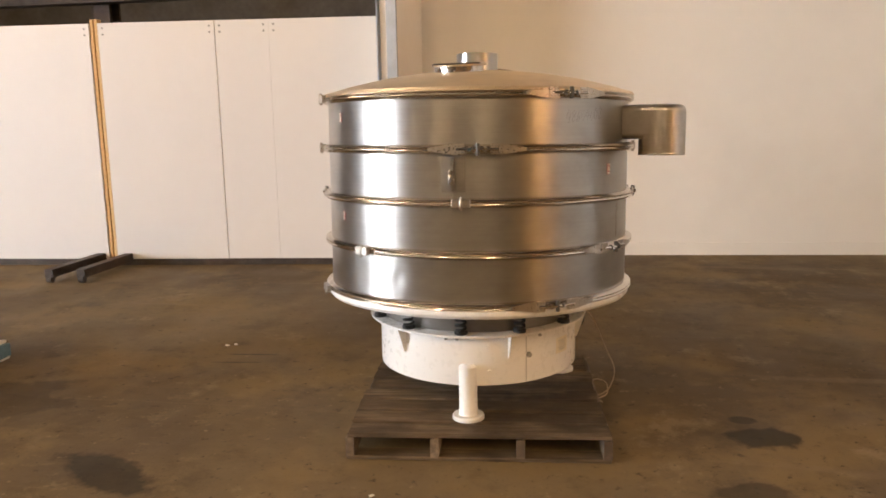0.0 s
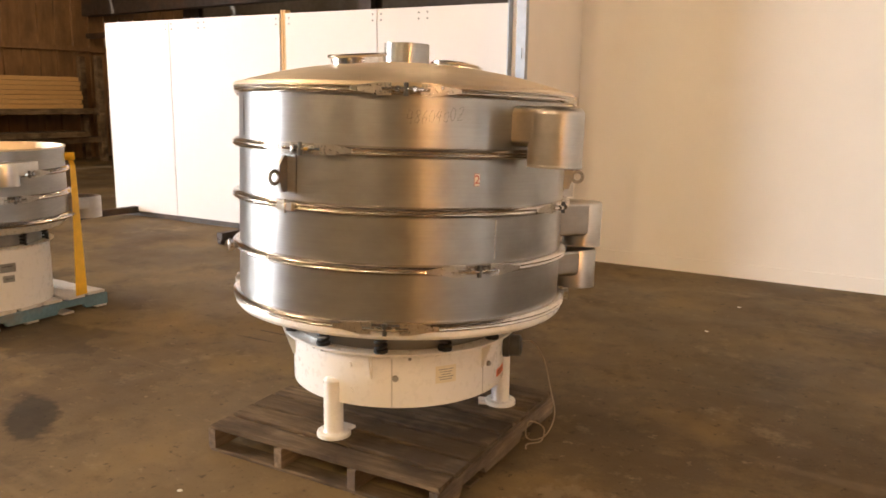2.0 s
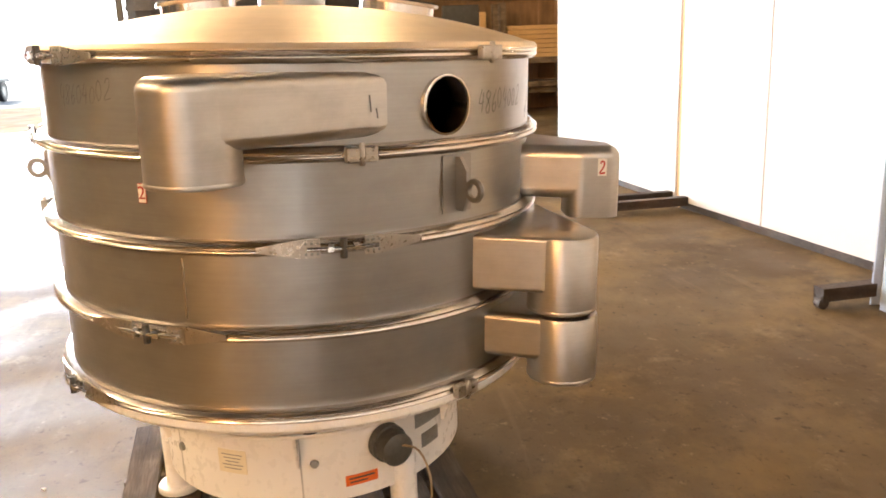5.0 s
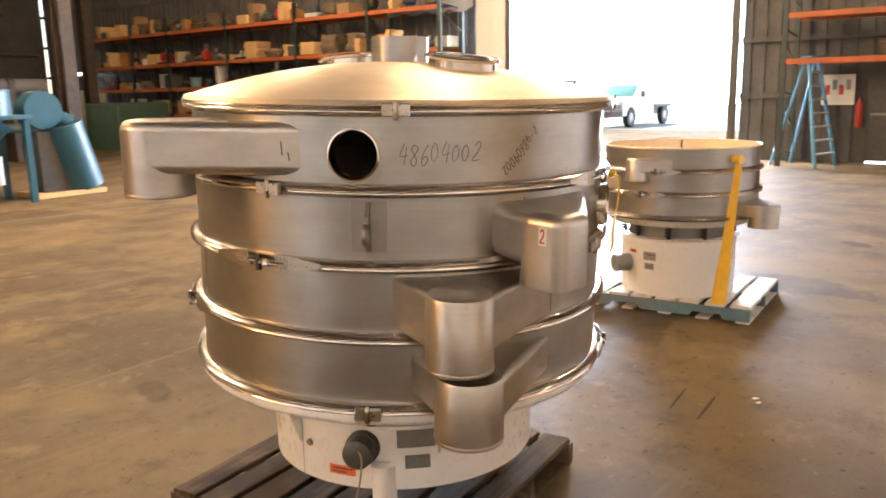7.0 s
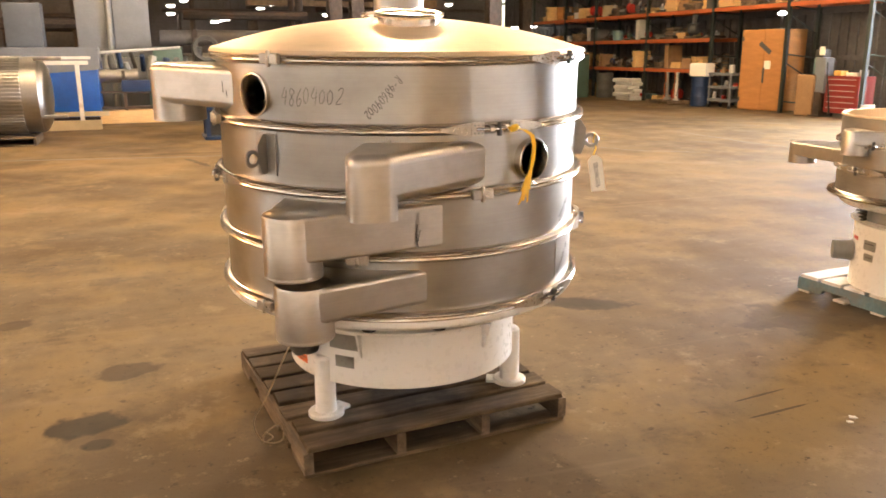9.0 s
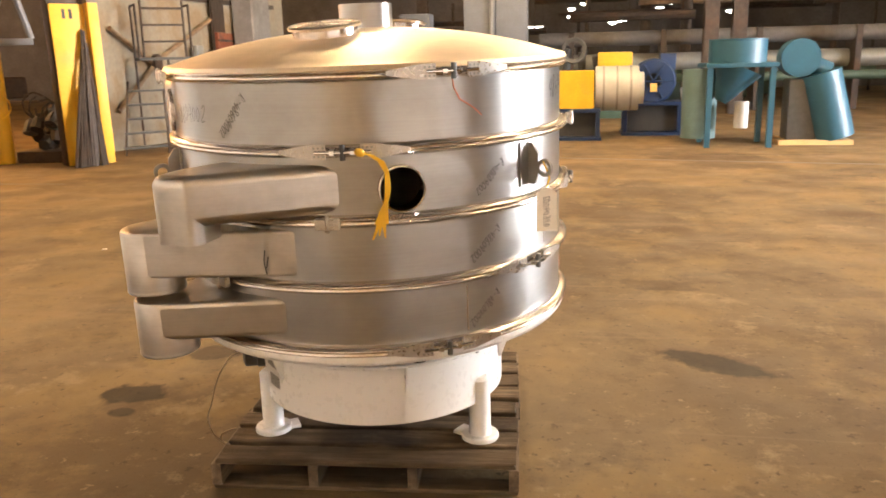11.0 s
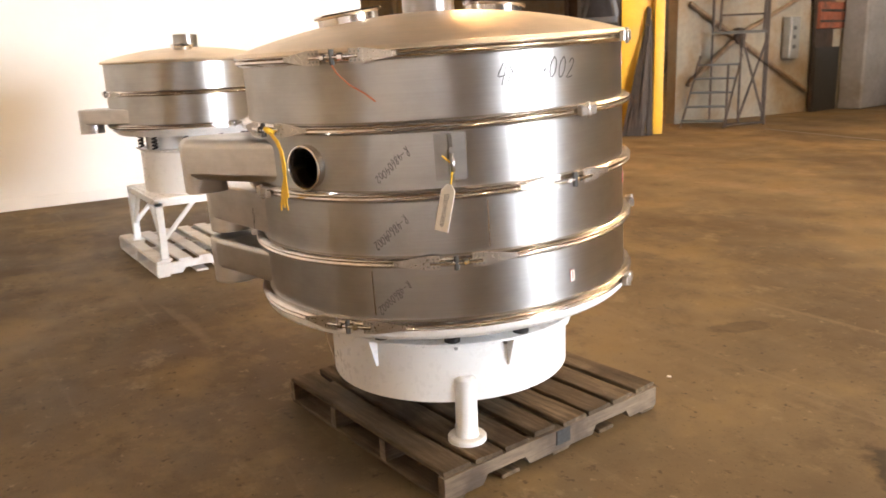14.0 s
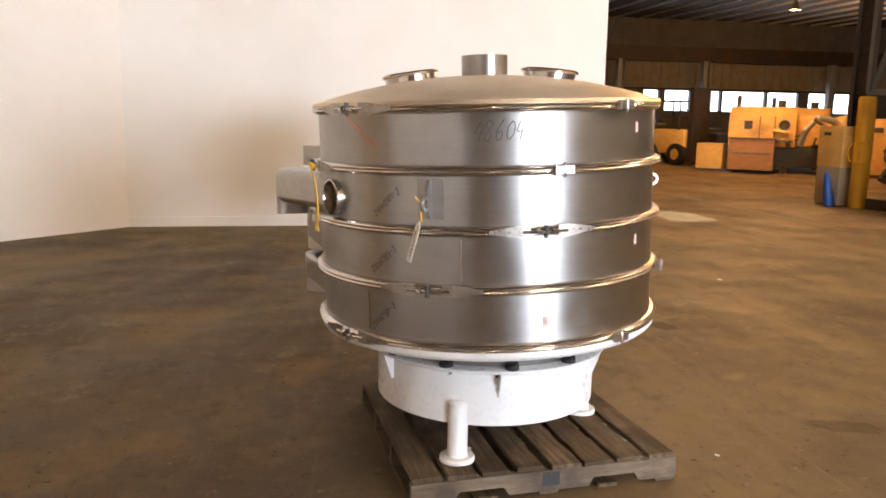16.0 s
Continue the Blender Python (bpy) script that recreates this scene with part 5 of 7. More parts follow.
def high_bay(x, y, z=6.6, watts=850):
    e = thing("high_bay_lamp", pose(x, y, z), "round metal high-bay lamp glowing warm, of a set partly added for light", "lamp", "high-bay lamps")
    b = B()
    bm_lathe(b, [(0.05, 0.42), (0.09, 0.4), (0.1, 0.25), (0.24, 0.02), (0.25, 0.0), (0.235, 0.0), (0.09, 0.23)], 24)
    part("reflector", b, GREYMETAL, e)
    b = B()
    bmesh.ops.create_uvsphere(b, u_segments=14, v_segments=8, radius=0.085, matrix=Matrix.Translation((0, 0, 0.1)))
    part("bulb", b, GLOWLAMP, e)
    b = B()
    bm_cyl(b, (0, 0, 0.42), (0, 0, TOP - z + 0.03), 0.012, seg=6)
    part("hanger", b, DARKSTEEL, e)
    d = bpy.data.lights.new("lamp_light", 'POINT')
    d.shadow_soft_size = 0.12
    d.energy, d.color = watts * (3.0 if x > 14 and x < 30 else 0.9 if x > 30 else 0.42 if y == -17 and x > 0 else 0.3 if y == -17 else 0.15 if y < -20 else 0.2 if y > 6 else 0.4 if x == 13 else 1.8 if x == -3 else 1.3 if y == -9 and x > 0 else 0.7 if x == 10.5 else 0.8 if y == -13.5 else 0.55 if y == -2.5 else 0.4 if y == 1.2 else 1.0), (1.0, 0.5, 0.17) if x > 9 else WARM
    ob = new("lamp_light", d)
    ob.matrix_world = pose(x, y, z - 0.13)


# lamps out of view, such as the one over the racks, are added fill
for x, y in LAMPS:
    high_bay(x, y)


def h_column(x, y, w, z1, material, label, rz=0.0, z0=0.0):
    b = B()
    bm_box(b, (0, w / 2, (z0 + z1) / 2), (w, 0.03, z1 - z0))
    bm_box(b, (0, -w / 2, (z0 + z1) / 2), (w, 0.03, z1 - z0))
    bm_box(b, (0, 0, (z0 + z1) / 2), (0.025, w - 0.03, z1 - z0))
    return whole("steel_column", b, material, label, "column", pose(x, y, 0, 0, 0, rz), "steel columns", smooth=False)


# guarded column beside the grey wall
g = thing("guarded_column", pose(7.517, -8.819, 0, 0, 0, 54), "big brown column in a yellow sheet guard, lumber leaning on it", "column")
box_part("column_shaft", (-0.1, -0.13, 3.8), (0.56, 0.24, 7.59), DARKSTEEL, g, "dark rusty built-up column", 0.02)
box_part("guard_sheet", (-0.11, 0.02, 1.3), (0.54, 0.03, 2.59), YELLOWP, g, "yellow painted guard sheet", 0.008)
box_part("guard_post", (-0.47, 0.1, 1.31), (0.17, 0.15, 2.61), YELLOWP, g, "yellow corner post", 0.012)
box_part("column_flange", (-0.47, 0.1, 5.105), (0.16, 0.14, 4.98), CONCRETE, g, "peeling pale upper flange", 0.012)
for k in range(2):
    box_part("stencil_bar", (-0.16 + 0.11 * k, 0.037, 2.44), (0.05, 0.004, 0.15), INK, g)
rn = random.Random(3)
for k in range(14):
    b = B()
    bm_cyl(b, (-0.34 + 0.04 * k, 0.34 + rn.uniform(-0.03, 0.05), 0.0), (-0.33 + 0.006 * k, 0.09, rn.uniform(1.5, 2.3)), 0.024, seg=6)
    whole("leaning_bar", b, DARKSTEEL, "dark steel bar leaning on the yellow column", "bar", pose(7.517, -8.819, 0, 0, 0, 54), "leaning bars")

c1 = thing("braced_column", pose(9.25, -9.12, 0, 0, 0, 38), "grey steel column with a yellow painted foot and bracing", "column")
box_part("shaft", (0.17, 0.0, 3.8), (0.06, 0.34, 7.59), DARKSTEEL, c1, "dark steel flange", 0.01)
box_part("shaft_web", (0.05, 0.0, 3.8), (0.2, 0.04, 7.58), DARKSTEEL, c1)
box_part("shaft_flange", (-0.08, 0.0, 4.8), (0.07, 0.3, 5.55), BLUEGREY, c1, "grey steel flange", 0.01)
b = B()
bm_lathe(b, [(0.15, 0.0), (0.15, 1.93), (0.13, 1.97), (0.0005, 1.98)], 24, centre=(-0.1, 0.14))
part("yellow_foot", b, YELLOWP, c1, "yellow painted round foot")
box_part("yellow_edge", (0.205, 0.0, 1.0), (0.016, 0.35, 2.0), YELLOWP, c1)
for p, q in (((-0.12, 0.05, 2.1), (-1.13, 0.05, 5.2)), ((-0.76, -0.08, 2.1), (-0.06, -0.08, 5.2))):
    b = B()
    bm_cyl(b, p, q, 0.06, seg=8)
    part("brace", b, BLUEGREY, c1, "grey diagonal bracing")
box_part("strut", (-0.42, 0, 2.05), (0.72, 0.2, 0.11), BLUEGREY, c1, "grey level strut", 0.008)
b = B()
bm_tube(b, [(-0.1 + 0.19 * math.cos(k * 0.5), 0.32 + 0.012 * (k % 3), 0.98 + 0.2 * math.sin(k * 0.5)) for k in range(26)], 0.014, 6)
part("hose_coil", b, YELLOWP, c1, "coiled yellow hose")

# barrel, blue bundle and scrap beside the column
br = thing("orange_locker", pose(9.55, -8.98, 0, 0, 0, 8), "tall orange steel locker with a worn whitish lower half", "locker")
box_part("upper_body", (0, 0, 1.07), (0.58, 0.5, 0.74), ORANGEP, br, "orange painted upper half", 0.02)
box_part("lower_body", (0, 0, 0.36), (0.57, 0.49, 0.68), TAN, br, "worn pale lower half", 0.02)
box_part("plinth", (0, 0, 0.012), (0.5, 0.44, 0.024), DARKSTEEL, br)
box_part("vent_plate", (0.08, 0.253, 1.3), (0.16, 0.008, 0.06), DARKGREY, br, "dark vent plate")
b = B()
bm_lathe(b, [(0.0005, 0.0), (0.075, 0.0), (0.09, 0.12), (0.07, 0.35), (0.05, 0.52), (0.02, 0.62), (0.0005, 0.63)], 12)
whole("blue_bundle", b, BLUEC, "small blue bundle leaning beside the yellow column foot", "bundle", pose(9.3, -8.66, 0.004, 0, 8, 35))
sh = thing("scrap_heap", pose(8.5, -9.4, 0, 0, 0, 10), "dark heap of rusty machine scrap and hoses", "scrap")
rn = random.Random(11)
box_part("bin_floor", (0, 0, 0.1), (0.8, 0.6, 0.2), DARKSTEEL, sh, "", 0.02)
for k in range(16):
    w_ = B()
    bm_lathe(w_, [(0.0005, 0.0), (rn.uniform(0.07, 0.14), 0.0), (rn.uniform(0.08, 0.15), rn.uniform(0.1, 0.22)), (rn.uniform(0.03, 0.08), rn.uniform(0.24, 0.34)), (0.0005, 0.35)], 9)
    w_.transform(Matrix.Translation((rn.uniform(-0.32, 0.32), rn.uniform(-0.2, 0.25), 0.18 + 0.035 * k)) @ Matrix.Rotation(rn.uniform(0.3, 2.2), 4, 'X') @ Matrix.Rotation(rn.uniform(0, 3), 4, 'Z'))
    part("scrap_piece", w_, (DARKSTEEL, DARKGREY, GREENP, BLACK)[k % 4], sh, "", False)
for k in range(4):
    w_ = B()
    bm_tube(w_, [(-0.25 + 0.1 * k + 0.22 * math.cos(q * 0.7 + k), 0.12, 0.8 + 0.12 * k * 0.5 + 0.22 * math.sin(q * 0.7 + k)) for q in range(9)], 0.018, 6)
    part("hose", w_, (BLACK, DARKSTEEL)[k % 2], sh)

# grey wall behind the rolling stairs
EAST_FIRST = made_so_far()
run_wall("wall_grey", (8.0, -10.75), (7.2, -18.2), 0, TOP, 0.25, STAINWALL, "stained grey panelled wall")
b = B()
for z in (2.95, 4.3):
    bm_prism(b, [(7.93, -10.9), (8.0, -10.9), (7.28, -17.6), (7.2, -17.6)], z, z + 0.1)
structure("trim_girts", b, DARKSTEEL, "dark girts across the grey wall")
for name, y0, z0, y1, z1 in (("trim_brace_a", -10.95, 2.3, -14.35, 0.47), ("trim_brace_b", -14.5, 2.6, -12.3, 1.68), ("trim_brace_c", -12.2, 1.6, -10.95, 0.75)):
    f = lambda y: 7.93 + (y + 10.9) * 0.107
    b = B()
    bm_cyl(b, (f(y0) - 0.05, y0, z0), (f(y1) - 0.05, y1, z1), 0.045, seg=8)
    structure(name, b, RUSTBAR, "rusty brown diagonal brace on the wall")
b = B()
bm_cyl(b, (7.66, -12.25, 1.66), (7.76, -12.25, 1.66), 0.16, seg=10)
structure("trim_gusset", b, DARKSTEEL, "dark gusset plate where the braces cross")
# dark sheet put in for the unlit space where the grey wall ends
b = B()
bm_box(b, (0, 0, 2.6), (0.06, 1.1, 5.2))
structure("wall_dark_bay", b, DARKSTEEL, "dark sheet put in for the dark space past the grey wall").matrix_world = pose(7.525, -14.97, 0, 0, 0, 6)
# solid black block stands in for the shade inside the low opening
b = B()
bm_box(b, (0, 0, 0.68), (0.1, 1.05, 1.36))
whole("dark_doorway", b, BLACK, "flat black block put in for the shaded low doorway in the grey wall", "doorway", pose(7.49, -14.95, 0, 0, 0, 6))
b = B()
bm_box(b, (0, 0, 0), (0.08, 1.1, 0.55))
bevelled(b, 0.01, 1)
wb = whole("red_panel", b, BRICKRED, "faded brick-red board over the low doorway", "panel", pose(7.46, -15.0, 2.02, 0, 0, 6))
for z in (-0.12, 0.1):
    box_part("batten", (-0.05, 0, z), (0.025, 1.1, 0.05), DARKSTEEL, wb)
b = B()
bm_box(b, (0, 0, 0), (0.16, 0.4, 0.85))
bevelled(b, 0.012, 1)
bx = whole("breaker_box", b, GREYMETAL, "tall grey electrical box on the wall", "electrical box", pose(7.57, -13.78, 1.58, 0, 0, 6))
box_part("box_door", (-0.085, 0, 0), (0.014, 0.34, 0.76), GREYMETAL, bx, "", 0.006)
for z in (0.2, 0.02, -0.18):
    box_part("dark_label", (-0.094, 0.04, z), (0.004, 0.12, 0.08), DARKGREY, bx)
b = B()
bm_box(b, (0, 0, 2.6), (0.5, 1.5, 5.2))
bevelled(b, 0.03, 1)
whole("concrete_pier", b, CONCRETE, "pale grey concrete pier", "pier", pose(7.25, -16.2, 0, 0, 0, 6))


# rolling stairs
st = thing("rolling_stairs", pose(7.1, -10.45, 0, 0, 0, -140.5), "grey tubular rolling stairs with landing and rails", "stairs")
for k in range(5):
    box_part("tread", (0.07 * k, 0.2 * k, 0.13 + 0.25 * k), (0.76, 0.2, 0.035), DARKGREY, st)
box_part("landing", (0.64, 0.8, 1.72), (1.0, 0.5, 0.05), DARKGREY, st)
for k in range(6):
    box_part("tread", (0.66 + 0.015 * k, 0.8 + 0.06 * k, 2.04 + 0.31 * k), (0.76, 0.18, 0.035), DARKSTEEL, st)
for x0, y0, z0, x1, y1, z1 in (
        (-0.38, -0.1, 0, -0.06, 0.9, 1.3), (0.38, -0.1, 0, 0.7, 0.9, 1.3), (0.43, 0.1, 0, 0.43, 0.1, 1.15), (0.66, 0.55, 0, 0.66, 0.55, 1.7),
        (1.12, 0.55, 0, 1.12, 0.55, 2.7), (1.12, 1.05, 0, 1.12, 1.05, 2.7), (0.15, 1.05, 0, 0.15, 1.05, 2.7), (0.43, 0.1, 0.05, 1.12, 0.55, 0.05),
        (0.66, 0.55, 0.1, 1.12, 0.55, 1.65), (1.12, 0.55, 0.1, 0.66, 0.55, 1.65), (0.27, 0.75, 1.75, 0.36, 1.15, 3.75), (1.05, 0.75, 1.75, 1.14, 1.15, 3.75),
        (1.12, 0.55, 2.7, 1.12, 1.05, 2.7), (0.15, 0.55, 1.75, 0.15, 0.55, 2.7), (0.15, 0.55, 2.7, 0.15, 1.05, 2.7)):
    b = B()
    bm_cyl(b, (x0, y0, z0), (x1, y1, z1), 0.022, seg=8)
    part("rail_tube", b, DARKSTEEL, st)

turn_plan(EAST_FIRST, (-2.2, 2.2), 0.4)
# ---- orange machines to the east ----


def orange_machine(x, y, rz, s, label):
    e = thing("orange_machine", pose(x, y, 0, 0, 0, rz), label, "machine", "orange machines")
    # rounded main hood: a side profile drawn out along x
    b = B()
    prof = [(-0.7, 0.8), (-0.75, 1.35), (-0.62, 1.75), (-0.35, 1.95), (0.1, 2.0), (0.6, 1.9), (0.75, 1.5), (0.75, 0.8)]
    lo = [b.verts.new((-1.05, yy, z * s)) for yy, z in prof]
    hi = [b.verts.new((0.75, yy, z * s)) for yy, z in prof]
    b.faces.new(lo)
    b.faces.new(hi[::-1])
    for k in range(len(prof)):
        b.faces.new((lo[k], lo[(k + 1) % 8], hi[(k + 1) % 8], hi[k]))
    bevelled(b, 0.04, 2)
    part("hood", b, ORANGEP, e, "faded orange hood")
    b = B()
    bm_prism(b, [(-0.62, -0.012), (-0.4, -0.012), (-0.5, 0.012), (-0.58, 0.012)], -0.1, 0.14)
    b.transform(Matrix.Translation((0, -0.755, 1.42 * s)))
    part("warning_plate", b, DARKGREY, e, "small dark warning plate")
    b = B()
    bm_lathe(b, [(0.06, -0.03), (0.13, -0.04), (0.15, 0.0), (0.13, 0.03), (0.06, 0.02)], 18, True)
    b.transform(Matrix.Translation((0.45, -0.76, 1.45 * s)) @ Matrix.Rotation(radians(90), 4, 'X'))
    part("hatch_ring", b, DARKGREY, e, "dark hatch ring")
    for hx, hw in ((-0.2, 0.03), (0.2, 0.03)):
        box_part("hood_seam", (hx, -0.752, 1.3 * s), (hw, 0.02, 0.8 * s), RUSTBAR, e)
    box_part("hood_rail", (-0.15, -0.77, 0.98 * s), (1.7, 0.06, 0.07), RUSTBAR, e)
    box_part("front_box", (-0.35, -1.0, 0.56 * s), (1.2, 0.5, 0.92 * s), PLYCAB, e, "dull orange-brown front box", 0.04)
    box_part("front_rim", (-0.35, -1.0, 1.04 * s), (1.26, 0.56, 0.05), RUSTBAR, e, "rusty rim of the front box", 0.01)
    box_part("front_strut", (-0.35, -1.255, 0.6 * s), (1.0, 0.02, 0.05), RUSTBAR, e)
    rr = random.Random(int(x * 10))
    for k in range(9):
        w_ = B()
        p0 = Vector((rr.uniform(0.3, 1.9), rr.uniform(-0.9, -0.6), rr.uniform(0.3, 1.2) * s))
        bm_tube(w_, [p0, p0 + Vector((rr.uniform(-0.2, 0.2), rr.uniform(-0.1, 0.1), rr.uniform(0.1, 0.3))), p0 + Vector((rr.uniform(-0.4, 0.4), rr.uniform(-0.1, 0.2), rr.uniform(0.2, 0.6)))], rr.uniform(0.03, 0.07), 8)
        part("pipe_run", w_, (ORANGEP, DARKGREY, RUSTBAR)[k % 3], e)
    b = B()
    bm_prism(b, [(-1.9, -0.8), (-1.15, -0.95), (-1.1, -0.2), (-1.75, -0.1)], 0.08, 0.85 * s)
    bevelled(b, 0.08, 2)
    part("side_hopper", b, ORANGEP, e, "low slanted orange hopper")
    b = B()
    bm_lathe(b, [(0.0005, 0.0), (0.45, 0.0), (0.5, 0.05), (0.5, 0.7), (0.42, 0.85), (0.0005, 0.9)], 28)
    b.transform(Matrix.Translation((1.3, 0.0, 0.85 * s)) @ Matrix.Rotation(radians(-12), 4, 'Y'))
    part("round_cover", b, ORANGEP, e, "round orange cover")
    box_part("bed", (0.6, 0, 0.5 * s), (2.3, 1.1, 0.6 * s), DARKGREY, e, "dark machine bed", 0.04)
    for sx in (-0.8, 0.5, 1.5):
        box_part("foot", (sx, -0.45, 0.11), (0.18, 0.25, 0.22), DARKSTEEL, e)
        box_part("foot", (sx, 0.45, 0.11), (0.18, 0.25, 0.22), DARKSTEEL, e)
    b = B()
    bm_tube(b, [(0.9, -0.7, 0.9 * s), (1.0, -0.95, 1.3 * s), (1.3, -0.9, 1.7 * s), (1.7, -0.6, 1.6 * s), (1.85, -0.4, 1.2 * s)], 0.09, 10)
    part("hose", b, LIGHTGREY, e, "pale bent hose")
    b = B()
    bm_cyl(b, (-0.9, 0.3, 1.8 * s), (-0.9, 0.3, 2.35 * s), 0.07, seg=10)
    part("pipe_stub", b, DARKGREY, e)
    b = B()
    bm_cyl(b, (0.3, 0.2, 1.9 * s), (0.3, 0.2, 2.2 * s), 0.12, seg=12)
    part("fitting", b, DARKGREY, e)
    return e


orange_machine(17.9, -12.85, -126, 0.95, "large orange process machine with angled hood")
orange_machine(19.3, -14.9, -128, 0.95, "orange process machine with dark bed")
oc = thing("orange_box_machine", pose(15.9, -14.7, 0, 0, 0, -135), "square orange machine cabinet with a dark vent", "machine")
box_part("casing", (0, 0, 0.85), (1.35, 1.1, 1.5), ORANGEP, oc, "bright orange casing", 0.04)
box_part("vent", (0.1, -0.555, 1.3), (0.45, 0.02, 0.13), DARKGREY, oc)
box_part("plinth", (0, 0, 0.05), (1.25, 1.0, 0.1), DARKSTEEL, oc)
# forklift
fk = thing("forklift", pose(21.5, -11.7, 0, 0, 0, 200), "dark orange forklift with black tyres", "forklift")
box_part("body", (0, 0, 0.75), (1.7, 1.0, 0.8), ORANGEP, fk, "", 0.12)
box_part("mast", (1.0, 0, 1.3), (0.15, 0.8, 2.4), DARKSTEEL, fk)
for sx in (-0.6, 0.6):
    for sy in (-0.5, 0.5):
        w_ = B()
        bm_cyl(w_, (sx, sy - 0.12, 0.35), (sx, sy + 0.12, 0.35), 0.35, seg=20)
        t_ = part("tyre", w_, BLACK, fk)
        w_ = B()
        bm_cyl(w_, (sx, sy - 0.13, 0.35), (sx, sy + 0.13, 0.35), 0.18, seg=14)
        part("rim", w_, ORANGEP, t_)
for sx in (-0.55, 0.55):
    for sy in (-0.42, 0.42):
        w_ = B()
        bm_cyl(w_, (sx, sy, 1.1), (sx, sy, 2.05), 0.03, seg=6)
        part("guard_post", w_, DARKSTEEL, fk)
box_part("guard_roof", (0, 0, 2.07), (1.25, 0.95, 0.05), DARKSTEEL, fk)
for x, y in ((42.9, -10), (42.9, -18.6), (42.9, -24.2), (42.9, -33)):
    h_column(x, y, 0.4, 5.0, GREYMETAL, "dark steel building column")
b = B()
rn = random.Random(5)
for k in range(26):
    bm_box(b, (rn.uniform(23, 34), rn.uniform(-30, -6), rn.uniform(0.3, 0.8)), (rn.uniform(0.8, 2.2), rn.uniform(0.8, 2.2), rn.uniform(0.6, 2.0)), rn.uniform(0, 90))
bevelled(b, 0.06, 1)
tagged(part("far_machinery", b, DARKSTEEL), "dim far rows of dark machinery", "machinery", kind="stuff")

# ---- south: drum, skids, hopper ----
SOUTH_FIRST = made_so_far()
dr = thing("ribbed_drum", pose(3.56, -12.95, 0), "large ribbed stainless drum lying on a dark pallet", "drum")
b = B()
r_ = 0.67
bm_lathe(b, [(r_ - 0.03, -0.9), (r_, -0.87), (r_, 0.82), (r_ - 0.03, 0.85)], 64)
b.transform(Matrix.Translation((0, 0, 0.86)) @ Matrix.Rotation(radians(90), 4, 'Y'))
part("shell", b, STEEL_DULL, dr, "stainless shell")
me_rib = None
for k in range(64):
    a = 6.2831853 * k / 64
    if me_rib is None:
        b = B()
        bm_box(b, (0, 0, r_ + 0.008), (1.25, 0.037, 0.024))
        bevelled(b, 0.009, 1)
        o = part("rib", b, STEEL, dr)
        o.matrix_basis = pose(0.02, 0, 0.86)
        me_rib = o.data
    else:
        shared("rib", me_rib, dr, Matrix.Translation((0.02, 0, 0.86)) @ Matrix.Rotation(a, 4, 'X'))
b = B()
bm_lathe(b, [(0.0005, 0.0), (0.27, 0.02), (0.5, 0.06), (0.63, 0.14), (0.65, 0.18)], 48)
b.transform(Matrix.Translation((-1.06, 0, 0.86)) @ Matrix.Rotation(radians(90), 4, 'Y'))
part("dished_end", b, STEEL, dr, "dished dimpled end plate")
for z in (0.5, 1.5):
    b = B()
    bm_cyl(b, (-0.85, 0.5, z), (-1.3, 0.55, z), 0.03, seg=10)
    part("nozzle", b, STEEL, dr)
pallet("dark_pallet", pose(3.56, -12.95, 0), 1.5, 1.2, 0.16, 7, WOODS, WOODS, "dark pallet under the ribbed drum", False, 3)
fr = thing("crate_frame", pose(2.0, -15.4, 0), "open whitish timber frame with rails", "frame")
box_part("post", (0.22, 0, 0.8), (0.08, 0.08, 1.28), PALWHITE, fr)
box_part("sill", (0.6, 0, 0.1), (1.5, 0.14, 0.2), TAN, fr)
box_part("rail", (0.75, 0.1, 1.4), (1.5, 0.07, 0.08), PALWHITE, fr)
box_part("rail", (0.75, -0.1, 1.5), (1.6, 0.07, 0.06), PALWHITE, fr)
box_part("sill", (0.5, -0.5, 0.3), (1.6, 0.1, 0.1), TAN, fr)
cn = thing("blue_container", pose(4.02, -16.95, 0), "blue and grey machine enclosure with lettering bars", "container")
box_part("lower_body", (0, 0, 0.72), (4.3, 1.2, 1.04), BLUEC, cn, "bright blue lower body", 0.03)
b = B()
n = 16
prof = [(-2.2 + 4.4 * k / n, 1.24 - 0.1 * math.sin(math.pi * k / n)) for k in range(n + 1)] + [(2.2, 1.72), (-2.2, 1.72)]
lo = [b.verts.new((x, 0.615, z)) for x, z in prof]
hi = [b.verts.new((x, -0.6, z)) for x, z in prof]
b.faces.new(lo)
b.faces.new(hi[::-1])
for k in range(len(prof)):
    b.faces.new((lo[k], lo[(k + 1) % len(prof)], hi[(k + 1) % len(prof)], hi[k]))
part("upper_body", b, BLUEGREY, cn, "grey upper body with a curved lower edge")
box_part("skid", (0, 0, 0.1), (4.2, 1.0, 0.2), DARKSTEEL, cn)
for k in range(5):
    box_part("letter_bar", (-0.82, 0.605, 1.02 - 0.13 * k), (0.09, 0.008, 0.09), LIGHTGREY, cn)
b = B()
bm_box(b, (0, 0, 2.2), (0.75, 0.6, 0.95))
bevelled(b, 0.03, 2)
whole("grey_control_box", b, SLATE, "blue-grey cabinet standing on the blue enclosure", "cabinet", pose(3.3, -17.1, 0.0))
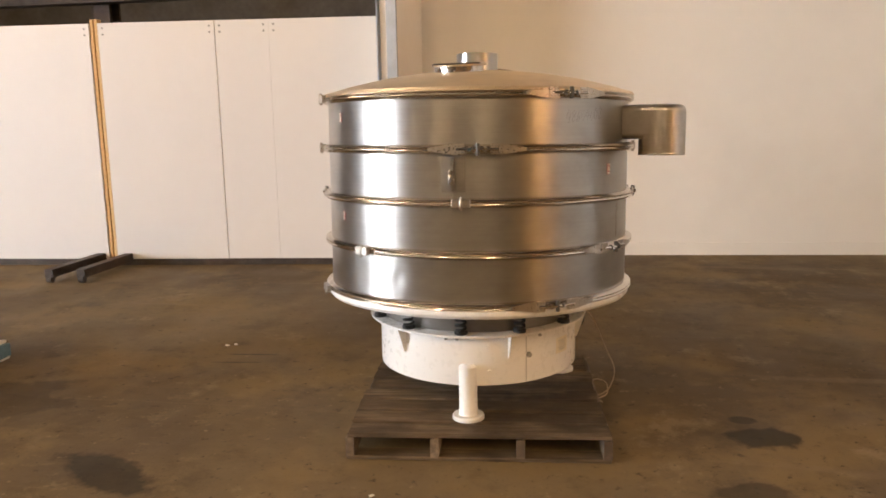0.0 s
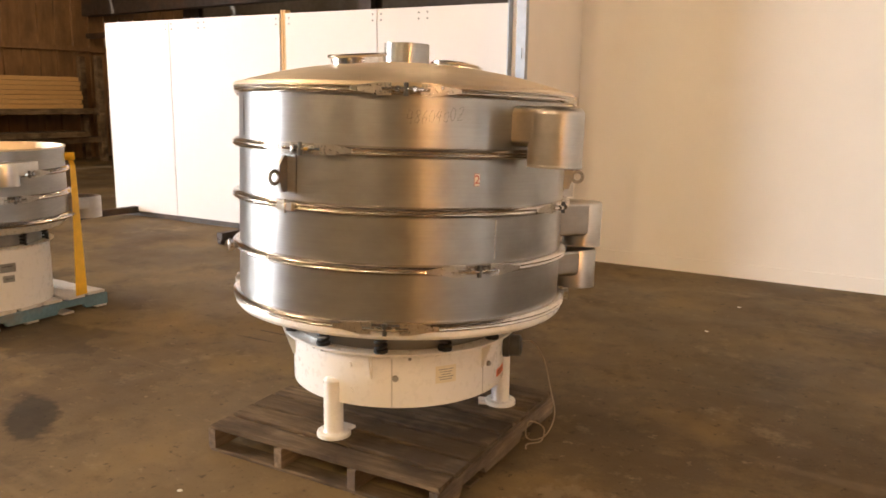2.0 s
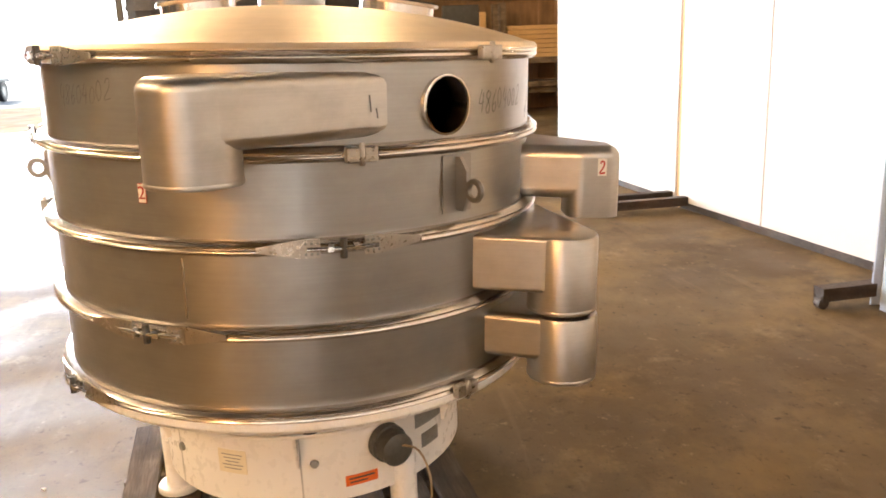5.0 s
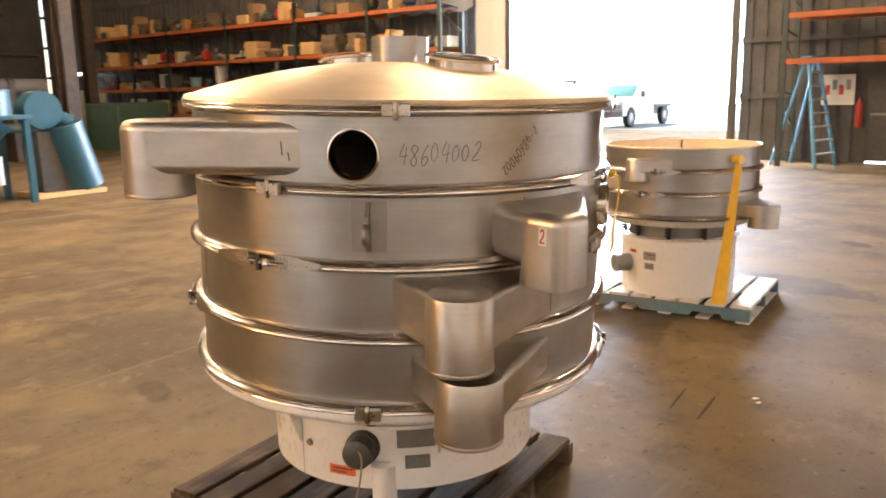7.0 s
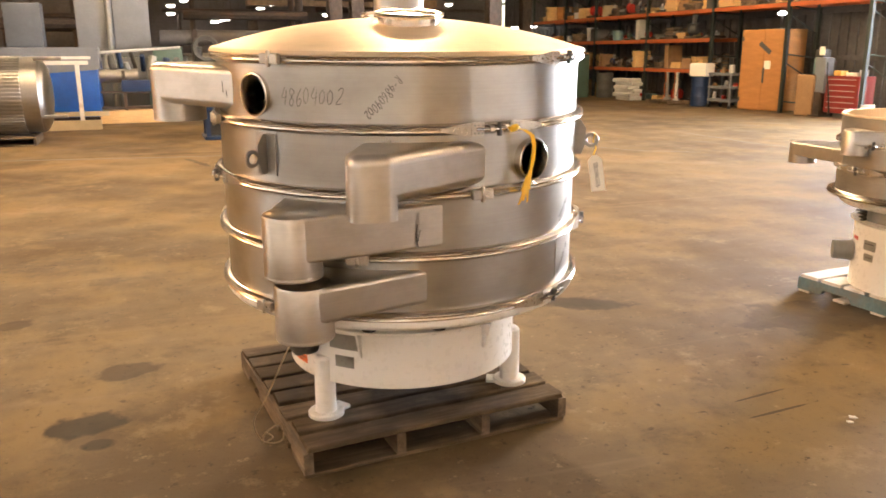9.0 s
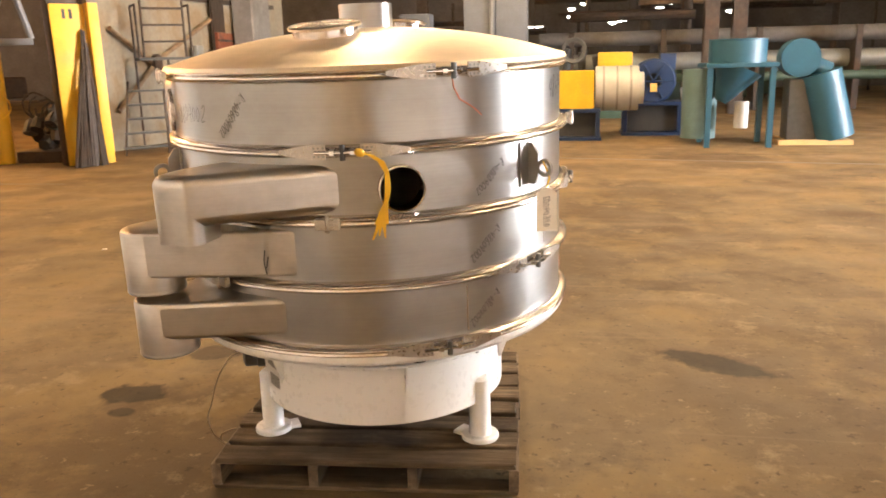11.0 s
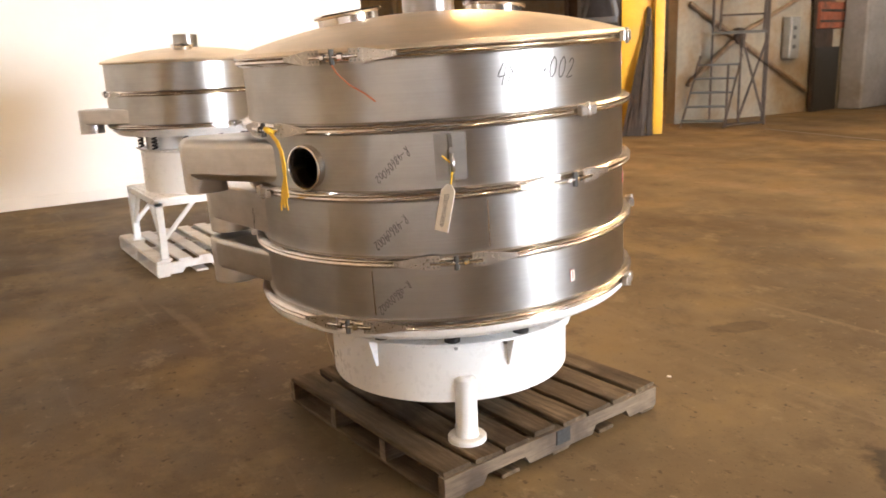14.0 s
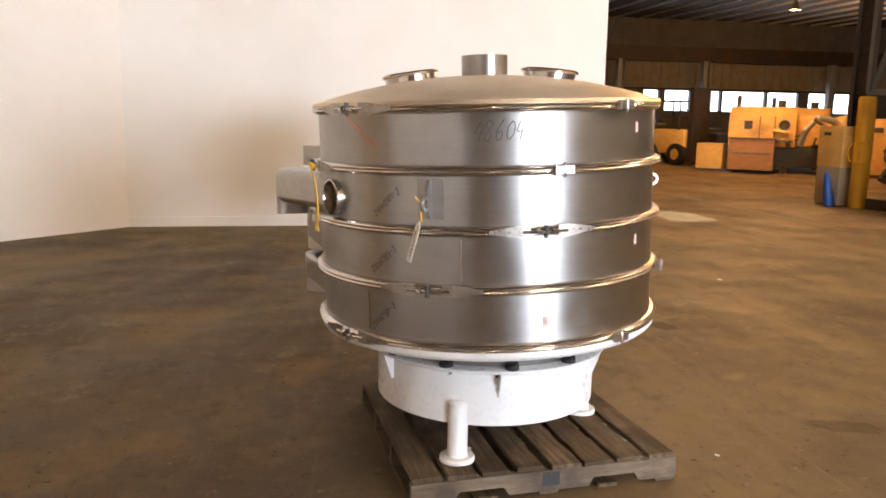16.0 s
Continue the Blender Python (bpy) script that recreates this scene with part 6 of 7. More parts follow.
# open process skid beside it
sk = thing("process_skid", pose(1.0, -17.1, 0), "open machine skid on a pale timber sill with pipes", "skid")
box_part("sill", (0, 0.35, 0.16), (2.0, 0.25, 0.3), LUMBER, sk, "pale timber sill", 0.01)
box_part("sill", (0, -0.35, 0.16), (2.0, 0.25, 0.3), LUMBER, sk, "pale timber sill", 0.01)
for z in (0.36, 0.72):
    box_part("frame_rail", (0, 0.38, z), (2.0, 0.07, 0.06), DARKSTEEL, sk)
for x in (-0.95, -0.3, 0.35, 0.95):
    box_part("frame_post", (x, 0.36, 0.75), (0.07, 0.07, 0.9), DARKSTEEL, sk)
for x in (-0.6, 0.45):
    b = B()
    bm_cyl(b, (x - 0.42, 0.2, 1.08), (x + 0.42, 0.2, 1.08), 0.16, seg=18)
    part("barrel_section", b, STEEL_DULL, sk, "bare metal barrel section")
box_part("motor_box", (0.1, 0.3, 0.86), (0.62, 0.3, 0.26), BLUEP, sk, "", 0.02)
rn = random.Random(17)
for k in range(12):
    b = B()
    x = -0.9 + 0.16 * k
    bm_cyl(b, (x, rn.uniform(-0.1, 0.3), 1.2), (x + rn.uniform(-0.1, 0.1), rn.uniform(-0.1, 0.3), 1.38 + rn.uniform(0, 0.25)), rn.uniform(0.04, 0.09), seg=10)
    part("fitting", b, (DARKGREY, GREYMETAL, BLUEP)[k % 3], sk)
b = B()
bm_cyl(b, (-0.95, 0.1, 1.72), (0.95, 0.1, 1.6), 0.03, seg=8)
part("conduit", b, LIGHTGREY, sk, "pale conduit")
tw = thing("sheet_tower", pose(1.5, -19, 0), "tall grey sheet metal enclosure with a downpipe", "enclosure")
for sx in (-0.43, 0.43):
    for z0, z1 in ((0, 1.5), (1.5, 3.2), (3.2, 5.0), (5.0, 6.6)):
        box_part("sheet_panel", (sx, rn.uniform(-0.01, 0.01), (z0 + z1) / 2), (0.84, 0.5, z1 - z0 - 0.015), BLUEGREY, tw, "", 0.012)
b = B()
bm_cyl(b, (0.1, 0.33, 0.05), (0.1, 0.33, 6.0), 0.06, seg=10)
part("downpipe", b, GREYMETAL, tw)

mo = thing("motor_skid", pose(-0.62, -12.6, 0), "yellow coupling guard with motor on a blue steel skid", "motor")
b = B()
pr = [(0.85, 0.92), (0.85, 1.12), (0.3, 1.3), (-0.42, 1.3), (-0.42, 0.6), (0.2, 0.6)]
lo = [b.verts.new((x, 0.32, z)) for x, z in pr]
hi = [b.verts.new((x, -0.32, z)) for x, z in pr]
b.faces.new(lo)
b.faces.new(hi[::-1])
for i in range(6):
    b.faces.new((lo[i], lo[(i + 1) % 6], hi[(i + 1) % 6], hi[i]))
bevelled(b, 0.02, 2)
part("guard", b, YELLOWP, mo, "bright yellow wedge-shaped guard")
b = B()
bm_cyl(b, (-0.45, -0.1, 0.95), (-1.25, -0.1, 0.95), 0.42, seg=28)
bm_cyl(b, (-1.25, -0.1, 0.95), (-1.35, -0.1, 0.95), 0.3, seg=28)
part("motor_body", b, LIGHTGREY, mo, "pale metal motor drum")
for q in (-0.6, -0.85, -1.1):
    b = B()
    bm_lathe(b, [(0.42, -0.02), (0.432, -0.02), (0.432, 0.02), (0.42, 0.02)], 32, True)
    b.transform(Matrix.Translation((q, -0.1, 0.95)) @ Matrix.Rotation(radians(90), 4, 'Y'))
    part("motor_hoop", b, STEEL_DULL, mo)
for x in (0.5, -0.5):
    box_part("skid_leg", (x, 0.3, 0.29), (0.08, 0.1, 0.5), BLUEP, mo)
    box_part("skid_leg", (x, -0.3, 0.29), (0.08, 0.1, 0.5), BLUEP, mo)
box_part("skid_top", (0, 0, 0.56), (1.1, 0.75, 0.07), BLUEP, mo, "", 0.01)
box_part("skid_base", (0, 0, 0.03), (1.15, 0.8, 0.06), BLUEP, mo, "", 0.01)
# black sheet stands in for the shade inside the open skid
box_part("skid_panel", (0, 0.2, 0.3), (0.92, 0.03, 0.45), BLACK, mo, "black fill put in for the shade inside the open skid")
ym = thing("yellow_gearbox", pose(-1.62, -17.9, -0.0), "yellow gearbox unit on a green stand", "gearbox")
box_part("casing", (0, 0, 1.43), (0.85, 0.6, 0.42), YELLOWP, ym, "", 0.04)
box_part("stand", (0, 0, 0.61), (0.95, 0.7, 1.22), GREENP, ym, "", 0.03)

bl = thing("blower", pose(-2.2, -13.5, 0), "blue centrifugal blower on a blue skid", "blower")
b = B()
bm_lathe(b, [(0.16, -0.16), (0.4, -0.17), (0.44, -0.12), (0.44, 0.12), (0.4, 0.17), (0.16, 0.16)], 36, True)
b.transform(Matrix.Translation((0, 0.1, 1.05)) @ Matrix.Rotation(radians(90), 4, 'X'))
part("scroll", b, BLUEP, bl, "round blue blower housing")
b = B()
bm_lathe(b, [(0.0005, 0.0), (0.17, 0.0), (0.2, 0.03), (0.2, 0.06), (0.0005, 0.06)], 28)
b.transform(Matrix.Translation((0, 0.14, 1.05)) @ Matrix.Rotation(radians(90), 4, 'X'))
part("inlet_screen", b, BLACK, bl, "dark inlet opening")
for k in range(3):
    b = B()
    bm_cyl(b, (-0.36 * math.cos(k * 1.047), 0.29, 1.05 - 0.36 * math.sin(k * 1.047)), (0.36 * math.cos(k * 1.047), 0.29, 1.05 + 0.36 * math.sin(k * 1.047)), 0.016, seg=6)
    part("guard_rod", b, BLUEP, bl)
box_part("outlet_box", (-0.28, -0.1, 1.42), (0.3, 0.4, 0.32), BLUEP, bl, "", 0.02)
b = B()
bm_lathe(b, [(0.0005, -0.25), (0.16, -0.25), (0.19, -0.2), (0.19, 0.2), (0.16, 0.25), (0.0005, 0.25)], 20)
b.transform(Matrix.Translation((-0.1, -0.32, 1.08)) @ Matrix.Rotation(radians(90), 4, 'Y'))
part("drive_motor", b, DARKGREY, bl, "dark drive motor")
box_part("nameplate", (0, 0.315, 0.93), (0.13, 0.02, 0.16), ORANGEP, bl)
box_part("skid_top", (0, 0, 0.62), (1.15, 0.75, 0.07), BLUEP, bl, "", 0.01)
box_part("skid_base", (0, 0, 0.03), (1.2, 0.8, 0.06), BLUEP, bl, "", 0.01)
# black block fills the open skid in place of its inner shade
box_part("skid_panel", (0, 0.05, 0.33), (0.95, 0.4, 0.5), BLACK, bl, "black fill put in for the shade inside the open skid")
for sx in (-0.53, 0.53):
    for sy in (-0.32, 0.32):
        box_part("skid_leg", (sx, sy, 0.33), (0.08, 0.08, 0.54), BLUEP, bl)
b = B()
bm_cyl(b, (-0.55, 0.2, 0.78), (-0.95, 0.2, 0.85), 0.14, 0.06, 16)
part("outlet", b, LIGHTGREY, bl)

hp = thing("teal_hopper", pose(-3.42, -11.4, 0), "teal steel hopper on a blue table frame", "hopper")
for sx in (-0.5, 0.5):
    for sy in (-0.45, 0.45):
        box_part("leg", (sx, sy, 0.66), (0.09, 0.09, 1.32), TEAL, hp)
box_part("table", (0, 0, 1.36), (1.15, 1.05, 0.07), TEAL, hp, "", 0.01)
b = B()
bm_lathe(b, [(0.47, 1.395), (0.47, 1.76), (0.48, 1.77), (0.48, 1.79), (0.45, 1.79), (0.45, 1.5), (0.0005, 1.48)], 40)
part("tub", b, TEAL, hp, "round teal tub")
b = B()
bm_cyl(b, (0.0, 0.1, 1.33), (0.25, 0.1, 0.75), 0.42, 0.1, 20)
part("cone", b, TEAL, hp, "teal cone outlet")
b = B()
bm_cyl(b, (0.55, -0.3, 0.1), (0.55, -0.3, 1.3), 0.3, seg=24)
part("grey_drum", b, TEALD, hp, "grey-teal drum beside the frame")
b = B()
bm_cyl(b, (-0.1, 0.1, 0.3), (-0.1, 0.1, 0.75), 0.12, seg=12)
part("canister", b, LIGHTGREY, hp)
t2 = thing("teal_cyclone", pose(-4.75, -11.75, 0), "teal cyclone with fan housing and slanted body", "cyclone")
b = B()
bm_cyl(b, (-0.35, 0.2, 0.1), (-0.05, 0.2, 1.2), 0.34, seg=24)
part("body", b, TEAL, t2)
b = B()
bm_cyl(b, (0.3, 0.0, 1.45), (0.3, 0.35, 1.45), 0.32, seg=24)
bm_cyl(b, (0.3, 0.1, 1.45), (-0.2, 0.2, 1.2), 0.16, seg=16)
part("fan_housing", b, TEAL, t2)
box_part("stand", (0.2, 0.1, 0.55), (0.5, 0.5, 1.1), DARKGREY, t2, "", 0.03)
box_part("foot", (0, 0.1, 0.04), (1.2, 0.8, 0.08), LUMBER, t2)
# long pipes and benches further back
for z, y, r_, mm, lab in ((2.0, -20.2, 0.2, SIDING, "long dull pipe on racks"), (1.35, -20.6, 0.24, GREYMETAL, "long grey pipe on racks"), (0.9, -20.0, 0.12, GREENP, "long green machine bed")):
    b = B()
    bm_cyl(b, (-9, y, z), (0.4, y, z), r_, seg=16)
    e = whole("long_pipe", b, mm, lab, "pipe", None, "long pipes")
for x in (-8, -5.5, -3, -0.5):
    b = B()
    bm_box(b, (x, -20.4, 1.1), (0.15, 0.9, 2.2))
    whole("pipe_rack_post", b, DARKSTEEL, "dark post of the pipe rack", "post", None, "pipe rack posts")
gm = thing("green_lathe", pose(-0.3, -18.2, 0), "green machine tool with dark hand wheels", "machine")
box_part("bed", (0, 0, 0.6), (2.2, 0.9, 1.2), GREENP, gm, "", 0.05)
box_part("headstock", (0.6, 0, 1.45), (0.7, 0.7, 0.6), GREENP, gm, "", 0.06)
b = B()
bm_lathe(b, [(0.22, -0.04), (0.3, -0.05), (0.33, 0), (0.3, 0.05), (0.22, 0.04)], 24, True)
b.transform(Matrix.Translation((-0.3, 0.4, 1.7)) @ Matrix.Rotation(radians(90), 4, 'X'))
part("hand_wheel", b, DARKGREY, gm)
for k in range(5):
    b = B()
    bm_cyl(b, (-0.9 + 0.4 * k, 0.1, 1.2), (-0.85 + 0.35 * k, 0.15, 1.55 + 0.1 * (k % 3)), 0.1, seg=10)
    part("fitting", b, DARKGREY, gm)
for x, y in ((-3.9, -17.8), (-4.7, -18.6), (-8.5, -18), (-12.5, -24), (4.5, -24), (-3, -27)):
    h_column(x, y, 0.34, TOP - 0.01, DARKSTEEL, "brown steel building column")
# roof edge beam and far tube lights to the south
b = B()
bm_box(b, (-6.2, -26, 4.4), (7.0, 0.4, 2.4))
structure("trim_roof_beam", b, RUSTBAR, "rust-brown roof beam to the south")
rn = random.Random(9)
for k, (x, z) in enumerate(((1.29, 2.71), (0.93, 2.71), (-0.35, 3.37), (-0.33, 3.08), (-0.84, 3.57), (-1.95, 2.8), (-2.19, 2.87), (-2.43, 2.91), (-2.74, 2.94), (-3.75, 3.3), (-4.19, 3.48), (-6.4, 3.1), (-8.4, 3.4), (-10.2, 4), (-11.8, 3.6))):
    e = thing("tube_light", pose(x, -30, z), "small bright fluorescent fixture far away", "lamp", "far tube lights")
    box_part("housing", (0, 0, 0.05), (0.4, 0.2, 0.06), GREYMETAL, e)
    b = B()
    bmesh.ops.create_uvsphere(b, u_segments=14, v_segments=8, radius=0.1, matrix=Matrix.Translation((0, 0, -0.01)) @ Matrix.Diagonal((1.5, 1, 0.7, 1)))
    part("tube", b, TUBE, e)
    b = B()
    for s in (-0.15, 0.15):
        bm_cyl(b, (s, 0, 0.07), (s, 0, TOP - z + 0.02), 0.008, seg=5)
    part("hanger", b, DARKSTEEL, e)
e = thing("tube_light", pose(-15.3, -29.8, 2.65), "long fluorescent fixture over a pale doorway", "lamp", "far tube lights")
box_part("housing", (0, 0, 0.06), (0.2, 2.4, 0.06), GREYMETAL, e)
box_part("tube", (0, 0, 0), (0.1, 2.3, 0.06), TUBE, e)
b = B()
for s in (-0.9, 0.9):
    bm_cyl(b, (0, s, 0.08), (0, s, TOP - 2.63), 0.008, seg=5)
part("hanger", b, DARKSTEEL, e)
b = B()
bm_box(b, (0, 0, 1.0), (0.05, 2.2, 2.0))
whole("pale_partition", b, TAN, "pale sheet partition under the far light", "partition", pose(-15.7, -29.6, 0))
b = B()
for k in range(34):
    bm_box(b, (rn.uniform(-13, 6), rn.uniform(-31, -22), rn.uniform(0.3, 0.9)), (rn.uniform(0.6, 2.2), rn.uniform(0.6, 1.6), rn.uniform(0.6, 1.9)), rn.uniform(0, 90))
bevelled(b, 0.06, 1)
tagged(part("far_machinery", b, GREENP), "dim far rows of green and grey machinery", "machinery", kind="stuff")

# dim overhead pipes and frames in the far south bay
b = B()
for k in range(26):
    x, y, z = rn.uniform(-12, 5), rn.uniform(-31, -22), rn.uniform(2.2, 4.6)
    if k % 3 == 0:
        bm_cyl(b, (x, y, 0), (x, y, z + 0.8), rn.uniform(0.05, 0.14), seg=8)
    else:
        bm_cyl(b, (x - rn.uniform(1, 3), y, z), (x + rn.uniform(1, 3), y + rn.uniform(-0.3, 0.3), z), rn.uniform(0.04, 0.16), seg=8)
tagged(part("far_pipework", b, DARKSTEEL), "dim dark pipework and posts far away", "pipework", kind="stuff")

turn_plan(SOUTH_FIRST, (-1.0, 2.8), 0.25)
# ---- west wall: racks and clutter ----
WEST_FIRST = made_so_far()
RX = -15.2


def rack(y0, y1, levels, label, top=4.3):
    e = thing("pallet_rack", pose(0, 0, 0), label, "rack", "pallet racks")
    for y in (y0, y1):
        for x in (RX - 0.5, RX + 0.5):
            box_part("upright", (x, y, top / 2), (0.08, 0.1, top), RACKBL, e)
        for k in range(int(top / 0.6)):
            b = B()
            bm_cyl(b, (RX - 0.5, y, 0.2 + k * 0.6), (RX + 0.5, y, 0.2 + k * 0.6 + (0.5 if k % 2 else 0.1)), 0.018, seg=6)
            part("lacing", b, RACKBL, e)
    for z in levels:
        for x in (RX - 0.5, RX + 0.5):
            box_part("beam", (x, (y0 + y1) / 2, z - 0.05), (0.05, y1 - y0 - 0.1, 0.1), RACKOR, e, "orange rack beam")
        box_part("shelf_board", (RX, (y0 + y1) / 2, z + 0.009), (0.94, y1 - y0 - 0.12, 0.016), WOODS, e)
    return e


def clutter(y0, y1, z, seed, zmax=0.7):
    r2 = random.Random(seed)
    y = y0 + 0.2
    while y < y1 - 0.3:
        w = r2.choice((0.16, 0.2, 0.26, 0.34, 0.45, 0.6))
        h = r2.uniform(0.2, zmax) * r2.choice((0.6, 0.85, 1.0))
        k = r2.random()
        yy, x = y + w / 2, RX + r2.uniform(-0.05, 0.25)
        if k < 0.17:
            b = B()
            bm_box(b, (0, 0, h / 2), (0.5, w * 0.9, h))
            bm_box(b, (0, 0, h + 0.004), (0.12, w * 0.9, 0.006))
            bevelled(b, 0.008, 1)
            whole("carton", b, (CARD, CARD, DARKGREY, TAN, LIGHTGREY, PLYCAB)[r2.randrange(6)], "brown cardboard carton on the rack", "box", pose(x, yy, z, 0, 0, r2.uniform(-14, 14)), "rack cartons")
        elif k < 0.27:
            b = B()
            bm_lathe(b, [(0.0005, 0), (w * 0.3, 0), (w * 0.34, h * 0.9), (w * 0.36, h * 0.92), (w * 0.36, h), (0.0005, h * 0.98)], 18)
            whole("bucket", b, (LIGHTGREY, TEALD, RED, DARKGREY)[r2.randrange(4)], "round bucket standing on the rack", "bucket", pose(x, yy, z), "rack buckets")
        elif k < 0.56:
            e = thing("small_machine", pose(x, yy, z, 0, 0, r2.uniform(-25, 25)), "small dark machine part on the rack", "machine part", "rack machine parts")
            mm = (DARKGREY, GREENP, GREYMETAL, DARKSTEEL, BLUEP, RED)[r2.randrange(6)]
            box_part("base", (0, 0, 0.03), (0.45, w * 0.85, 0.06), DARKSTEEL, e, "", 0.01)
            b = B()
            bm_lathe(b, [(0.0005, -w * 0.38), (h * 0.2, -w * 0.38), (h * 0.24, -w * 0.3), (h * 0.24, w * 0.12), (h * 0.3, w * 0.14), (h * 0.3, w * 0.2), (h * 0.12, w * 0.24), (h * 0.12, w * 0.38), (0.0005, w * 0.38)], 16)
            b.transform(Matrix.Translation((0, 0, 0.06 + h * 0.3)) @ Matrix.Rotation(radians(90), 4, 'X'))
            part("housing", b, mm, e)
            b = B()
            bm_cyl(b, (0, 0, 0.06 + h * 0.4), (r2.uniform(-0.05, 0.05), w * 0.1, h), h * 0.09, h * 0.12, 10)
            part("stub", b, (GREYMETAL, DARKGREY, LIGHTGREY)[r2.randrange(3)], e)
        elif k < 0.72:
            e = thing("slatted_crate", pose(x, yy, z, 0, 0, r2.uniform(-8, 8)), "open slatted crate of dark parts on the rack", "crate", "rack crates")
            for i in range(4):
                box_part("slat", (0.25, 0, h * (0.12 + 0.2 * i)), (0.02, w * 0.95, h * 0.13), WOODS, e)
                box_part("slat", (-0.25, 0, h * (0.12 + 0.2 * i)), (0.02, w * 0.95, h * 0.13), WOODS, e)
            box_part("crate_floor", (0, 0, 0.012), (0.48, w * 0.93, 0.02), WOODS, e)
            for i in range(3):
                b = B()
                bm_cyl(b, (r2.uniform(-0.15, 0.15), -w * 0.3, 0.1 + h * 0.22 * i), (r2.uniform(-0.15, 0.15), w * 0.3, 0.12 + h * 0.26 * i), 0.07, seg=9)
                part("contents", b, (DARKGREY, GREYMETAL, DARKSTEEL)[i], e)
        else:
            e = thing("lumber_stack", pose(x, yy, z), "stack of short boards on the rack", "lumber", "rack lumber")
            mm = LUMBER if r2.random() < 0.5 else WOODS
            for i in range(max(2, int(h / 0.09))):
                box_part("board", (r2.uniform(-0.03, 0.03), 0, 0.045 + i * 0.089), (0.6, w * r2.uniform(0.85, 1.05), 0.088), mm, e, "", 0.005, r2.uniform(-3, 3))
        if h < 0.45 and r2.random() < 0.5:
            b = B()
            bm_box(b, (0, 0, 0.09), (0.34, w * 0.5, 0.17))
            bevelled(b, 0.012, 1)
            whole("parts_bin", b, (DARKGREY, TEALD, WOODS, GREYMETAL, RED)[r2.randrange(5)], "small parts bin pushed to the back of the rack", "bin", pose(RX - 0.3, yy, z), "rack bins")
        y += w + r2.choice((0.0, 0.02, 0.05, 0.2))


ys = [-27.4, -24.7, -22.5, -19.3, -16.1, -13.2, -10.7]
for i in range(6):
    lv = [1.05, 1.95, 2.78, 3.85] if i < 4 else [2.78, 3.85]
    rack(ys[i], ys[i + 1], lv, "tall pallet rack with orange beams loaded with boxes and parts")
    for j, z in enumerate([0.0] * (i < 4) + lv):
        clutter(ys[i], ys[i + 1], z + (0.018 if z else 0), 40 + i * 7 + j, 0.72)
rack(-2.2, 2.05, [2.12, 3.0], "pallet rack with orange beams over a dark door", 4.2)
for k in range(6):
    b = B()
    bm_box(b, (0, 0, 0.04), (0.8, 1.3, 0.028))
    bevelled(b, 0.004, 1)
    whole("plank_layer", b, WOODS, "brown planks stacked on the rack", "lumber", pose(RX, 0.1, 2.14 + 0.045 * k), "rack lumber")
for y, w, h in ((1.5, 0.45, 0.12), (0.9, 0.5, 0.1), (1.2, 0.18, 0.22)):
    b = B()
    bm_box(b, (0, 0, h / 2), (0.4, w, h))
    bevelled(b, 0.01, 1)
    whole("carton", b, PAPER if h > 0.2 else RACKOR, "small box on the rack shelf", "box", pose(RX + 0.2, y, 2.14), "rack cartons")
b = B()
bm_box(b, (0, 0, 1.02), (0.06, 0.92, 2.04))
dd = whole("door_1", b, DARKGREY, "closed dark steel door with light under it", "door", pose(-15.98, -0.36, 0), kind="structure")
box_part("door_bar", (0.05, 0, 1.0), (0.03, 0.8, 0.05), GREYMETAL, dd)
box_part("door_gap", (0.04, 0, 0.025), (0.01, 0.86, 0.04), GLOWSKY, dd, "daylight under the door")
b = B()
bm_box(b, (0, 0, 0), (0.02, 0.62, 0.62))
nb = whole("notice_board", b, PAPER, "pale notice board with papers", "notice board", pose(-15.989, -1.4, 1.5))
for k in range(4):
    box_part("print_bar", (0.013, -0.2 + 0.13 * k, 0.1 * (k % 2)), (0.004, 0.09, 0.2), (RED, GREYMETAL)[k % 2], nb)
b = B()
bm_cyl(b, (0, 0, 0), (0, 0, 0.5), 0.07, seg=14)
bm_cyl(b, (0, 0, 0.5), (0, 0, 0.58), 0.03, seg=10)
whole("fire_extinguisher", b, RED, "red fire extinguisher hung beside the dark door", "extinguisher", pose(-15.8, -0.95, 0.75))


def step_ladder(m):
    e = thing("step_ladder", m, "light blue fibreglass step ladder standing open", "ladder")
    for s in (-1, 1):
        b = B()
        bm_cyl(b, (0.45, s * 0.36, 0), (0.05, s * 0.16, 2.12), 0.035, seg=8)
        part("front_rail", b, LADDERB, e)
        b = B()
        bm_cyl(b, (-0.55, s * 0.34, 0), (-0.02, s * 0.17, 2.08), 0.028, seg=8)
        part("rear_rail", b, LADDERB, e)
    for k in range(7):
        t = (k + 1) / 8
        box_part("step", (0.45 - 0.4 * t, 0, 2.12 * t), (0.09, 2 * (0.36 - 0.2 * t), 0.03), LIGHTGREY, e)
    box_part("top_cap", (0.02, 0, 2.14), (0.22, 0.42, 0.06), LADDERB, e, "", 0.01)


step_ladder(pose(-15.0, -1.75, 0, 0, 0, 70))
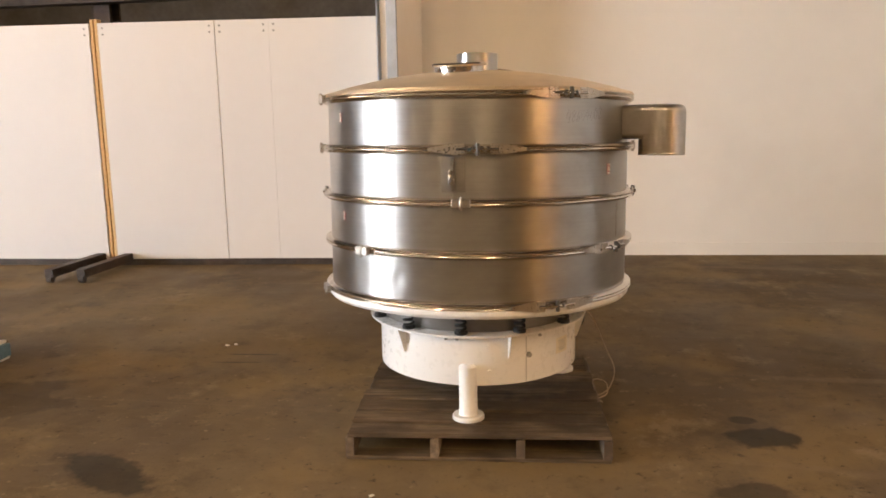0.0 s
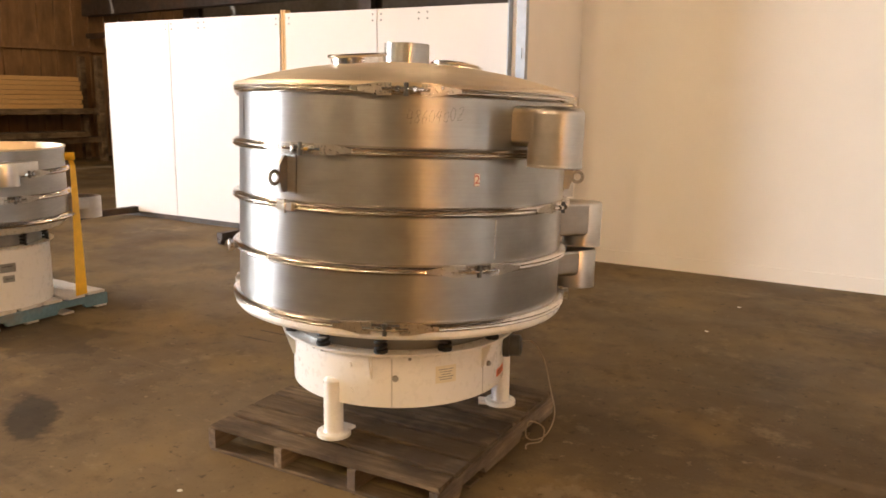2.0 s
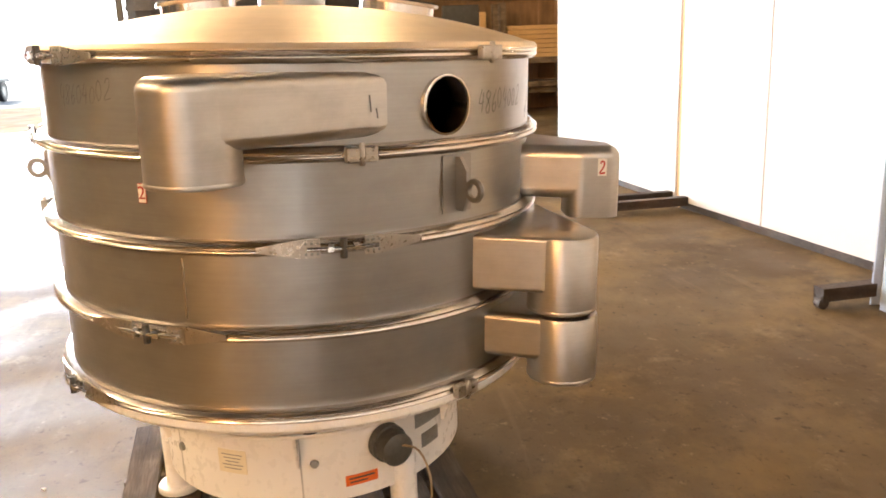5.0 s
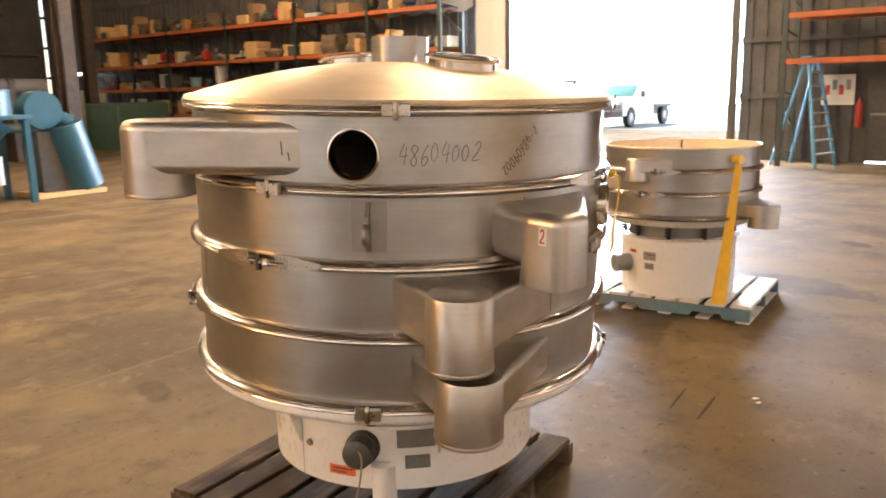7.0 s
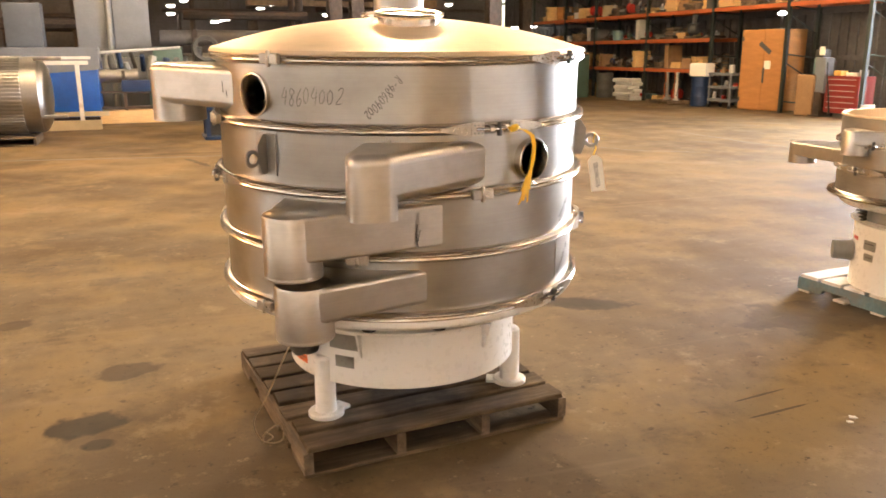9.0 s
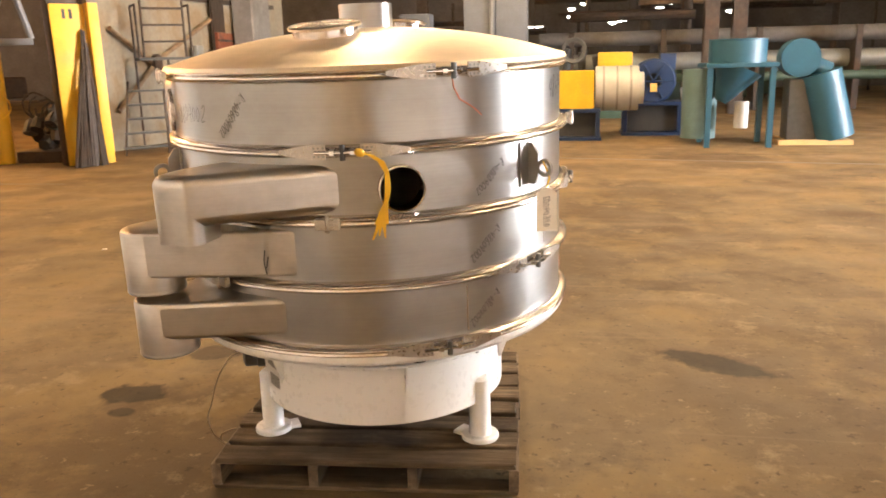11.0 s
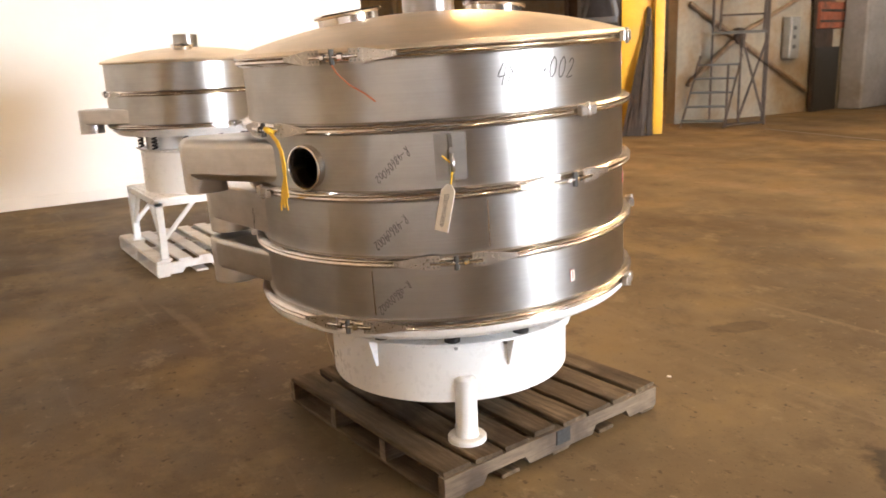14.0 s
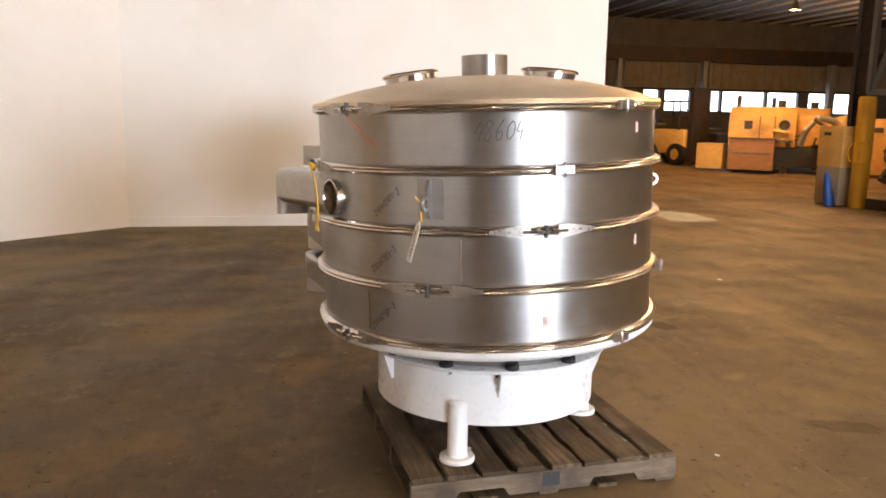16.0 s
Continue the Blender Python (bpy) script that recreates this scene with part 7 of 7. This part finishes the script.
# crates of castings
for y, w, h, seed in ((0.35, 0.75, 0.65, 1), (1.35, 1.25, 0.75, 2)):
    e = thing("wire_crate", pose(-14.75, y, 0), "wire crate heaped with dark castings", "crate", "wire crates")
    for sx in (-0.4, 0.4):
        for sy in (-w / 2, w / 2):
            box_part("corner_post", (sx, sy, h / 2), (0.05, 0.05, h), LIGHTGREY if seed == 1 else DARKGREY, e)
    for z in (0.1, h):
        for sx in (-0.4, 0.4):
            box_part("rail", (sx, 0, z), (0.04, w - 0.05, 0.04), LIGHTGREY if seed == 1 else DARKGREY, e)
    r2 = random.Random(seed)
    for k in range(24):
        b = B()
        bm_box(b, (r2.uniform(-0.3, 0.3), r2.uniform(-w / 2 + 0.15, w / 2 - 0.15), r2.uniform(0.15, h + 0.12)), (r2.uniform(0.1, 0.35), r2.uniform(0.1, 0.3), r2.uniform(0.08, 0.25)), r2.uniform(0, 90))
        bevelled(b, 0.015, 1)
        part("casting", b, (TAN, DARKGREY, GREYMETAL, DARKSTEEL)[(k + seed) % 4], e)
turn_plan(WEST_FIRST, (2.1, 2.2), 0.4)
# lumber rack and wooden frames on the boarded wall
WEST_FIRST = made_so_far()
for y, z1 in ((2.55, 2.3), (2.2, 1.3), (3.98, 2.25)):
    b = B()
    bm_box(b, (0, 0, z1 / 2), (0.09, 0.14, z1))
    bevelled(b, 0.006, 1)
    whole("timber_post", b, LUMBER, "raw yellow timber standing against the wall", "timber", pose(-15.75, y, 0), "standing timbers")
b = B()
bm_cyl(b, (0, -0.9, 0), (0, 0.9, 0.9), 0.06, seg=4)
whole("timber_brace", b, LUMBER, "slanted yellow timber brace", "timber", pose(-15.65, 3.6, 0.28))
for z in (0.14, 0.42):
    b = B()
    bm_box(b, (0, 0, 0), (0.35, 2.2, 0.16))
    bevelled(b, 0.008, 1)
    whole("timber_beam", b, LUMBER, "long yellow timber lying along the wall", "timber", pose(-15.6, 3.6, z), "lying timbers")
b = B()
bm_box(b, (0, 0, 0), (0.12, 0.85, 0.75))
bevelled(b, 0.02, 1)
whole("wall_panel_box", b, DARKGREY, "dark electrical panel on the boarded wall", "electrical box", pose(-15.9, 3.5, 2.05))
b = B()
bm_box(b, (0, 0, 0), (0.12, 0.3, 0.45))
bevelled(b, 0.02, 1)
whole("wall_switch_box", b, TAN, "tan switch box on the boarded wall", "electrical box", pose(-16.0, 4.35, 1.45))
lr = thing("lumber_shelf", pose(-15.3, 6.0, 0), "timber shelf with stacked new boards", "shelf")
for y in (-1.75, 1.75):
    box_part("post", (0.35, y, 1.2), (0.14, 0.14, 2.4), WOODS, lr)
    box_part("post", (-0.35, y, 1.2), (0.14, 0.14, 2.4), WOODS, lr)
for z in (0.5, 1.15):
    box_part("bearer", (0, 0, z), (0.8, 3.6, 0.12), WOODS, lr)
rn = random.Random(21)
for k in range(7):
    for j in range(2):
        b = B()
        bm_box(b, (0, 0, 0.05), (0.36, 2.9, 0.09))
        bevelled(b, 0.006, 1)
        whole("board", b, LUMBER, "new pale board in a strapped stack", "lumber", pose(-15.5 + 0.38 * j, 5.85 + rn.uniform(-0.05, 0.05), 1.21 + 0.1 * k), "strapped boards")
for k in range(3):
    b = B()
    bm_box(b, (0, 0, 0.08), (0.3, 2.6, 0.12))
    bevelled(b, 0.008, 1)
    whole("board", b, WOODS, "dark old beam on the lower shelf", "lumber", pose(-15.5 + 0.3 * k, 6.0, 0.56), "old beams")
for x, y in ((-12.8, 8.8), (-7.5, 8.6), (-2.2, 8.6), (3, 8.6)):
    h_column(x, y, 0.3, TOP - 0.01, DARKSTEEL, "dark steel column behind the partitions")
b = B()
bm_box(b, (-5, 8.2, 3.6), (22, 0.25, 0.5))
bm_box(b, (-5, 8.2, 2.9), (22, 0.12, 0.12))
structure("trim_north_beam", b, DARKSTEEL, "dark beam behind the partitions")

turn_plan(WEST_FIRST, (2.4, -2.2), -0.85)
# plywood cabinet, tool chest, stool things by the door
WEST_FIRST = made_so_far()
cb = thing("plywood_cabinet", pose(-15.08, -14.1, 0, 0, 0, 14.6), "tall orange-brown plywood cabinet with a stuck-on notice", "cabinet")
box_part("carcass", (0, 0, 1.08), (0.78, 1.4, 2.12), PLYCAB, cb, "", 0.012)
box_part("door", (0.398, -0.35, 1.08), (0.02, 0.67, 2.04), PLYCAB, cb)
box_part("door", (0.398, 0.35, 1.08), (0.02, 0.67, 2.04), PLYCAB, cb)
box_part("notice", (0.411, 0.12, 1.22), (0.006, 0.18, 0.22), PAPER, cb)
o = box_part("sign_strip", (0, 0, 0), (0.006, 0.42, 0.12), DARKGREY, cb, "dark tilted sign strip")
o.matrix_basis = pose(0.411, 0.02, 1.66, -38, 0, 0)
box_part("latch", (0.415, 0.02, 0.95), (0.02, 0.05, 0.4), DARKGREY, cb)
box_part("hinge", (0.415, -0.66, 1.9), (0.02, 0.05, 0.12), DARKGREY, cb)
box_part("hinge", (0.415, -0.66, 0.3), (0.02, 0.05, 0.12), DARKGREY, cb)
tc_ = thing("tool_chest", pose(-14.95, -11.35, 0), "red rolling tool chest with drawers", "tool chest")
box_part("body", (0, 0, 0.55), (0.5, 1.0, 0.88), REDCHEST, tc_, "", 0.015)
for k in range(6):
    box_part("drawer", (0.256, 0, 0.2 + 0.135 * k), (0.012, 0.92, 0.115), REDCHEST, tc_)
    box_part("handle", (0.268, 0, 0.235 + 0.135 * k), (0.012, 0.8, 0.014), LIGHTGREY, tc_)
for sy in (-0.4, 0.4):
    b = B()
    bm_cyl(b, (0.1, sy - 0.03, 0.055), (0.1, sy + 0.03, 0.055), 0.055, seg=12)
    part("caster", b, BLACK, tc_)
b = B()
bm_box(b, (0, 0, 0.5), (0.5, 0.55, 1.0))
bevelled(b, 0.02, 1)
whole("carton", b, CARD, "tall cardboard box beside the cabinet", "box", pose(-14.8, -12.35, 0))
b = B()
bm_lathe(b, [(0.13, -0.05), (0.3, -0.07), (0.31, 0), (0.3, 0.07), (0.13, 0.05)], 28, True)
b.transform(Matrix.Rotation(radians(90), 4, 'Y'))
whole("hose_reel", b, RACKOR, "orange hose reel on the wall by the door", "hose reel", pose(-15.75, -10.45, 2.22))
# welding corner between the cabinet and the tool chest
for y in (-12.62, -12.45):
    g_ = thing("gas_cylinder", pose(-15.2, y, 0), "tall dark green gas cylinder standing by the cabinet", "gas cylinder", "gas cylinders")
    b = B()
    bm_lathe(b, [(0.0005, 0.0), (0.105, 0.0), (0.11, 0.02), (0.11, 1.3), (0.09, 1.4), (0.04, 1.45), (0.0005, 1.46)], 24)
    part("bottle", b, TEALD, g_)
    b = B()
    bm_cyl(b, (0, 0, 1.45), (0, 0, 1.56), 0.025, seg=10)
    bm_cyl(b, (-0.04, 0, 1.53), (0.04, 0, 1.53), 0.012, seg=8)
    part("valve", b, YELLOWP, g_)
pm = thing("pedestal_machine", pose(-14.75, -12.0, 0), "grey pedestal machine on a dark stand with a white plate", "machine")
box_part("stand", (0, 0, 0.3), (0.3, 0.22, 0.6), DARKSTEEL, pm, "dark steel stand", 0.02)
box_part("foot", (0, 0, 0.02), (0.42, 0.34, 0.04), DARKSTEEL, pm, "", 0.01)
box_part("housing", (0, 0.02, 1.0), (0.28, 0.34, 0.85), BLUEGREY, pm, "grey sheet housing", 0.04)
box_part("head", (0.02, -0.04, 1.52), (0.26, 0.26, 0.2), DARKGREY, pm, "dark head", 0.04)
box_part("plate", (0.16, 0.06, 1.58), (0.01, 0.14, 0.2), PAPER, pm, "white plate", 0.0, 10)
b = B()
bm_tube(b, [(0.1, 0.2, 1.3), (0.2, 0.32, 1.0), (0.15, 0.38, 0.5), (0.1, 0.4, 0.03)], 0.018, 8)
part("hose", b, BLACK, pm)
# glowing head on a made-up stand, in place of glare above the cabinet
wl = thing("glare_lamp", pose(-15.0, -13.8, 2.142), "small glowing head on an added stand, put in for glare over the plywood cabinet", "lamp")
b = B()
bm_cyl(b, (0, 0, 0), (0, 0, 0.04), 0.1, seg=16)
bm_cyl(b, (0, 0, 0.04), (0, 0, 0.34), 0.015, seg=8)
part("lamp_stand", b, DARKGREY, wl)
b = B()
bmesh.ops.create_uvsphere(b, u_segments=14, v_segments=8, radius=0.09, matrix=Matrix.Translation((0, 0, 0.4)) @ Matrix.Diagonal((1, 1.6, 0.6, 1)))
part("glare_head", b, TUBE, wl)
for y, z1, mm in ((-10.75, 1.35, DARKSTEEL), (-10.6, 1.2, RED), (-10.45, 1.4, LUMBER), (-10.35, 1.15, GREYMETAL)):
    b = B()
    bm_cyl(b, (0.12, 0, 0), (0, 0.03, z1), 0.03, seg=8)
    whole("long_tool", b, mm, "long handled tool leaning by the door", "tool", pose(-15.6, y, 0), "leaning tools")
b = B()
bm_lathe(b, [(0.0005, 0), (0.13, 0), (0.15, 0.34), (0.16, 0.35), (0.15, 0.36), (0.0005, 0.34)], 20)
whole("bucket", b, PAPER, "white plastic bucket by the tool chest", "bucket", pose(-14.75, -10.6, 0))
for k, (x, y, w, h, mm) in enumerate(((-14.9, -11.6, 0.2, 0.12, ORANGEP), (-14.9, -11.2, 0.3, 0.08, PAPER), (-14.95, -10.98, 0.14, 0.14, LIGHTGREY))):
    b = B()
    bm_box(b, (0, 0, h / 2), (0.24, w, h))
    bevelled(b, 0.015, 2)
    whole("tool_case", b, mm, "small case lying on the tool chest", "case", pose(x, y, 0.992, 0, 0, 12 * k), "tool cases")
# wooden crates on the floor by the racks
ct = thing("service_cart", pose(-14.65, -15.35, 0), "blue-grey three-shelf service cart loaded with tools", "cart")
for z in (0.22, 0.58, 0.95):
    box_part("tray", (0, 0, z), (0.5, 0.95, 0.07), BLUEGREY, ct, "", 0.01)
for sx in (-0.22, 0.22):
    for sy in (-0.44, 0.44):
        box_part("post", (sx, sy, 0.53), (0.04, 0.04, 0.9), BLUEGREY, ct)
        b = B()
        bm_cyl(b, (sx, sy - 0.02, 0.05), (sx, sy + 0.02, 0.05), 0.05, seg=12)
        part("caster", b, BLACK, ct)
rn = random.Random(77)
for k in range(9):
    b = B()
    h_ = rn.uniform(0.08, 0.22)
    bm_lathe(b, [(0.0005, 0), (rn.uniform(0.04, 0.09), 0), (rn.uniform(0.03, 0.09), h_), (0.0005, h_ + 0.01)], 10)
    whole("tool_can", b, (LIGHTGREY, RED, DARKGREY, CARD)[k % 4], "small can standing on the service cart", "can", pose(-14.65 + rn.uniform(-0.1, 0.15), -15.68 + 0.33 * (k % 3), (0.256, 0.616, 0.986)[k // 3]), "cart cans")
for k, (x, y, mm) in enumerate(((-14.55, -16.3, BLUEP), (-14.5, -21.5, DARKGREY), (-14.7, -23.6, GREENP))):
    b = B()
    bm_lathe(b, [(0.0005, 0), (0.28, 0), (0.29, 0.01), (0.285, 0.28), (0.292, 0.29), (0.285, 0.3), (0.285, 0.57), (0.292, 0.58), (0.285, 0.59), (0.29, 0.85), (0.27, 0.86), (0.0005, 0.845)], 28)
    whole("steel_drum", b, mm, "dark steel drum on the floor by the racks", "drum", pose(x, y, 0), "steel drums")
b = B()
bm_box(b, (0, 0, 0.2), (0.42, 0.6, 0.38))
bevelled(b, 0.05, 2)
whole("white_bin", b, PAPER, "white plastic bin set on the blue drum", "bin", pose(-14.5, -16.25, 0.855, 0, 0, 12))
pallet("rack_pallet", pose(-14.45, -17.6, 0, 0, 0, 90), 1.0, 0.9, 0.12, 6, WOODS, WOODS, "dark pallet on the floor before the rack", False, 3)
for k in range(4):
    e = thing("hydraulic_jack", pose(-14.5 + 0.12 * (k % 2), -17.95 + 0.24 * k, 0.121, 0, 0, 20 * k), "orange and grey upright jack standing on a pallet", "jack", "upright jacks")
    b = B()
    bm_lathe(b, [(0.0005, 0), (0.1, 0), (0.1, 0.04), (0.055, 0.06), (0.055, 0.5), (0.035, 0.52), (0.035, 0.78), (0.05, 0.79), (0.05, 0.83), (0.0005, 0.84)], 14)
    part("cylinder", b, (RACKOR, GREYMETAL, RACKOR, LIGHTGREY)[k], e)
    b = B()
    bm_cyl(b, (0.04, 0, 0.12), (0.22, 0.05, 0.62), 0.014, seg=8)
    part("handle", b, DARKGREY, e)
for k in range(6):
    b = B()
    bm_box(b, (0, 0, 0.07), (0.5, 0.85, 0.13))
    bevelled(b, 0.05, 3)
    whole("sack", b, LIGHTGREY, "pale filled sack in a pile", "sack", pose(-14.35 + 0.1 * (k % 2), -19.75, 0.13 * (k // 1) * 0.9, 0, 0, 8 * (k % 3)), "sack pile")

# sliding door leaf, post, banner
b = B()
bm_box(b, (-15.75, -9.82, 2.5), (0.08, 0.95, 5.0))
structure("door_leaf", b, WHITE, "white sliding leaf of the big door")
b = B()
bm_box(b, (-15.72, -9.27, 2.5), (0.14, 0.14, 5.0))
bm_box(b, (-15.72, -3.5, 2.5), (0.14, 0.14, 5.0))
structure("door_post", b, DARKGREY, "dark post of the big door")
b = B()
n = 24
vs = [[b.verts.new((-15.5 + 0.05 * math.sin(k * 1.1) * (1 + j * 0.4), -13.2 + 3.0 * k / n, 4.6 - 0.85 * j - 0.05 * math.sin(k))) for j in range(2)] for k in range(n + 1)]
for k in range(n):
    b.faces.new((vs[k][0], vs[k + 1][0], vs[k + 1][1], vs[k][1]))
bmesh.ops.solidify(b, geom=b.faces[:], thickness=0.01)
whole("banner", b, LIGHTGREY, "grey cloth banner hung high on the wall", "banner")


def pickup(m, label, rack_on):
    """Regular-cab truck with a dark flat bed; front towards +x."""
    e = thing("pickup_truck", m, label, "truck", "parked trucks")
    b = B()
    prof = [(2.65, 0.5), (2.68, 0.95), (2.6, 1.12), (1.35, 1.24), (0.75, 1.84), (0.1, 1.9), (-0.55, 1.86), (-0.6, 1.15), (-0.6, 0.5)]
    lo = [b.verts.new((x, -0.88 + 0.1 * (z > 1.3), z)) for x, z in prof]
    hi = [b.verts.new((x, 0.88 - 0.1 * (z > 1.3), z)) for x, z in prof]
    b.faces.new(lo)
    b.faces.new(hi[::-1])
    for k in range(len(prof)):
        b.faces.new((lo[k], lo[(k + 1) % len(prof)], hi[(k + 1) % len(prof)], hi[k]))
    bevelled(b, 0.06, 3)
    part("cab_body", b, WHITE, e, "white painted cab and hood")
    box_part("chassis", (-0.1, 0, 0.5), (5.2, 0.7, 0.14), DARKGREY, e, "", 0.01)
    box_part("flat_bed", (-1.75, 0, 0.86), (2.2, 1.8, 0.12), DARKGREY, e, "dark flat bed", 0.01)
    box_part("bed_frame", (-1.75, 0, 0.68), (2.1, 0.8, 0.22), DARKGREY, e)
    if rack_on:
        for sy in (-0.8, 0.8):
            box_part("rack_post", (-0.72, sy, 1.4), (0.08, 0.1, 1.1), DARKGREY, e)
        box_part("rack_bar", (-0.72, 0, 1.93), (0.08, 1.8, 0.08), DARKGREY, e)
    else:
        for sy in (-0.86, 0.86):
            box_part("bed_side", (-1.75, sy, 1.08), (2.2, 0.06, 0.34), WHITE, e, "white bed side", 0.02)
    for sx in (1.85, -1.95):
        for sy in (-0.8, 0.8):
            b = B()
            bm_lathe(b, [(0.2, -0.11), (0.4, -0.13), (0.44, -0.09), (0.44, 0.09), (0.4, 0.13), (0.2, 0.11)], 28, True)
            b.transform(Matrix.Translation((sx, sy, 0.44)) @ Matrix.Rotation(radians(90), 4, 'X'))
            t = part("tyre", b, BLACK, e)
            b = B()
            bm_cyl(b, (sx, sy - 0.1, 0.44), (sx, sy + 0.1, 0.44), 0.2, seg=18)
            part("rim", b, LIGHTGREY, t)
    for sy in (-0.8, 0.8):
        box_part("side_window", (0.12, sy * 0.995, 1.52), (0.85, 0.02, 0.42), GLASS, e, "tinted side window", 0.005)
    w = box_part("windscreen", (0, 0, 0), (0.02, 1.4, 0.62), GLASS, e, "greenish tinted windscreen", 0.005)
    w.matrix_basis = pose(1.06, 0, 1.55, 0, -45, 0)
    box_part("grille", (2.69, 0, 0.86), (0.03, 1.0, 0.22), GREYMETAL, e)
    for sy in (-0.68, 0.68):
        box_part("headlight", (2.69, sy, 0.9), (0.04, 0.24, 0.16), LIGHTGREY, e, "", 0.01)
        box_part("mirror", (0.95, sy * 1.5, 1.4), (0.06, 0.16, 0.26), DARKGREY, e, "", 0.01)
    box_part("bumper", (2.74, 0, 0.58), (0.12, 1.8, 0.2), GREYMETAL, e, "", 0.02)
    return e


pickup(pose(-22.9, -12.2, -0.02, 0, 0, 6), "white pickup truck with a dark headache rack in bright sun", True)
pickup(pose(-31.8, -12.9, -0.02, 0, 0, 0), "white pickup truck with white bed sides in bright sun", False)

turn_plan(WEST_FIRST, (2.1, 2.2), 0.3)
# joints and cracks in the floor slab
for k, run in enumerate((((6.2, -10.9), (2.87, -10.24), (0.65, -9.82), (-1.28, -9.47), (-5.0, -8.8)), ((-5.2, -8.62), (-6.16, -8.39), (-6.5, -7.82), (-7.3, -7.2)), ((-9.01, -9.83), (-9.05, -8.9), (-8.99, -7.98), (-9.2, -6.9)), ((12.5, -6.6), (10.73, -6.68), (9.18, -6.76), (7.83, -6.8), (6.4, -6.85)))):
    b = B()
    ln = smooth_run([(x, y) for x, y in run], 6)
    ink_run(b, ln, (0.08, 0.04, 0.04, 0.05)[k], lambda u, v: Vector((u, v, 0.0015)))
    structure("trim_floor_joint_%d" % (k + 1), b, DARKGREY, "dark joint in the concrete floor")
# small litter on the floor
r2 = random.Random(31)
for x, y in LITTER:
    b = B()
    w = r2.uniform(0.012, 0.03)
    bm_prism(b, [(w, 0), (0.3 * w, w * 0.7), (-w, w * 0.3), (-0.6 * w, -w * 0.8)], 0, 0.004)
    whole("paper_scrap", b, PAPER, "tiny pale paper scrap on the floor", "litter", pose(x, y, 0.0005, 0, 0, r2.uniform(0, 180)), "floor litter")
